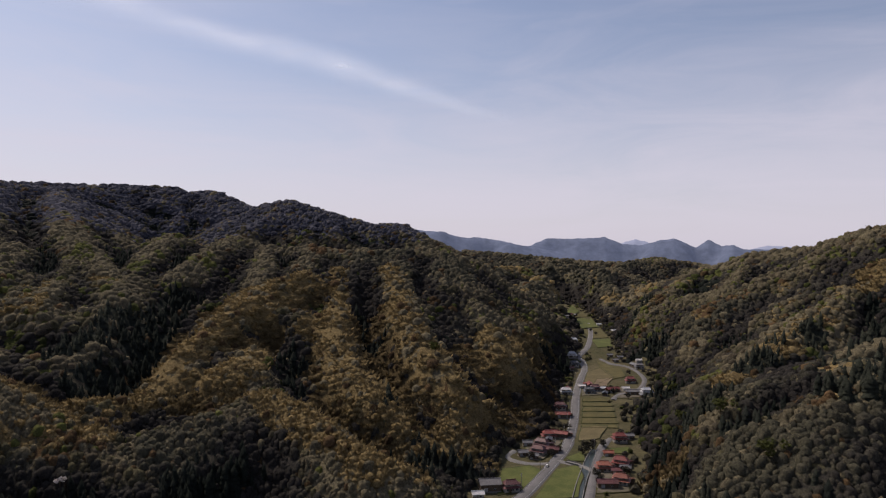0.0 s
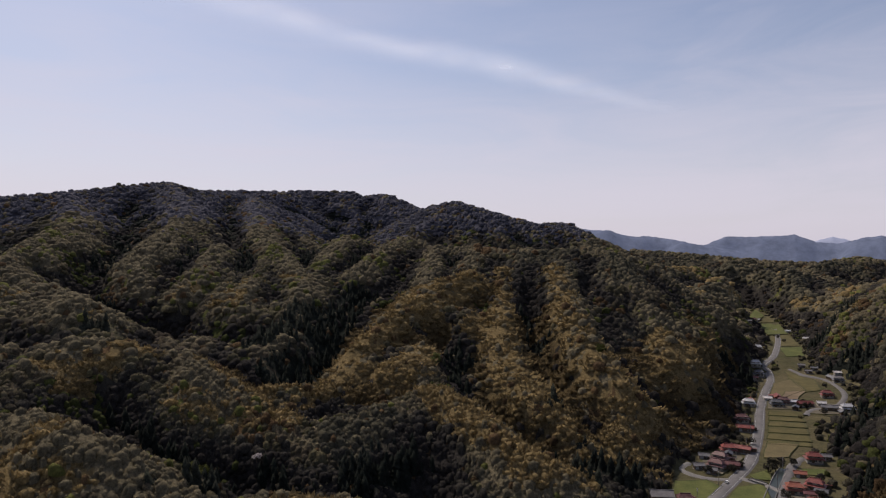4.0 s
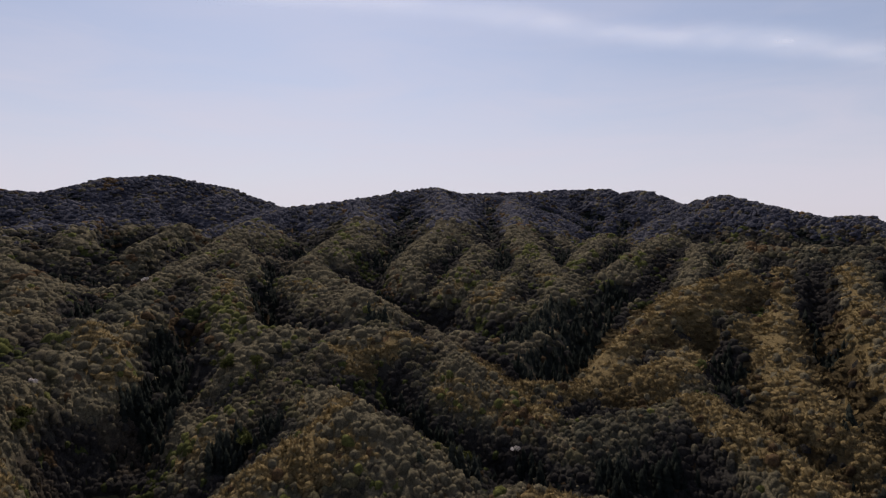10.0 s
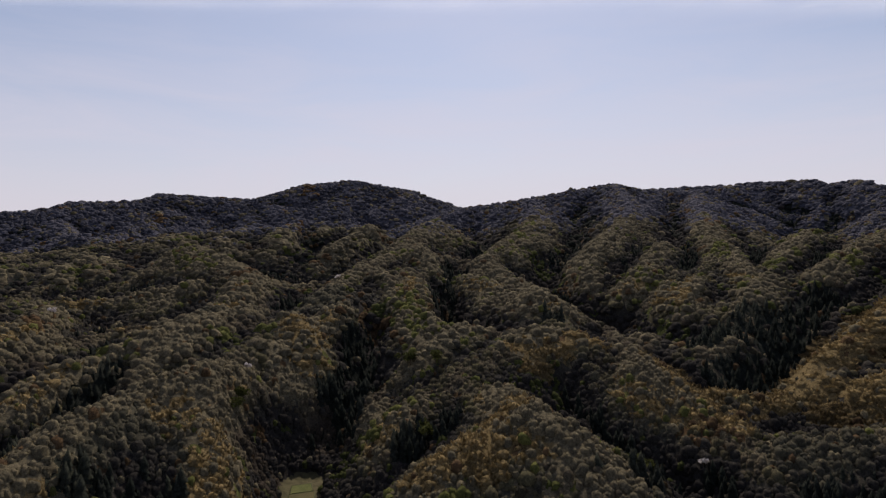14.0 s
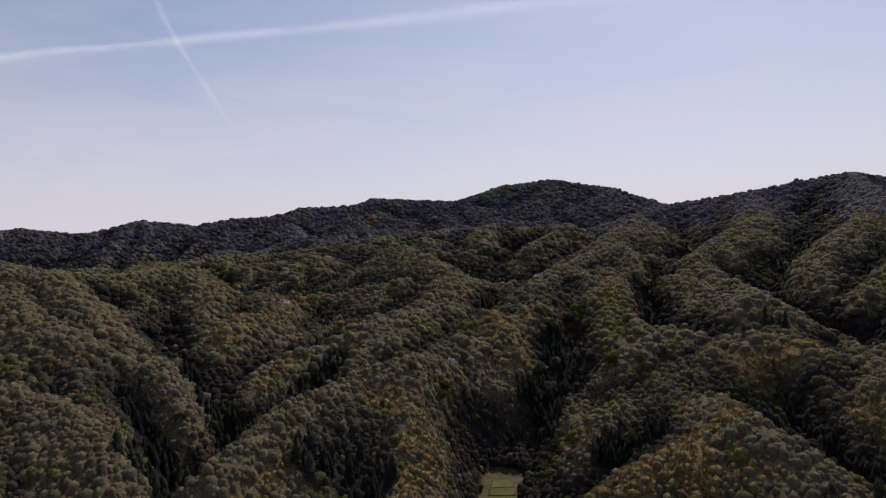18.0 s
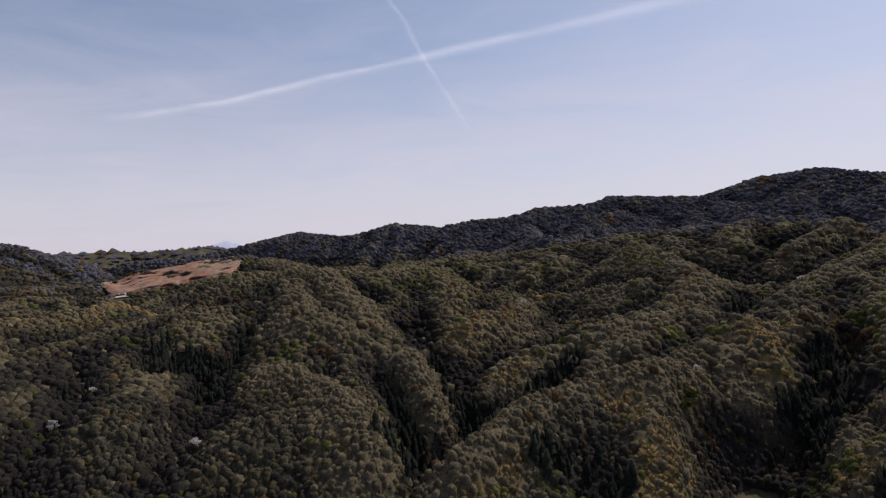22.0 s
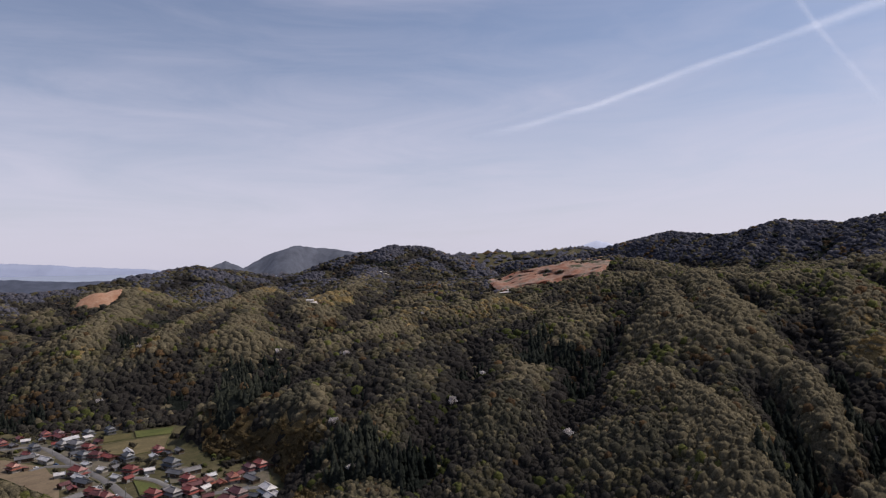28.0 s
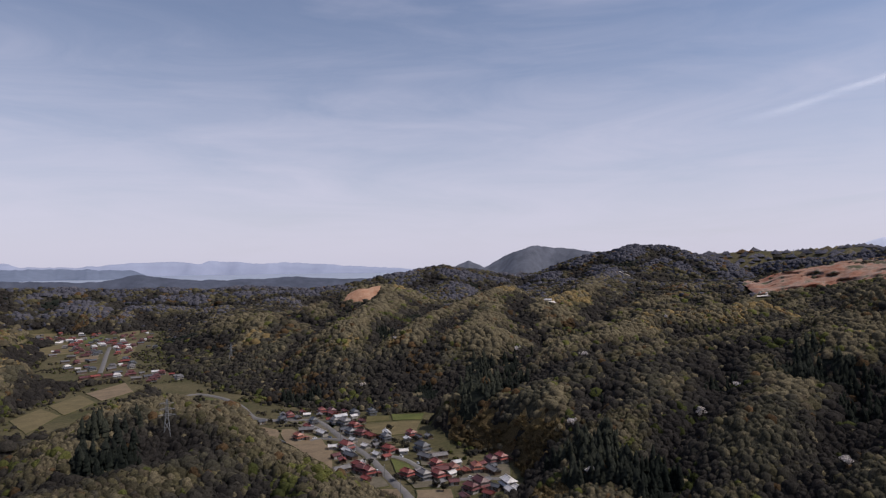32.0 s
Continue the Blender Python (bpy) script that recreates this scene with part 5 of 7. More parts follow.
def dome(seed, sides, rings, clumps=0, size=0.2):
    """A soft, uneven crown top: rings of corners under one summit; base at z = 0, about 1 wide and 1 high."""
    rng = np.random.default_rng(seed)
    v, f = [[rng.normal(0, 0.05), rng.normal(0, 0.05), 1.0]], []
    lobe = 1 + 0.14 * np.cos(np.arange(sides) / sides * 6.283 * rng.integers(2, 4) + rng.uniform(0, 6))
    for k in range(1, rings + 1):
        s = k / rings * (1.75 if rings > 1 else 1.45)
        a = (np.arange(sides) + 0.5 * (k % 2)) / sides * 6.283 + rng.normal(0, 0.12, sides)
        bulge = lobe * rng.uniform(0.76, 1.2, sides)
        rad = 0.52 * np.sin(s) * bulge
        z = 0.42 + 0.58 * np.cos(s) * (0.5 + 0.5 * bulge) - (0.46 if rings == 1 else 0.0)
        o = 1 + (k - 1) * sides
        v += np.stack([np.cos(a) * rad, np.sin(a) * rad, z], -1).tolist()
        for j in range(sides):
            n = (j + 1) % sides
            if k == 1:
                f.append([0, o + j, o + n])
            else:
                b = o - sides
                f += [[b + j, o + j, o + n], [b + j, o + n, b + n]]
    v, f = np.array(v), np.array(f)
    if clumps:
        q = rng.normal(size=(clumps, 3))
        q[:, 2] = np.abs(q[:, 2]) * 0.9 + 0.1
        q /= np.linalg.norm(q, axis=1)[:, None]
        e = rng.normal(size=(clumps, 3, 3)) * size
        e -= 0.45 * q[:, None] * np.sum(e * q[:, None], 2, keepdims=True)                        # leaf masses lie along the crown
        t = (q * rng.uniform(0.84, 1.12, (clumps, 1)) * (0.50, 0.50, 0.56) + (0, 0, 0.42))[:, None] + (e - e.mean(1)[:, None]) * (0.5, 0.5, 0.5)
        f = np.concatenate([f, np.arange(clumps * 3).reshape(-1, 3) + len(v)])
        v = np.concatenate([v, t.reshape(-1, 3)])
    return v, f


def cone(seed, tiers, sides, clumps):
    """A cedar: ragged tiers of needles on a spire, 1 high."""
    rng = np.random.default_rng(seed)
    vs, fs, n = [], [], 0
    for i in range(tiers):
        z0 = 0.08 + 0.72 * i / tiers
        z1 = min(1.0, z0 + 0.95 / tiers + 0.16)
        rad = 0.19 * (1 - z0) ** 0.7 + 0.02
        a = np.arange(sides) / sides * 6.283 + rng.uniform(0, 6)
        rr = rad * rng.uniform(0.7, 1.25, sides)
        vs.append(np.stack([np.cos(a) * rr, np.sin(a) * rr, z0 + rng.uniform(-0.04, 0.04, sides)], -1))
        vs.append([[rng.normal(0, 0.008), rng.normal(0, 0.008), z1]])
        fs += [[n + j, n + (j + 1) % sides, n + sides] for j in range(sides)]
        n += sides + 1
    return np.concatenate(vs), np.array(fs)


def plume(seed, blades):
    """A clump of bamboo: leaning feathery plumes on a low core."""
    rng = np.random.default_rng(seed)
    v, f = crown(seed, 1, -0.2, 4, 0.2, 0.3)
    v = v * (0.95, 0.95, 0.7)
    a = rng.uniform(0, 6.283, blades)
    rad = rng.uniform(0.05, 0.42, blades)
    foot = np.stack([np.cos(a) * rad, np.sin(a) * rad, np.full(blades, 0.25)], -1)
    tip = foot + np.stack([np.cos(a) * 0.26, np.sin(a) * 0.26, rng.uniform(0.22, 0.5, blades)], -1)
    side = np.stack([-np.sin(a + 0.5), np.cos(a + 0.5), np.zeros(blades)], -1) * 0.13
    t = np.stack([foot, (foot + tip) / 2 + side, tip, (foot + tip) / 2 - side], 1)
    q = np.arange(blades * 4).reshape(-1, 4) + len(v)
    f = np.concatenate([f, q[:, :3], q[:, [0, 2, 3]]])
    return np.concatenate([v, t.reshape(-1, 3)]), f


SHAPES = {
    "near": [dome(i, 6, 2, 12, 0.20) for i in range(20)],
    "mid": [dome(40 + i, 4, 2, 2, 0.2) for i in range(16)],
    "far": [dome(70 + i, 4, 2) for i in range(12)],
    "rim": [dome(90 + i, 4, 2) for i in range(8)],
    "edge": [dome(110 + i, 4, 1) for i in range(6)],
    "cedar_near": [cone(60 + i, 5, 7, 0) for i in range(5)],
    "cedar_mid": [cone(70 + i, 3, 5, 0) for i in range(5)],
    "bamboo_near": [plume(90 + i, 8) for i in range(6)],
    "bamboo_mid": [plume(100 + i, 5) for i in range(5)],
}


def stand(x, y, z, width, height, shapes, tone, rng):
    """Corners, faces and tones of many trees, each one of the shapes turned and scaled."""
    vs, fs, ts, n = [], [], [], 0
    pick = rng.integers(0, len(shapes), len(x))
    for k, (v, f) in enumerate(shapes):
        w = np.nonzero(pick == k)[0]
        if not len(w):
            continue
        a = rng.uniform(0, 6.283, len(w))
        c, s = np.cos(a)[:, None], np.sin(a)[:, None]
        wide, deep, lean = [rng.uniform(lo, hi, (len(w), 1)) for lo, hi in ((0.8, 1.25), (0.8, 1.25), (-0.15, 0.15))]
        vx, vy = v[:, 0] * wide + v[:, 2] * lean, v[:, 1] * deep
        p = np.stack([(vx * c - vy * s) * width[w][:, None] + x[w][:, None],
                      (vx * s + vy * c) * width[w][:, None] + y[w][:, None],
                      v[:, 2] * height[w][:, None] + z[w][:, None]], -1)
        vs.append(p.reshape(-1, 3))
        fs.append((f[None] + (np.arange(len(w)) * len(v))[:, None, None] + n).reshape(-1, 3))
        ts.append(np.repeat(tone[w], len(v)))
        n += len(w) * len(v)
    return np.concatenate(vs), np.concatenate(fs), np.concatenate(ts)


def spots(x, y, table):
    """1 inside any of the round patches (x, y, radius), ragged at the edge."""
    inside = np.zeros(len(x))
    rag = 0.35 * hash_noise(x, y, 28, 31) + 0.2 * hash_noise(x, y, 11, 32)
    for px, py, pr in table:
        inside = np.maximum(inside, (np.hypot(x - px, y - py) / pr + rag < 1.0))
    return inside > 0


KIND_NAMES = ("evergreen", "olive", "bare", "fresh", "bamboo", "cedar", "rust", "leafless")


def species(x, y, z, edge, rng):
    """Which kind of tree grows at each place, and its tone, with sun and shade of the relief put in."""
    r, az = np.hypot(x, y), np.degrees(np.arctan2(-x, y))
    n1, n2, n3 = hash_noise(x, y, 85, 21), hash_noise(x, y, 38, 22), rng.random(len(x))
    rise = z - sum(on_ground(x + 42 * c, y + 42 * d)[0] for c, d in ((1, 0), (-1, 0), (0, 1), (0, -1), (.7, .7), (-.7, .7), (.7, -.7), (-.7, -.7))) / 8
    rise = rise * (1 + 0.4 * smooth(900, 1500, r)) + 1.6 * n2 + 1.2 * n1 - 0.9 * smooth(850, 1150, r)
    rise = rise + 1.3 * smooth(50, 64, az) * smooth(122, 108, az) * smooth(1000, 700, r)          # the thin woods round the side valley
    rise = rise - 2.2 * smooth(112, 122, az) * smooth(800, 600, r) - 4.5 * smooth(-12, -20, az) * smooth(650, 450, r)    # dark evergreen slopes over the villages
    loose = rng.normal(0, 1.7, len(x))
    # pale kinds on crests and dark ones in hollows also carry painted relief lighting
    kind = np.where(rise + loose > 0.2, 1, 0)                                                   # olive above, evergreen below
    kind = np.where(rise + loose > 2.8, 2, kind)                                                 # thin crests
    kind = np.where((n3 > 0.955) & (kind < 2), 2, kind)                                          # single pale trees
    kind = np.where((n3 < 0.032) | ((n3 < 0.4) & (hash_noise(x, y, 45, 24) > 0.58 + 0.2 * (az > 110))), 3, kind)
    kind = np.where((n3 > 0.985) | ((n3 > 0.6) & (hash_noise(x, y, 50, 25) > 0.8)), 6, kind)
    kind = np.where((rise < -6.5) & (n1 > 0.15) & (n3 < 0.7) & (edge > 55), 5, kind)             # cedars in the hollows, also deepening the painted shade there
    gold = hash_noise(x, y, 120, 26) + 0.5 * n2 + 0.08 * rise
    kind = np.where((gold > 1.1) & (n3 < 0.6) & (z < 120) & (kind < 3) & (r < 1500), 4, kind)    # bamboo spreading over the slopes
    kind = np.where(spots(x, y, BAMBOO), np.where(n3 < 0.93, 4, kind), kind)
    for fold in ("cedar_hollow", "cedar_fold", "paddy_fold", "lone_fold", "lone_fold_b", "saddle_fold_b", "saddle_fold_c", "knoll_fold", "mid_fold"):     # cedars planted along the wet folds
        _, reach, pts = FOLDS[fold]
        d = np.min([along(x, y, (*a, 0), (*b, 0))[0] for a, b in zip(pts, pts[1:])], axis=0)
        kind = np.where((d + 7 * n2 < (0.4 if fold in ("saddle_fold_c", "mid_fold", "knoll_fold") else 0.62) * reach) & (n3 < 0.85), 5, kind)
    kind = np.where((az < -14) & (r < 640) & (n2 + 0.4 * n1 > 0.12) & (n3 < 0.55), 5, kind)      # dark cedars on the east slope
    kind = np.where(spots(x, y, CEDAR), np.where(n3 < 0.93, 5, kind), kind)
    kind = np.where(spots(x, y, DARK), np.where(n3 < 0.85, 0, kind), kind)
    kind = np.where(spots(x, y, GROVE), np.where(n3 < 0.9, 4, kind), kind)
    kind = np.where((z + 14 * n1 + rng.normal(0, 10, len(x)) + 0.07 * np.maximum(0, r - 1200) * smooth(128, 118, az) > 190) & (kind < 4) & (n3 < 0.85), 7, kind)         # haze tone for the high and far woods
    kind = np.where((r > 1400 + 500 * n3) & (az > 118) & (kind > 1) & (kind < 5), 7, kind)                           # haze tone for the far crests of the plain
    crest = np.zeros(len(x), bool)
    for rib, golden in (("paddy_rib_a", 0), ("paddy_rib_b", 0), ("paddy_rib_c", 0), ("lone_rib", 0), ("broad_rib", 0), ("broad_rib_b", 0), ("shelf_rib_a", 0), ("shelf_rib_d", 0), ("knoll_rib_a", 0), ("knoll_rib_b", 1),
                        ("mid_rib_a", 0), ("mid_rib_b", 1), ("left_rib", 0), ("long_rib", 0), ("saddle_rib_a", 0), ("front_rib", 1), ("bamboo_rib_a", 1), ("bamboo_rib_b", 1), ("hollow_rib_c", 1), ("central_rib_a", 1), ("central_rib_b", 1)):
        pts = RIBS[rib][2]                                                                       # thin pale woods and bamboo along the crests of the ribs, partly standing in for sunlight
        d = np.min([along(x, y, a, b)[0] for a, b in zip(pts, pts[1:])], axis=0) + 5 * n2
        on = (d < (11 if golden else 14)) & (n3 < 0.82)
        kind = np.where(on, 4 if golden else 2, kind)
        crest |= on
    # sunlight on crests and shade in hollows are put into the tone
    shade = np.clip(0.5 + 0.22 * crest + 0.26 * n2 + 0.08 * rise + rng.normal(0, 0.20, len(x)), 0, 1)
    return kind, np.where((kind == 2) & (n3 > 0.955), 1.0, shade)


def chance(i, j, seed):
    """A number from 0 to 1 for each pair of whole numbers."""
    n = (i * 374761393 + j * 668265263 + seed * 974634777) & 0xFFFFFFFF
    n = ((n ^ (n >> 13)) * 1274126177) & 0xFFFFFFFF
    return ((n ^ (n >> 16)) & 0xFFFF) / 65535.0


def canopy(made):
    """The closed roof of the woods on slopes in the camera's view: crown beside crown, each a bulge of leaf of its own
    kind, height and tone.
    """
    rng = np.random.default_rng(15)
    rr, aa = np.geomspace(228, 2560, 330), np.radians(np.arange(-41, 187.2, 0.28))
    r, a = [q.ravel() for q in np.meshgrid(rr, aa, indexing="ij")]
    r = r * (1 + 0.0025 * rng.uniform(-1, 1, len(r)))
    a = a + radians(0.09) * rng.uniform(-1, 1, len(a))
    x, y = -np.sin(a) * r, np.cos(a) * r
    z, in_view = on_ground(x, y)
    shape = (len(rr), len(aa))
    grid_in_view = in_view.reshape(shape) & ~((rr[:, None] > 2300) & (np.degrees(aa)[None] > 138))
    face = grid_in_view[:-1, :-1] | grid_in_view[1:, :-1] | grid_in_view[:-1, 1:] | grid_in_view[1:, 1:]
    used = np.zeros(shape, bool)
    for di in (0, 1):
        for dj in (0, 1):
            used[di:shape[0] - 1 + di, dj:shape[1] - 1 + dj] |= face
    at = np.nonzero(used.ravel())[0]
    x, y, z, r, a = x[at], y[at], z[at], r[at], a[at]
    cell = np.select([r < 480, r < 1000, r < 1750], [5.0, 6.5, 9.0], 12.0)
    ci, cj = np.floor(x / cell).astype(np.int64), np.floor(y / cell).astype(np.int64)
    near, ki, kj = np.full(len(x), 1e9), ci.copy(), cj.copy()
    for di in (-1, 0, 1):
        for dj in (-1, 0, 1):
            i, j = ci + di, cj + dj
            d = np.hypot((i + 0.5 + 0.85 * (chance(i, j, 1) - 0.5)) * cell - x, (j + 0.5 + 0.85 * (chance(i, j, 2) - 0.5)) * cell - y) / (cell * (0.62 + 0.5 * chance(i, j, 3)))
            closer = d < near
            near, ki, kj = np.where(closer, d, near), np.where(closer, i, ki), np.where(closer, j, kj)
    code = (ki + 4000) * 16384 + (kj + 4000) * 2 + (cell * 2).astype(np.int64) * (1 << 30)
    _, first, crown_of = np.unique(code, return_index=True, return_inverse=True)
    crown_of = crown_of.ravel()
    fi, fj, fc = ki[first], kj[first], cell[first]
    cx, cy = (fi + 0.5 + 0.85 * (chance(fi, fj, 1) - 0.5)) * fc, (fj + 0.5 + 0.85 * (chance(fi, fj, 2) - 0.5)) * fc
    c_edge, _ = floor_of(cx, cy)
    kind, shade = species(cx, cy, on_ground(cx, cy)[0], c_edge, rng)
    grown = np.clip(1 - 0.95 * near ** 2, 0, 1) ** 0.5
    tall = 0.9 + 0.2 * cell + 0.14 * cell * grown + (0.2 + 0.08 * cell) * (chance(ki, kj, 4) - 0.5) + 1.2 * np.abs(hash_noise(x, y, 3.3, 91)) - 0.6
    tall = np.where(kind[crown_of] >= 4, tall * 0.7, tall)
    edge, _ = floor_of(x, y)
    bare = (edge < 5 + 5 * hash_noise(x, y, 30, 11)) | cleared(x, y)
    z = z + np.where(bare, -1.5, tall * smooth(0, 10, np.maximum(edge - 4, 0)) + 0.3)
    index = np.full(shape[0] * shape[1], -1)
    index[at] = np.arange(len(at))
    i, j = np.nonzero(face)
    q = np.stack([index[i * shape[1] + j], index[i * shape[1] + j + 1], index[(i + 1) * shape[1] + j + 1], index[(i + 1) * shape[1] + j]], -1)
    q = q[~bare[q].all(1)]
    q = np.concatenate([q[:, [0, 1, 2]], q[:, [0, 2, 3]]])
    own = kind[crown_of[q[:, 0]]]
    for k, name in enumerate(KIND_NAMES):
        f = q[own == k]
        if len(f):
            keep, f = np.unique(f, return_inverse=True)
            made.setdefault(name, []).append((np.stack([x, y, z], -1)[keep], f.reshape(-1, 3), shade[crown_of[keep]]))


def woods():
    rng = np.random.default_rng(5)
    made = {}
    canopy(made)
    # single trees: those that stand out of the roof, and thinned, plainer ones out of the camera's view
    for band, r0, r1, cell in (("near", 190, 480, 3.0), ("mid", 480, 1000, 4.6), ("far", 1000, 1900, 7.2), ("rim", 1900, 2550, 10.4), ("edge", 2550, 3300, 16.0)):
        m = np.arange(-r1, r1, cell)
        x, y = [q.ravel() + rng.uniform(-0.46, 0.46, q.size) * cell for q in np.meshgrid(m, m)]
        r, az = np.hypot(x, y), np.degrees(np.arctan2(-x, y))
        keep = (r >= r0) & (r < r1) & ((az > -42) | (az < -172)) & ~((r > 2300) & ((az > 138) | (az < -170)))
        x, y = x[keep], y[keep]
        edge, _ = floor_of(x, y)
        keep = (edge > 6 + 5 * hash_noise(x, y, 30, 11)) & ~cleared(x, y)
        x, y, edge = x[keep], y[keep], edge[keep]
        z, in_view = on_ground(x, y)
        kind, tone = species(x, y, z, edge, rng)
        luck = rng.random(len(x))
        in_view &= np.hypot(x, y) < 2550
        stay = np.where(in_view, np.select([kind == 5, kind == 4, kind == 7], [0.6, 0.85, 0.9], 0.95), 0.18)
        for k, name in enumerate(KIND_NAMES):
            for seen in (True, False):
                w = (kind == k) & (in_view == seen) & (luck < stay)
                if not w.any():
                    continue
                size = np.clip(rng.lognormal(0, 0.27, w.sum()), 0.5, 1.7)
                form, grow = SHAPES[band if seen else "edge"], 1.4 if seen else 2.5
                width, height = cell * grow * size, (4.4 + 0.5 * cell) * size ** 0.7
                if band == "near" and name == "bare":
                    width, height = width * 0.86, height * 0.92
                if band in ("near", "mid") and name == "cedar":
                    form, width, height = SHAPES["cedar_" + band], 12 * size, np.clip(12 * size ** 1.3, 7, 17)
                elif band in ("near", "mid") and name == "bamboo":
                    form, width, height = SHAPES["bamboo_" + band], cell * 1.7 * size, 7.4 * size ** 0.7
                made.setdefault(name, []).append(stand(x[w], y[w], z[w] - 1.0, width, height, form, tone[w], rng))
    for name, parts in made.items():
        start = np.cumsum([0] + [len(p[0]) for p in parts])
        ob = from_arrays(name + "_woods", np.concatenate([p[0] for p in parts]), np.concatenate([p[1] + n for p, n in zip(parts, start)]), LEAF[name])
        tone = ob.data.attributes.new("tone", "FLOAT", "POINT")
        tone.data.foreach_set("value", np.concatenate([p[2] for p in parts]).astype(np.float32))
        tagged(ob, WOODS[name], "woodland", kind="stuff")


WOODS = {
    "evergreen": "dark evergreen broadleaf woods over the hillsides",
    "olive": "olive green spring woods over the hillsides",
    "bare": "greyish brown half bare trees along the ridges",
    "fresh": "bright yellow green trees in fresh leaf",
    "bamboo": "golden brown bamboo groves on the slopes",
    "cedar": "dark green cedar plantation in gullies and hollows",
    "leafless": "grey mauve woods on the high ridges, haze put into their colour",
    "rust": "rusty brown budding trees in the woods",
}



woods()


# ---- houses ----
def part(name, bm, material, parent, label=""):
    """One bmesh as one mesh object under a thing or a part."""
    me = bpy.data.meshes.new(name)
    bm.to_mesh(me)
    bm.free()
    me.materials.append(material)
    me.shade_flat()
    ob = new(name, me)
    ob.parent = parent
    return tagged(ob, label) if label else ob


def box(bm, x0, x1, y0, y1, z0, z1):
    v = [bm.verts.new((x, y, z)) for z in (z0, z1) for x, y in ((x0, y0), (x1, y0), (x1, y1), (x0, y1))]
    for f in ((3, 2, 1, 0), (4, 5, 6, 7), (0, 1, 5, 4), (1, 2, 6, 5), (2, 3, 7, 6), (3, 0, 4, 7)):
        bm.faces.new([v[i] for i in f])
    return v


def hip_roof(l, w, z, rise, over, hip, thick=0.22):
    """A roof with a ridge along x; hip is how far the ridge stops short of the gable, 0 for a plain gable."""
    bm = bmesh.new()
    a, b = l / 2 + over, w / 2 + over
    r = max(0.3, a - hip)
    rings = []
    for dz in (-thick, 0.0):
        low = [bm.verts.new((x, y, z + dz)) for x, y in ((-a, -b), (a, -b), (a, b), (-a, b))]
        top = [bm.verts.new((x, 0, z + rise + dz)) for x in (-r, r)]
        rings.append((low, top))
    (l0, t0), (l1, t1) = rings
    for low, top, flip in ((l1, t1, False), (l0, t0, True)):
        faces = [(low[0], low[1], top[1], top[0]), (low[2], low[3], top[0], top[1]), (low[1], low[2], top[1]), (low[3], low[0], top[0])]
        for f in faces:
            bm.faces.new(f[::-1] if flip else f)
    for i in range(4):
        j = (i + 1) % 4
        bm.faces.new((l0[i], l0[j], l1[j], l1[i]))
    return bm


def pent(l, w, z, out, drop, thick=0.14):
    """A skirt roof round the ground floor."""
    bm = bmesh.new()
    inner = [(-l / 2, -w / 2), (l / 2, -w / 2), (l / 2, w / 2), (-l / 2, w / 2)]
    outer = [(x + math.copysign(out, x), y + math.copysign(out, y)) for x, y in inner]
    up = [bm.verts.new((x, y, z)) for x, y in inner]
    lo = [bm.verts.new((x, y, z - drop)) for x, y in outer]
    un = [bm.verts.new((x, y, z - drop - thick)) for x, y in outer]
    ui = [bm.verts.new((x, y, z - thick)) for x, y in inner]
    for i in range(4):
        j = (i + 1) % 4
        bm.faces.new((lo[i], lo[j], up[j], up[i]))
        bm.faces.new((un[i], un[j], lo[j], lo[i]))
        bm.faces.new((ui[i], ui[j], un[j], un[i]))
    return bm


def ridge_cap(r, z):
    bm = bmesh.new()
    box(bm, -r - 0.15, r + 0.15, -0.2, 0.2, z - 0.1, z + 0.28)
    for s in (-1, 1):
        box(bm, s * (r + 0.1) - 0.16, s * (r + 0.1) + 0.16, -0.28, 0.28, z - 0.15, z + 0.5)
    return bm


def window(parent, x, y, z, w, h, side):
    """A sliding window: frame with a mullion, pane set back in it. side: 'x' or 'y', the wall's normal, with sign."""
    s = 1 if side[0] == "+" else -1
    f, p = bmesh.new(), bmesh.new()

    def bar(bm, u0, u1, z0, z1, d0, d1):
        a, b = sorted((s * d0, s * d1))
        if side[1] == "y":
            box(bm, x + u0, x + u1, y + a, y + b, z + z0, z + z1)
        else:
            box(bm, x + a, x + b, y + u0, y + u1, z + z0, z + z1)

    for u0, u1, z0, z1 in ((-w / 2, w / 2, 0, 0.08), (-w / 2, w / 2, h - 0.08, h), (-w / 2, -w / 2 + 0.08, 0.08, h - 0.08), (w / 2 - 0.08, w / 2, 0.08, h - 0.08), (-0.04, 0.04, 0.08, h - 0.08)):
        bar(f, u0, u1, z0, z1, 0.004, 0.09)
    bar(p, -w / 2 + 0.08, w / 2 - 0.08, 0.08, h - 0.08, 0.004, 0.04)
    frame_ob = part("window", f, FRAME, parent)
    part("pane", p, GLASS, frame_ob, "dark window pane")


FORMS = {  # length, width, eaves, rise, hip, skirt roof, upper length and width
    "house": (9.8, 6.6, 4.8, 2.0, 2.2, True), "barn": (12.5, 8.5, 4.4, 2.4, 0.0, False), "shed": (6.5, 4.6, 2.7, 1.3, 0.0, False),
    "long": (12.4, 5.4, 3.2, 1.8, 0.0, False), "hall": (12.6, 8.0, 5.6, 2.4, 2.6, True),
}
ROOF_WORDS = {"red": "red glazed tile", "orange": "orange glazed tile", "maroon": "dull maroon tile", "grey": "grey tile", "dark": "dark slate", "white": "pale metal"}
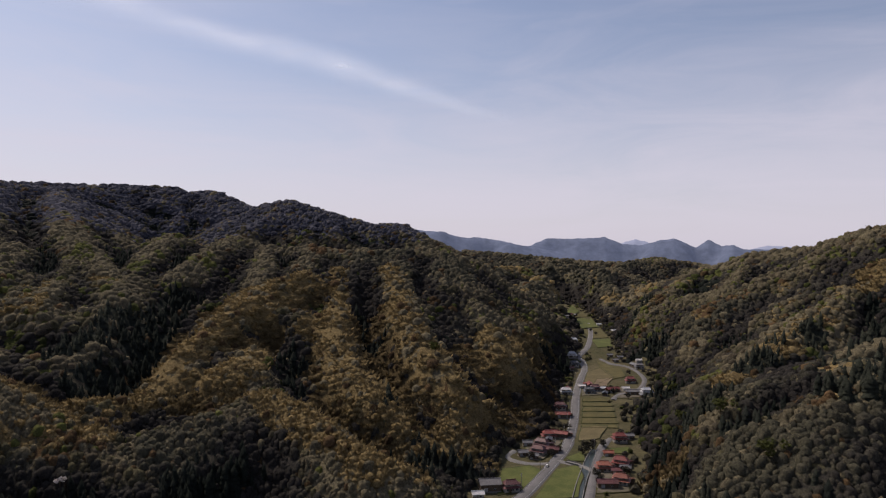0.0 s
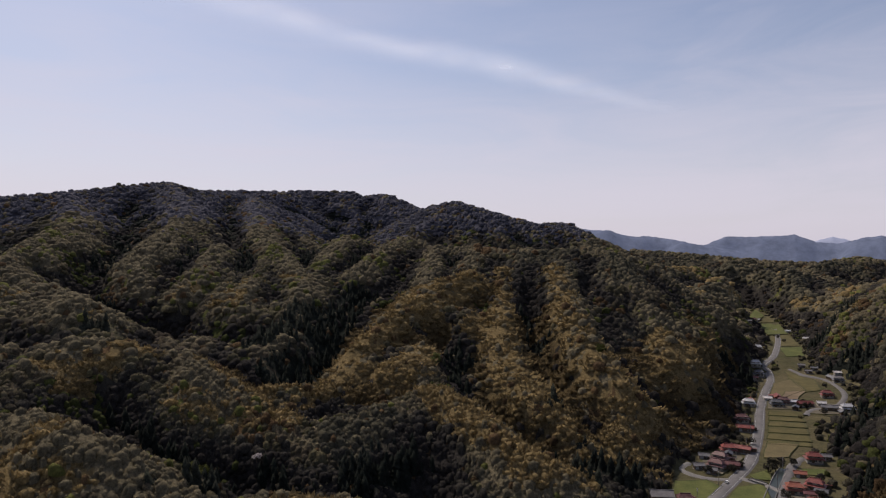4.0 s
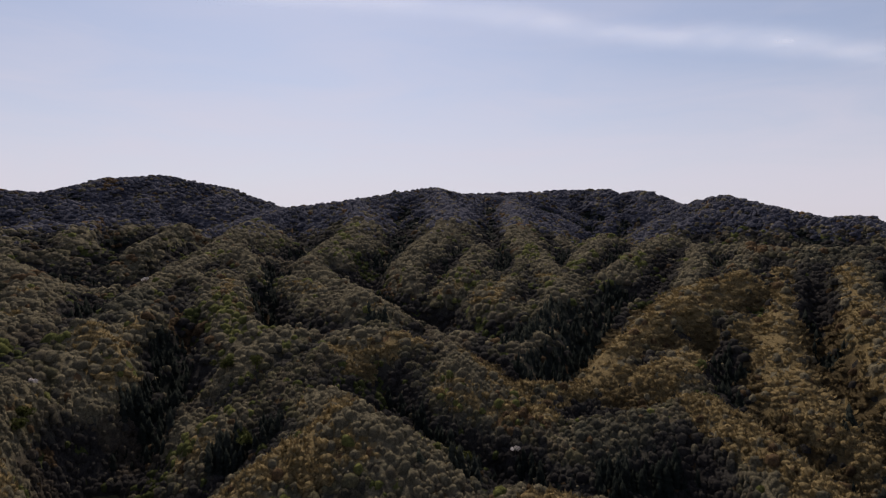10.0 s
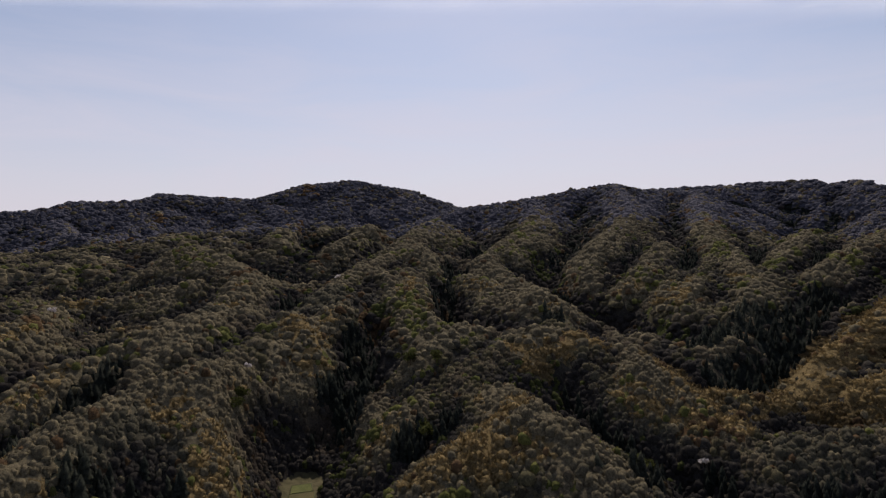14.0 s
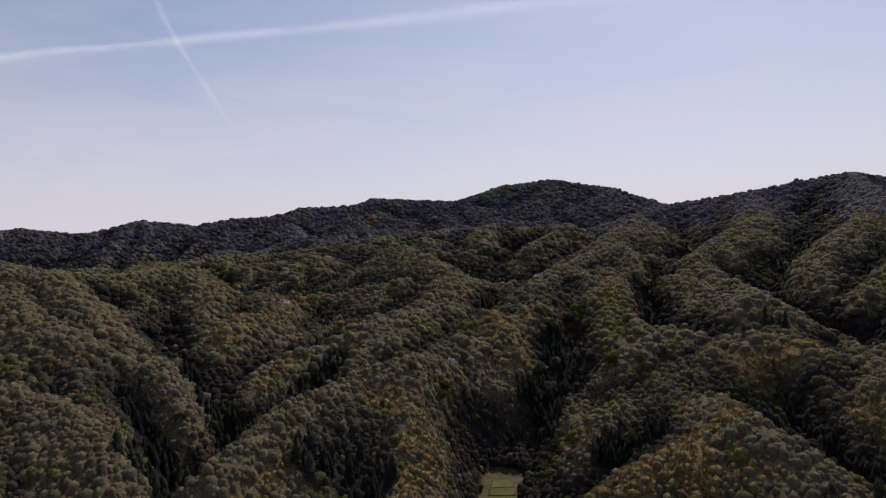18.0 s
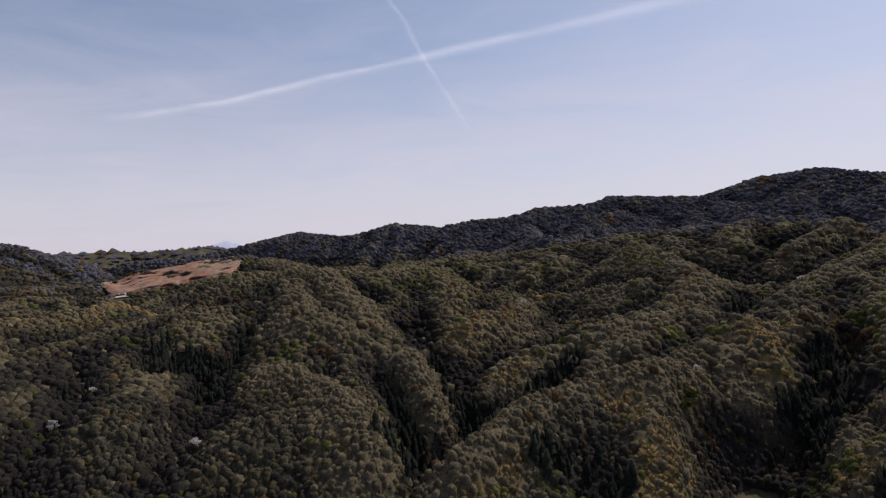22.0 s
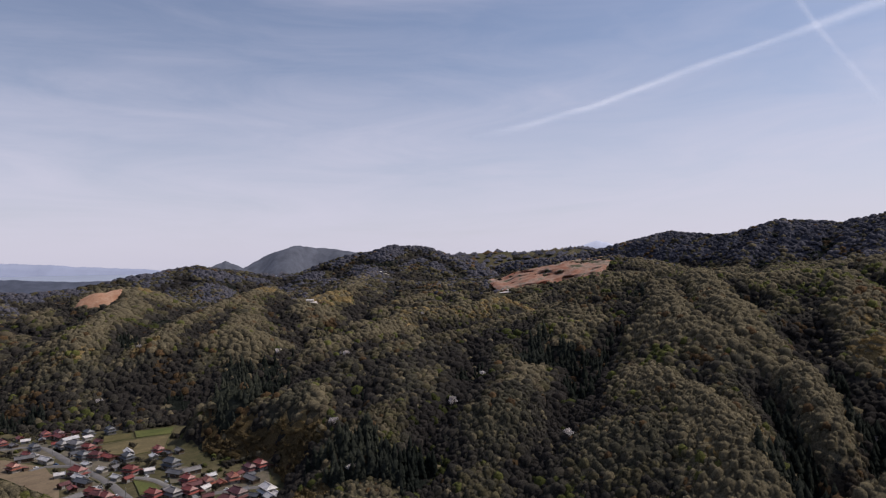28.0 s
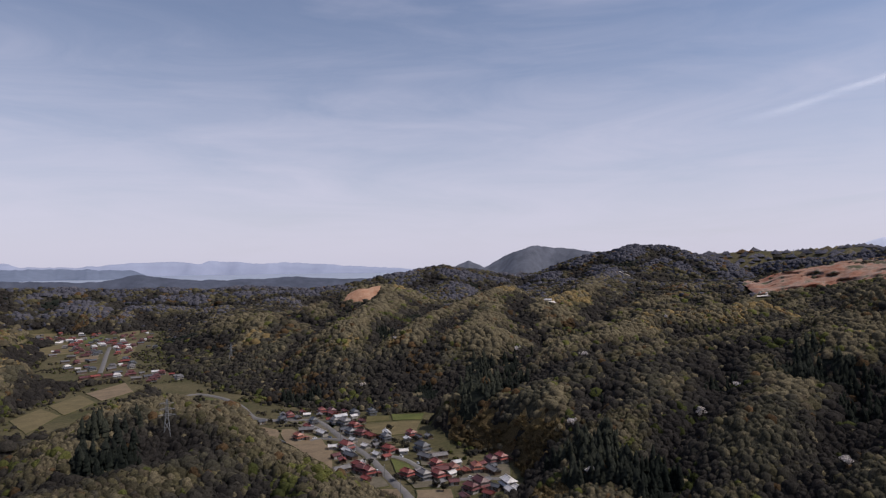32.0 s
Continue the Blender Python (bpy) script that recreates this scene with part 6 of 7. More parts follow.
FORM_WORDS = {"house": ("house", "two-storey farmhouse with %s roof and pale walls", "house"), "barn": ("barn", "large gabled barn with %s roof", "barn"),
              "shed": ("shed", "small outbuilding with %s gable roof", "shed"), "long": ("storehouse", "long low storehouse with %s roof", "storehouse"),
              "hall": ("hall", "large two-storey village building with %s roof", "building")}


def build_house(form, colour):
    l, w, eaves, rise, hip, skirt = FORMS[form]
    name, words, cat = FORM_WORDS[form]
    home = new(name)
    tagged(home, words % ROOF_WORDS[colour], cat, "houses of the valley")
    up_l, up_w = (l - 1.6, w - 1.6) if skirt else (l, w)
    base = bmesh.new()
    box(base, -l / 2 - 0.2, l / 2 + 0.2, -w / 2 - 0.2, w / 2 + 0.2, -1.6, 0.25)
    part("footing", base, CONCRETE, home, "concrete footing")
    wall = bmesh.new()
    if skirt:
        box(wall, -l / 2, l / 2, -w / 2, w / 2, 0.25, 2.9)
        box(wall, -up_l / 2, up_l / 2, -up_w / 2, up_w / 2, 2.9, eaves)
    else:
        box(wall, -l / 2, l / 2, -w / 2, w / 2, 0.25, eaves)
    if not hip:
        for s in (-1, 1):
            x = s * (l / 2)
            a = [wall.verts.new((x - s * d, y, z)) for d in (0.0, 0.2) for y, z in ((-w / 2, eaves), (w / 2, eaves), (0, eaves + rise * 0.9))]
            wall.faces.new(a[:3]), wall.faces.new(a[3:]), wall.faces.new((a[0], a[2], a[5], a[3])), wall.faces.new((a[1], a[4], a[5], a[2]))
    part("wall", wall, PLASTER if form in ("house", "hall") or colour == "white" else TIMBER, home)
    over = 0.9 if hip else 0.6
    part("roof", hip_roof(up_l, up_w, eaves, rise, over, hip), ROOF[colour], home, ROOF_WORDS[colour] + " roof")
    part("ridge_cap", ridge_cap(max(0.3, up_l / 2 + over - hip), eaves + rise), ROOF[colour], home)
    if skirt:
        part("skirt_roof", pent(up_l, up_w, 3.5, 1.9, 0.75), ROOF[colour], home)
        for s in ("+", "-"):
            k = 1 if s == "+" else -1
            for x in (-up_l * 0.28, up_l * 0.28):
                window(home, x, k * up_w / 2, 3.75, 1.8, 1.1, s + "y")
            for x in (-l * 0.3, 0.0, l * 0.3):
                window(home, x, k * w / 2, 0.9, 1.7, 1.4, s + "y")
        for s in ("+", "-"):
            window(home, (1 if s == "+" else -1) * l / 2, 0.5, 0.9, 1.6, 1.2, s + "x")
        porch = bmesh.new()
        box(porch, -l * 0.16 - 0.9, -l * 0.16 + 0.9, -w / 2 - 0.12, -w / 2 - 0.004, 0.25, 2.35)
        part("door", porch, TIMBER, home, "brown timber sliding door")
    else:
        for s in ("+", "-"):
            k = 1 if s == "+" else -1
            window(home, l * 0.2, k * w / 2, 1.1, 1.4, 0.9, s + "y")
        door = bmesh.new()
        box(door, -l * 0.25 - 1.1, -l * 0.25 + 1.1, -w / 2 - 0.1, -w / 2 - 0.004, 0.25, 2.4)
        part("door", door, FRAME, home, "grey sheet metal door")
    if form in ("house", "long") and colour in ("red", "orange", "maroon"):
        wing = bmesh.new()
        box(wing, l / 2 - 2.5, l / 2 + 2.8, w / 2 + 0.01, w / 2 + 3.4, -1.2, 2.5)
        part("wing", wing, TIMBER, home, "low side wing of dark timber")
        lean = bmesh.new()
        v = [lean.verts.new(p) for p in ((l / 2 - 2.9, w / 2 + 0.02, 3.1), (l / 2 + 3.2, w / 2 + 0.02, 3.1), (l / 2 + 3.2, w / 2 + 4.0, 2.35), (l / 2 - 2.9, w / 2 + 4.0, 2.35))]
        lean.faces.new(v)
        bmesh.ops.solidify(lean, geom=lean.faces[:], thickness=0.16)
        part("lean_to_roof", lean, ROOF[colour], home)
    return home


def set_down(x, y, turn, sink=0.0, form="house"):
    l, w = FORMS[form][:2] if form in FORMS else (2, 2)
    z = float(np.max(ground_z(np.array([x - l / 3, x + l / 3, x, x, x]), np.array([y, y, y - w / 3, y + w / 3, y]))))
    return pose(x, y, z + 0.2 - sink, 0, 0, turn)


BUILT = {}


def put_house(x, y, form, colour, turn):
    m = set_down(x, y, turn, 0, form)
    if (form, colour) not in BUILT:
        BUILT[form, colour] = build_house(form, colour)
        BUILT[form, colour].matrix_basis = m
    else:
        copy_thing(BUILT[form, colour], m)


for x, y, form, colour, turn in UPPER_VILLAGE:
    put_house(x, y, form, colour, turn - 12)
for x, y, form, colour, turn in LOWER_VILLAGE:
    put_house(x, y, form, colour, 70 + turn + (90 if (x + y) % 3 == 0 else 0))

for x, y, half in CLEARINGS:
    put_house(x * 1.004, y * 1.004, "long", "white", math.degrees(math.atan2(y, x)) + 78)

# sheds and small houses that fill the yards of the two villages
fill = np.random.default_rng(8)
taken = [(h[0], h[1]) for h in LOWER_VILLAGE + UPPER_VILLAGE]


def free(x, y, gap):
    """Whether a small building fits there: on the floor, off the roads, fields and other houses."""
    edge, _ = floor_of(np.array([x]), np.array([y]))
    if edge[0] > -2 or min(np.hypot(x - a, y - b) for a, b in taken) < gap:
        return False
    if any(np.min(np.hypot(c[:, 0] - x, c[:, 1] - y)) < ROADS[n][0] / 2 + 5.5 for n, c in COURSE.items()):
        return False
    return not any(inside(np.array([x]), np.array([y]), poly)[0] for _, poly in FIELDS)


for group, count, turn in ((LOWER_VILLAGE, 46, 85), (UPPER_VILLAGE, 14, 0)):
    tries = 0
    while count and tries < 900:
        tries += 1
        hx, hy = group[int(fill.integers(0, len(group)))][:2]
        a, d = fill.uniform(0, 6.283), fill.uniform(9, 20)
        x, y = float(hx + math.cos(a) * d), float(hy + math.sin(a) * d)
        if free(x, y, 9.0):
            taken.append((x, y))
            count -= 1
            put_house(x, y, str(fill.choice(["shed", "shed", "long", "shed"])), str(fill.choice(["maroon", "grey", "dark", "white", "red", "grey"])), turn + float(fill.choice([0, 90])) + float(fill.uniform(-20, 20)))

# the town down the valley: rows of houses either side of its road
town = np.random.default_rng(12)
for tx, ty, reach, count in TOWN:
    tries = 0
    while count and tries < 300:
        tries += 1
        x, y = tx + town.uniform(-1, 1) * reach, ty + town.uniform(-1, 1) * reach * 1.3
        edge, level = floor_of(np.array([x]), np.array([y]))
        c = COURSE["town_road"]
        if edge[0] > -3 or min(np.hypot(x - a, y - b) for a, b in taken) < 13 or np.min(np.hypot(c[:, 0] - x, c[:, 1] - y)) < 11:
            continue
        taken.append((x, y))
        count -= 1
        put_house(float(x), float(y), str(town.choice(["house", "house", "long", "shed", "shed", "long"])), str(town.choice(["red", "maroon", "grey", "maroon", "grey", "dark", "dark", "white"])), float(town.uniform(-25, 25)) + 5)


# ---- single trees, pylons, poles, cars ----
def leaf_crown(seed, r, h, clumps, leaf):
    """A crown of many small leaf clumps on several lobes, with gaps between them."""
    rng = np.random.default_rng(seed)
    lobes = rng.normal(size=(7, 3)) * (0.42, 0.42, 0.30)
    p = lobes[rng.integers(0, 7, clumps)] + (lambda q: q / np.linalg.norm(q, axis=1)[:, None] * rng.uniform(0.3, 0.5, (clumps, 1)))(rng.normal(size=(clumps, 3)))
    e = rng.normal(size=(clumps, 3, 3)) * leaf
    v = (p[:, None] + e - e.mean(1)[:, None]).reshape(-1, 3) * (r, r, h)
    return v, np.arange(clumps * 3).reshape(-1, 3)


def tree(kind, seed):
    r, h, trunk_h, mat, words = {"garden": (3.0, 2.6, 2.2, "evergreen", "dark rounded garden tree among the houses"),
                                 "blossom": (2.5, 2.0, 5.0, "blossom", "white blossoming cherry tree in the woods"),
                                 "fresh": (5.0, 4.2, 5.0, "fresh", "yellow green tree in fresh leaf")}[kind]
    ob = new({"garden": "garden_tree", "blossom": "cherry_tree", "fresh": "fresh_green_tree"}[kind])
    tagged(ob, words, "tree", {"garden": "garden trees", "blossom": "blossoming trees", "fresh": "fresh green trees"}[kind])
    bm = bmesh.new()
    rng = random.Random(seed)

    def limb(a, b, r0, r1):
        d = (Vector(b) - Vector(a))
        m = Matrix.Translation((Vector(a) + Vector(b)) / 2) @ d.to_track_quat("Z", "Y").to_matrix().to_4x4()
        bmesh.ops.create_cone(bm, cap_ends=True, segments=7, radius1=r0, radius2=r1, depth=d.length, matrix=m)

    limb((0, 0, -1.5), (0.1, 0, trunk_h), 0.30, 0.20)
    for i in range(5):
        a = i * 1.256 + rng.uniform(-0.3, 0.3)
        limb((0.1, 0, trunk_h * rng.uniform(0.75, 1.0)), (math.cos(a) * r * 0.55, math.sin(a) * r * 0.55, trunk_h + h * rng.uniform(0.3, 0.8)), 0.13, 0.04)
    part("trunk", bm, BARK, ob, "brown bark trunk with limbs")
    v, f = leaf_crown(seed, r, h, 420, 0.13)
    v[:, 2] += trunk_h + h * 0.55
    top = from_arrays("crown", v, f, LEAF[mat], ob, True)
    tone = top.data.attributes.new("tone", "FLOAT", "POINT")
    tone.data.foreach_set("value", np.full(len(v), 0.6, np.float32))
    return ob


KINDS = {k: [tree(k, s) for s in (11, 12, 13)] for k in ("garden", "blossom", "fresh")}
first = {}
turned = random.Random(3)
for i, (x, y, kind) in enumerate(TREES):
    z = float(ground_z(np.array([x]), np.array([y]))[0])
    lift = 0.0 if kind == "garden" else 3.0
    m = pose(x, y, z + lift, 0, 0, turned.uniform(0, 360))
    v = i % 3
    if (kind, v) not in first:
        first[kind, v] = KINDS[kind][v]
        KINDS[kind][v].matrix_basis = m
    else:
        copy_thing(KINDS[kind][v], m)


def beam(bm, a, b, w):
    d = Vector(b) - Vector(a)
    m = Matrix.Translation((Vector(a) + Vector(b)) / 2) @ d.to_track_quat("Z", "Y").to_matrix().to_4x4() @ Matrix.Diagonal((w, w, d.length, 1))
    bmesh.ops.create_cube(bm, size=1, matrix=m)


def pylon(height):
    ob = new("pylon")
    tagged(ob, "grey lattice steel power pylon on a wooded hill", "pylon", "power pylons")
    k = height / 36
    levels = [(0, 3.2), (9, 2.3), (17, 1.6), (24, 1.0), (30, 0.8), (36, 0.35)]
    for sx, sy in ((1, 1), (1, -1), (-1, 1), (-1, -1)):
        bm = bmesh.new()
        for (z0, r0), (z1, r1) in zip(levels, levels[1:]):
            beam(bm, (sx * r0 * k, sy * r0 * k, z0 * k), (sx * r1 * k, sy * r1 * k, z1 * k), 0.42 * k)
        part("leg", bm, STEEL, ob)
    for (z0, r0), (z1, r1) in zip(levels, levels[1:]):
        bm = bmesh.new()
        for s in (1, -1):
            beam(bm, (-r0 * k, s * r0 * k, z0 * k), (r1 * k, s * r1 * k, z1 * k), 0.24 * k)
            beam(bm, (r0 * k, s * r0 * k, z0 * k), (-r1 * k, s * r1 * k, z1 * k), 0.24 * k)
            beam(bm, (s * r0 * k, -r0 * k, z0 * k), (s * r1 * k, r1 * k, z1 * k), 0.24 * k)
            beam(bm, (s * r0 * k, r0 * k, z0 * k), (s * r1 * k, -r1 * k, z1 * k), 0.24 * k)
        part("brace", bm, STEEL, ob)
    for z, reach in ((22, 7.0), (27, 6.4), (32, 5.6)):
        bm = bmesh.new()
        for s in (1, -1):
            for o in (0.5, -0.5):
                beam(bm, (0, o * k, z * k), (s * reach * k, 0, (z + 0.5) * k), 0.22 * k)
                beam(bm, (0, o * k, (z + 1.8) * k), (s * reach * k, 0, (z + 0.5) * k), 0.24 * k)
        arm = part("crossarm", bm, STEEL, ob)
        for s in (1, -1):
            bm = bmesh.new()
            for j in range(5):
                bmesh.ops.create_cone(bm, cap_ends=True, segments=8, radius1=0.16 * k, radius2=0.10 * k, depth=0.22 * k, matrix=Matrix.Translation((s * reach * k, 0, (z - 0.1 - 0.32 * j) * k)))
            part("insulator", bm, CONCRETE, arm, "pale insulator string")
    return ob


tower = pylon(26)
for i, (x, y) in enumerate(PYLONS):
    z = float(ground_z(np.array([x]), np.array([y]))[0])
    m = pose(x, y, z - 0.3, 0, 0, (-10, -4, 20)[i % 3])
    if i == 0:
        tower.matrix_basis = m
    else:
        copy_thing(tower, m)


def utility_pole():
    ob = new("utility_pole")
    tagged(ob, "concrete utility pole with a crossarm by the road", "utility pole", "poles along the road")
    bm = bmesh.new()
    bmesh.ops.create_cone(bm, cap_ends=True, segments=10, radius1=0.2, radius2=0.12, depth=11, matrix=Matrix.Translation((0, 0, 5)))
    part("pole", bm, CONCRETE, ob)
    for z in (9.2, 10.0):
        bm = bmesh.new()
        box(bm, -0.9, 0.9, -0.06, 0.06, z, z + 0.12)
        part("crossarm", bm, STEEL, ob)
    bm = bmesh.new()
    bmesh.ops.create_cone(bm, cap_ends=True, segments=10, radius1=0.28, radius2=0.28, depth=0.8, matrix=Matrix.Translation((0.35, 0, 8.3)))
    part("transformer", bm, STEEL, ob)
    return ob


def car(paint):
    ob = new("car")
    tagged(ob, paint + " compact car by the roadside", "car", "cars in the valley")
    bm = bmesh.new()
    v = box(bm, -1.85, 1.85, -0.75, 0.75, 0.32, 0.95)
    bmesh.ops.bevel(bm, geom=bm.edges[:], offset=0.12, segments=2, affect="EDGES")
    part("body", bm, CAR_PAINT[paint], ob)
    bm = bmesh.new()
    v = box(bm, -1.35, 0.95, -0.68, 0.68, 0.93, 1.42)
    for q in v[4:]:
        q.co.x *= 0.72
        q.co.y *= 0.86
    cab = part("cabin", bm, GLASS, ob, "dark glass cabin")
    bm = bmesh.new()
    box(bm, -0.95, 0.66, -0.57, 0.57, 1.42, 1.47)
    part("roof_panel", bm, CAR_PAINT[paint], cab)
    for x in (-1.15, 1.15):
        for y in (-0.68, 0.68):
            bm = bmesh.new()
            bmesh.ops.create_cone(bm, cap_ends=True, segments=14, radius1=0.31, radius2=0.31, depth=0.2, matrix=Matrix.Translation((x, y, 0.31)) @ pose(0, 0, 0, 90))
            wheel = part("wheel", bm, RUBBER, ob)
            bm = bmesh.new()
            bmesh.ops.create_cone(bm, cap_ends=True, segments=10, radius1=0.18, radius2=0.18, depth=0.22, matrix=Matrix.Translation((x, y, 0.31)) @ pose(0, 0, 0, 90))
            part("rim", bm, STEEL, wheel)
    return ob


def beside(course, k, off, lift=0.0):
    """A pose k steps along a course, off metres to its left."""
    c = COURSE[course]
    d = c[k + 1] - c[k]
    a = math.atan2(d[1], d[0])
    x, y = c[k][0] - math.sin(a) * off, c[k][1] + math.cos(a) * off
    return x, y, pose(x, y, float(ground_z(np.array([x]), np.array([y]))[0]) + lift, 0, 0, math.degrees(a))


poles = None
for course, ks, off in (("main_road", range(4, 60, 6), 4.6), ("village_street", range(3, 52, 6), 4.2), ("lane", range(2, 18, 6), 3.4)):
    for k in ks:
        if k + 1 < len(COURSE[course]):
            x, y, m = beside(course, k, off)
            if poles is None:
                poles = utility_pole()
                poles.matrix_basis = m
            else:
                copy_thing(poles, m)
fleet = {}
for course, k, off, paint in (("main_road", 11, 1.6, "white"), ("village_street", 12, 3.9, "white"), ("village_street", 22, 4.0, "silver"), ("village_street", 24, 4.0, "white"),
                              ("yard_lane", 1, 3.2, "white"), ("yard_lane", 3, 3.4, "blue"), ("back_lane", 3, 2.8, "white"), ("back_lane", 6, 3.0, "silver"), ("village_lane", 5, 2.8, "white")):
    if k + 1 >= len(COURSE[course]):
        continue
    x, y, m = beside(course, k, off, 0.82 if abs(off) < 2 else 0.05)
    if paint not in fleet:
        fleet[paint] = car(paint)
        fleet[paint].matrix_basis = m
    else:
        copy_thing(fleet[paint], m)

# ---- small bridge and the river ----
river_line = bend(RIVER, 8)
river = ribbon("river", river_line, (2.6, -2.6), (0.35, 0.35), WATER)
tagged(river, "narrow dark river between concrete walls", "river", kind="structure")
for s in (1, -1):
    bank = ribbon("river_wall", river_line, (s * 3.1, s * 3.1, s * 2.6, s * 2.6), (-0.8, 0.95, 0.95, -0.8), CONCRETE, parent=river)
bx, by, bm_ = beside("farm_track", 2, 0.0, 0.9)
bridge = new("bridge")
bridge.matrix_basis = bm_
tagged(bridge, "small concrete bridge over the river", "bridge")
deck = bmesh.new()
box(deck, -5.5, 5.5, -1.9, 1.9, -0.35, 0.1)
part("deck", deck, CONCRETE, bridge)
for s in (-1, 1):
    rail = bmesh.new()
    box(rail, -5.5, 5.5, s * 1.8 - 0.1, s * 1.8 + 0.1, 0.1, 0.75)
    part("parapet", rail, CONCRETE, bridge)
for s in (-1, 1):
    foot = bmesh.new()
    box(foot, s * 4.6 - 0.5, s * 4.6 + 0.5, -1.9, 1.9, -2.2, -0.35)
    part("abutment", foot, CONCRETE, bridge)


# ---- bushes and hedges of the valley floor ----
def bushes():
    rng = np.random.default_rng(21)
    xs, ys = [], []
    for half, pts in VALLEYS.values():
        for a, b in zip(pts, pts[1:]):
            length = math.hypot(b[0] - a[0], b[1] - a[1])
            n = int(length * half * 2 / 34)
            s, o = rng.random(n), rng.uniform(-1.05, 1.05, n) * (half + 6)
            dx, dy = (b[0] - a[0]) / (length + 1e-9), (b[1] - a[1]) / (length + 1e-9)
            xs.append(a[0] + (b[0] - a[0]) * s - dy * o)
            ys.append(a[1] + (b[1] - a[1]) * s + dx * o)
    x, y = np.concatenate(xs), np.concatenate(ys)
    edge, _ = floor_of(x, y)
    keep = ~cleared(x, y) & ((edge > -9) | (hash_noise(x, y, 26, 41) > 0.12))
    for hx, hy in taken:
        keep &= np.hypot(x - hx, y - hy) > 8
    keep &= np.min([np.min(np.hypot(x[:, None] - river_line[None, :, 0], y[:, None] - river_line[None, :, 1]), 1)], 0) > 5
    x, y, edge = x[keep], y[keep], edge[keep]
    z = ground_z(x, y)
    pick = rng.random(len(x))
    for name, lo, hi in (("evergreen", 0.0, 0.5), ("olive", 0.5, 0.8), ("fresh", 0.8, 1.0)):
        w = (pick >= lo) & (pick < hi)
        size = rng.uniform(0.5, 1.2, w.sum()) * np.where(edge[w] > -8, 1.5, 1.0)
        v, f, t = stand(x[w], y[w], z[w] - 0.9, 3.6 * size, 3.4 * size, SHAPES["near"], rng.random(w.sum()), rng)
        ob = from_arrays(name + "_bushes", v, f, LEAF[name], flat=True)
        tone = ob.data.attributes.new("tone", "FLOAT", "POINT")
        tone.data.foreach_set("value", t.astype(np.float32))
        tagged(ob, name + " bushes and hedges between fields and houses", "bushes", kind="stuff")


bushes()


# ---- contrails ----
def cloud(name, density, size):
    """Ice cloud: lets most light through; thin to the edges, torn along its length."""
    m = bpy.data.materials.new(name)
    m.use_nodes = True
    t = m.node_tree
    t.nodes.clear()
    out = t.nodes.new("ShaderNodeOutputMaterial")
    mix = t.nodes.new("ShaderNodeMixShader")
    clear = t.nodes.new("ShaderNodeBsdfTransparent")
    ice = t.nodes.new("ShaderNodeBsdfTranslucent")
    ice.inputs["Color"].default_value = (0.93, 0.94, 0.97, 1)
    uv = t.nodes.new("ShaderNodeAttribute")
    uv.attribute_name = "across"
    geo = t.nodes.new("ShaderNodeNewGeometry")
    noise_node = t.nodes.new("ShaderNodeTexNoise")
    noise_node.inputs["Scale"].default_value = 1.0 / size
    noise_node.inputs["Detail"].default_value = 4
    noise_node.inputs["Roughness"].default_value = 0.5
    t.links.new(geo.outputs["Position"], noise_node.inputs["Vector"])
    tear = t.nodes.new("ShaderNodeMapRange")
    tear.inputs["From Min"].default_value, tear.inputs["From Max"].default_value = 0.10, 0.74
    t.links.new(noise_node.outputs["Fac"], tear.inputs[0])
    by = t.nodes.new("ShaderNodeMath")
    by.operation = "MULTIPLY"
    t.links.new(uv.outputs["Fac"], by.inputs[0])
    t.links.new(tear.outputs[0], by.inputs[1])
    amount = t.nodes.new("ShaderNodeMath")
    amount.operation, amount.use_clamp = "MULTIPLY", True
    amount.inputs[1].default_value = density
    t.links.new(by.outputs[0], amount.inputs[0])
    t.links.new(amount.outputs[0], mix.inputs[0])
    t.links.new(clear.outputs[0], mix.inputs[1])
    t.links.new(ice.outputs[0], mix.inputs[2])
    t.links.new(mix.outputs[0], out.inputs["Surface"])
    return m


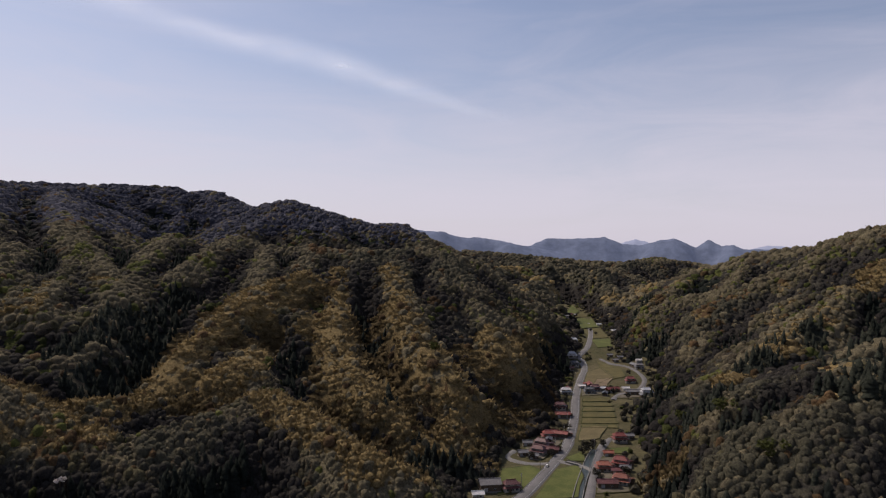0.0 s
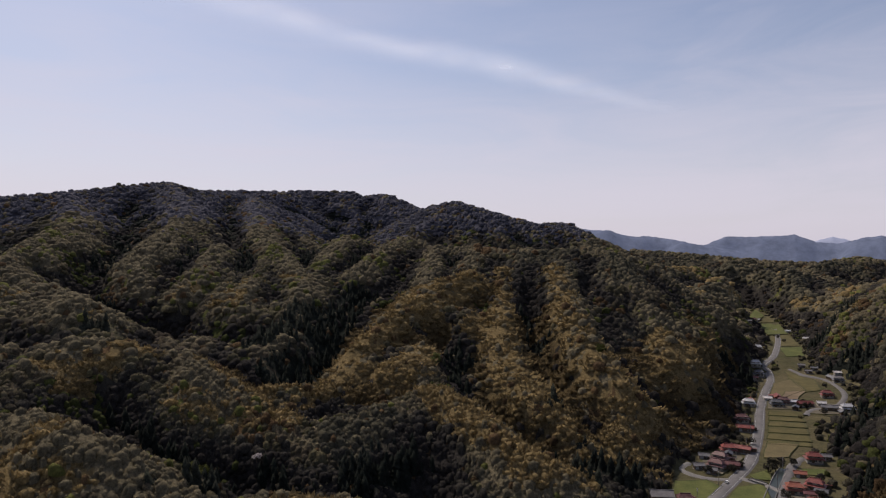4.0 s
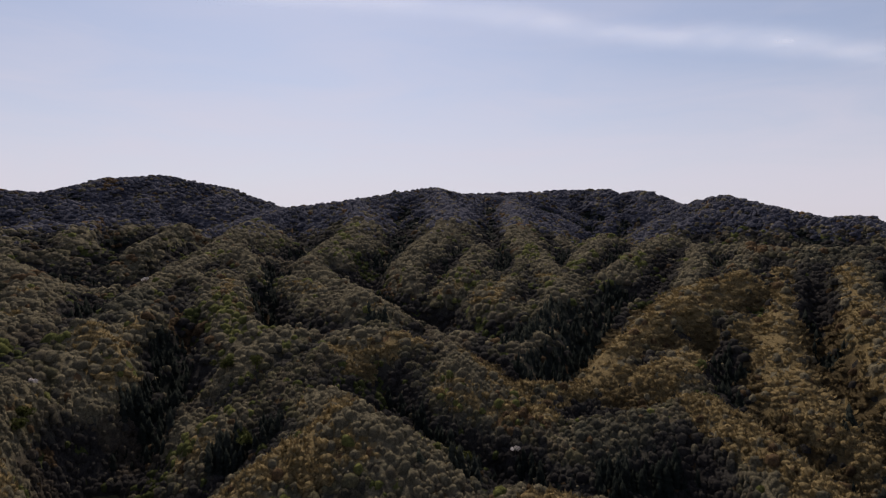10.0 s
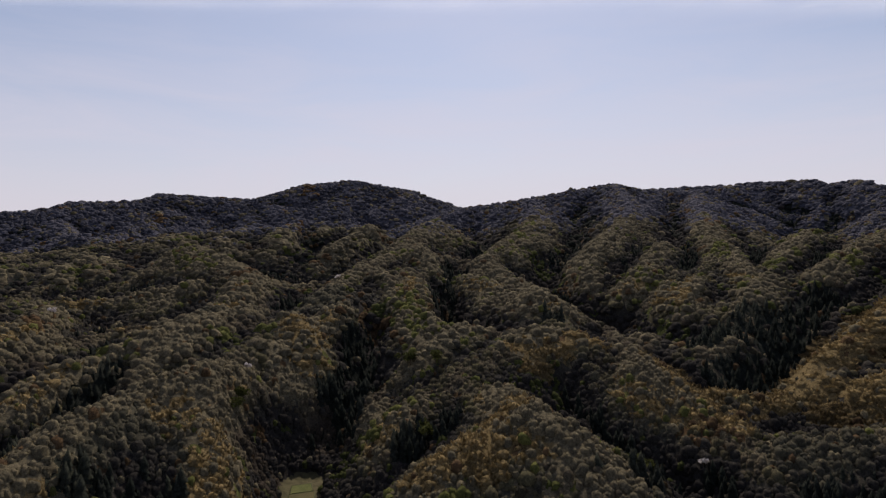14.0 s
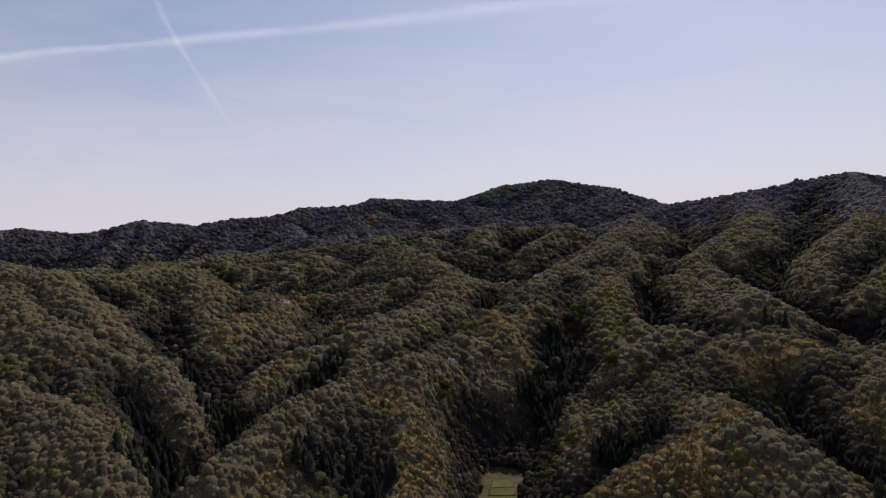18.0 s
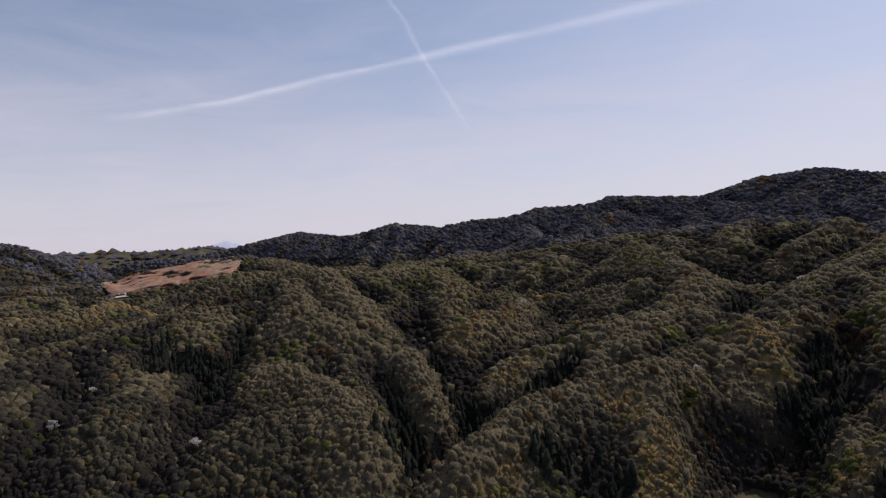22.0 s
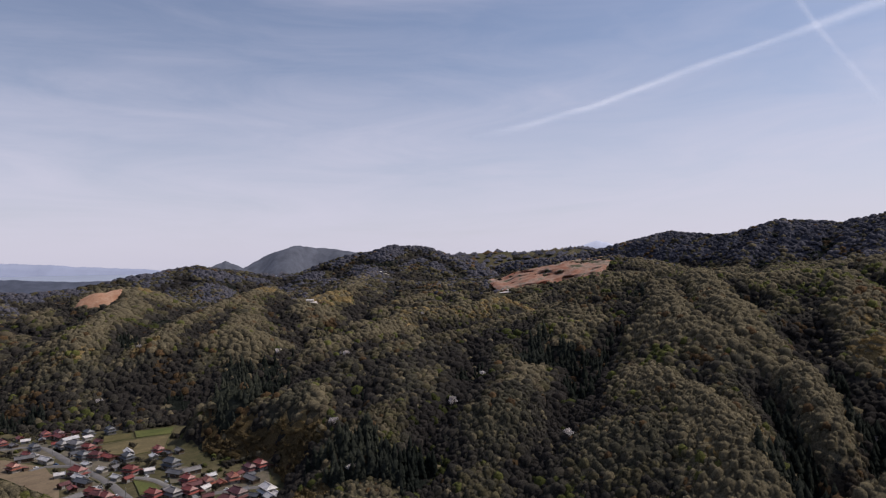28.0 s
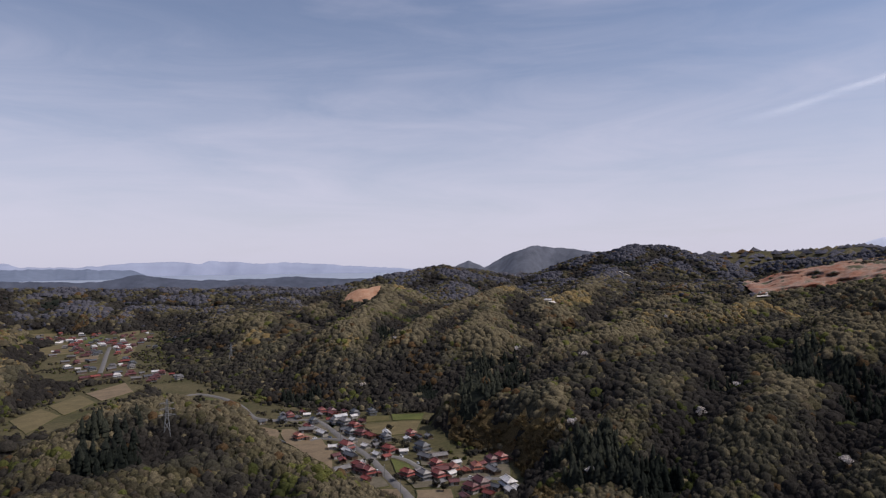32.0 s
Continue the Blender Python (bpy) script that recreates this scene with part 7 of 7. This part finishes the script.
def contrail(name, label, course, height, width, strength, wander, material):
    """A trail over a course of (x, y), spreading to a soft band; width and strength run along it."""
    n, k = 200, 15
    p = bend(course, 60)
    run = np.concatenate([[0], np.cumsum(np.hypot(*np.diff(p, axis=0).T))])
    s = np.linspace(0, 1, n)
    p = np.stack([np.interp(s * run[-1], run, p[:, i]) for i in (0, 1)], -1)
    d = np.gradient(p, axis=0)
    d /= np.linalg.norm(d, axis=1)[:, None]
    left = np.stack([-d[:, 1], d[:, 0]], -1)
    p = p + left * (wander * (hash_noise(s * 1000, s * 0, 90, 81) + 0.5 * hash_noise(s * 1000, s * 0, 33, 82)))[:, None]
    w = np.interp(s, np.linspace(0, 1, len(width)), width) * (1 + 0.25 * hash_noise(s * 1000, s * 0, 40, 83))
    q = np.linspace(-1, 1, k)
    v = p[:, None] + left[:, None] * (q[None, :] * w[:, None])[..., None]
    v = np.concatenate([v, (height + 6 * (1 - q ** 2))[None, :, None] * np.ones((n, 1, 1))], -1)
    ob = from_arrays(name, v.reshape(-1, 3), grid_faces(n, k), material)
    soft = np.exp(-((q - 0.15) * 2.2) ** 2) * (1 - np.abs(q) ** 4)
    power = np.interp(s, np.linspace(0, 1, len(strength)), strength)
    at = ob.data.attributes.new("across", "FLOAT", "POINT")
    at.data.foreach_set("value", (soft[None] * power[:, None]).ravel().astype(np.float32))
    ob.visible_shadow = False
    return tagged(ob, label, "contrail", kind="structure")


ICE = cloud("ice_cloud", 0.42, 150)
contrail("contrail_wide", "broad white spread contrail across the sky",
         [(367, 3577), (-64, 3006), (-399, 2495), (-690, 2195), (-890, 1940), (-1110, 1560), (-1480, 1120), (-1650, 842), (-1926, 440), (-2150, 50), (-2340, -250), (-2545, -620), (-2700, -850), (-2860, -1120), (-2990, -1420), (-3160, -1860)], 850,
         (90, 170, 220, 240, 220, 190, 160, 135, 110, 95, 85, 80, 80, 95, 120, 150), (0.0, 0.35, 0.7, 0.8, 0.75, 0.7, 0.5, 0.5, 0.55, 0.5, 0.6, 0.8, 0.85, 0.7, 0.5, 0.0), 16, ICE)
contrail("contrail_thin", "thin faint contrail crossing the broad one",
         [(-1500, -210), (-1725, -181), (-1906, -151), (-2234, -116), (-2735, -45), (-3126, 11), (-3674, 87)], 850, (14, 18, 24, 34, 40), (0.32, 0.42, 0.4, 0.3, 0.0), 3, ICE)
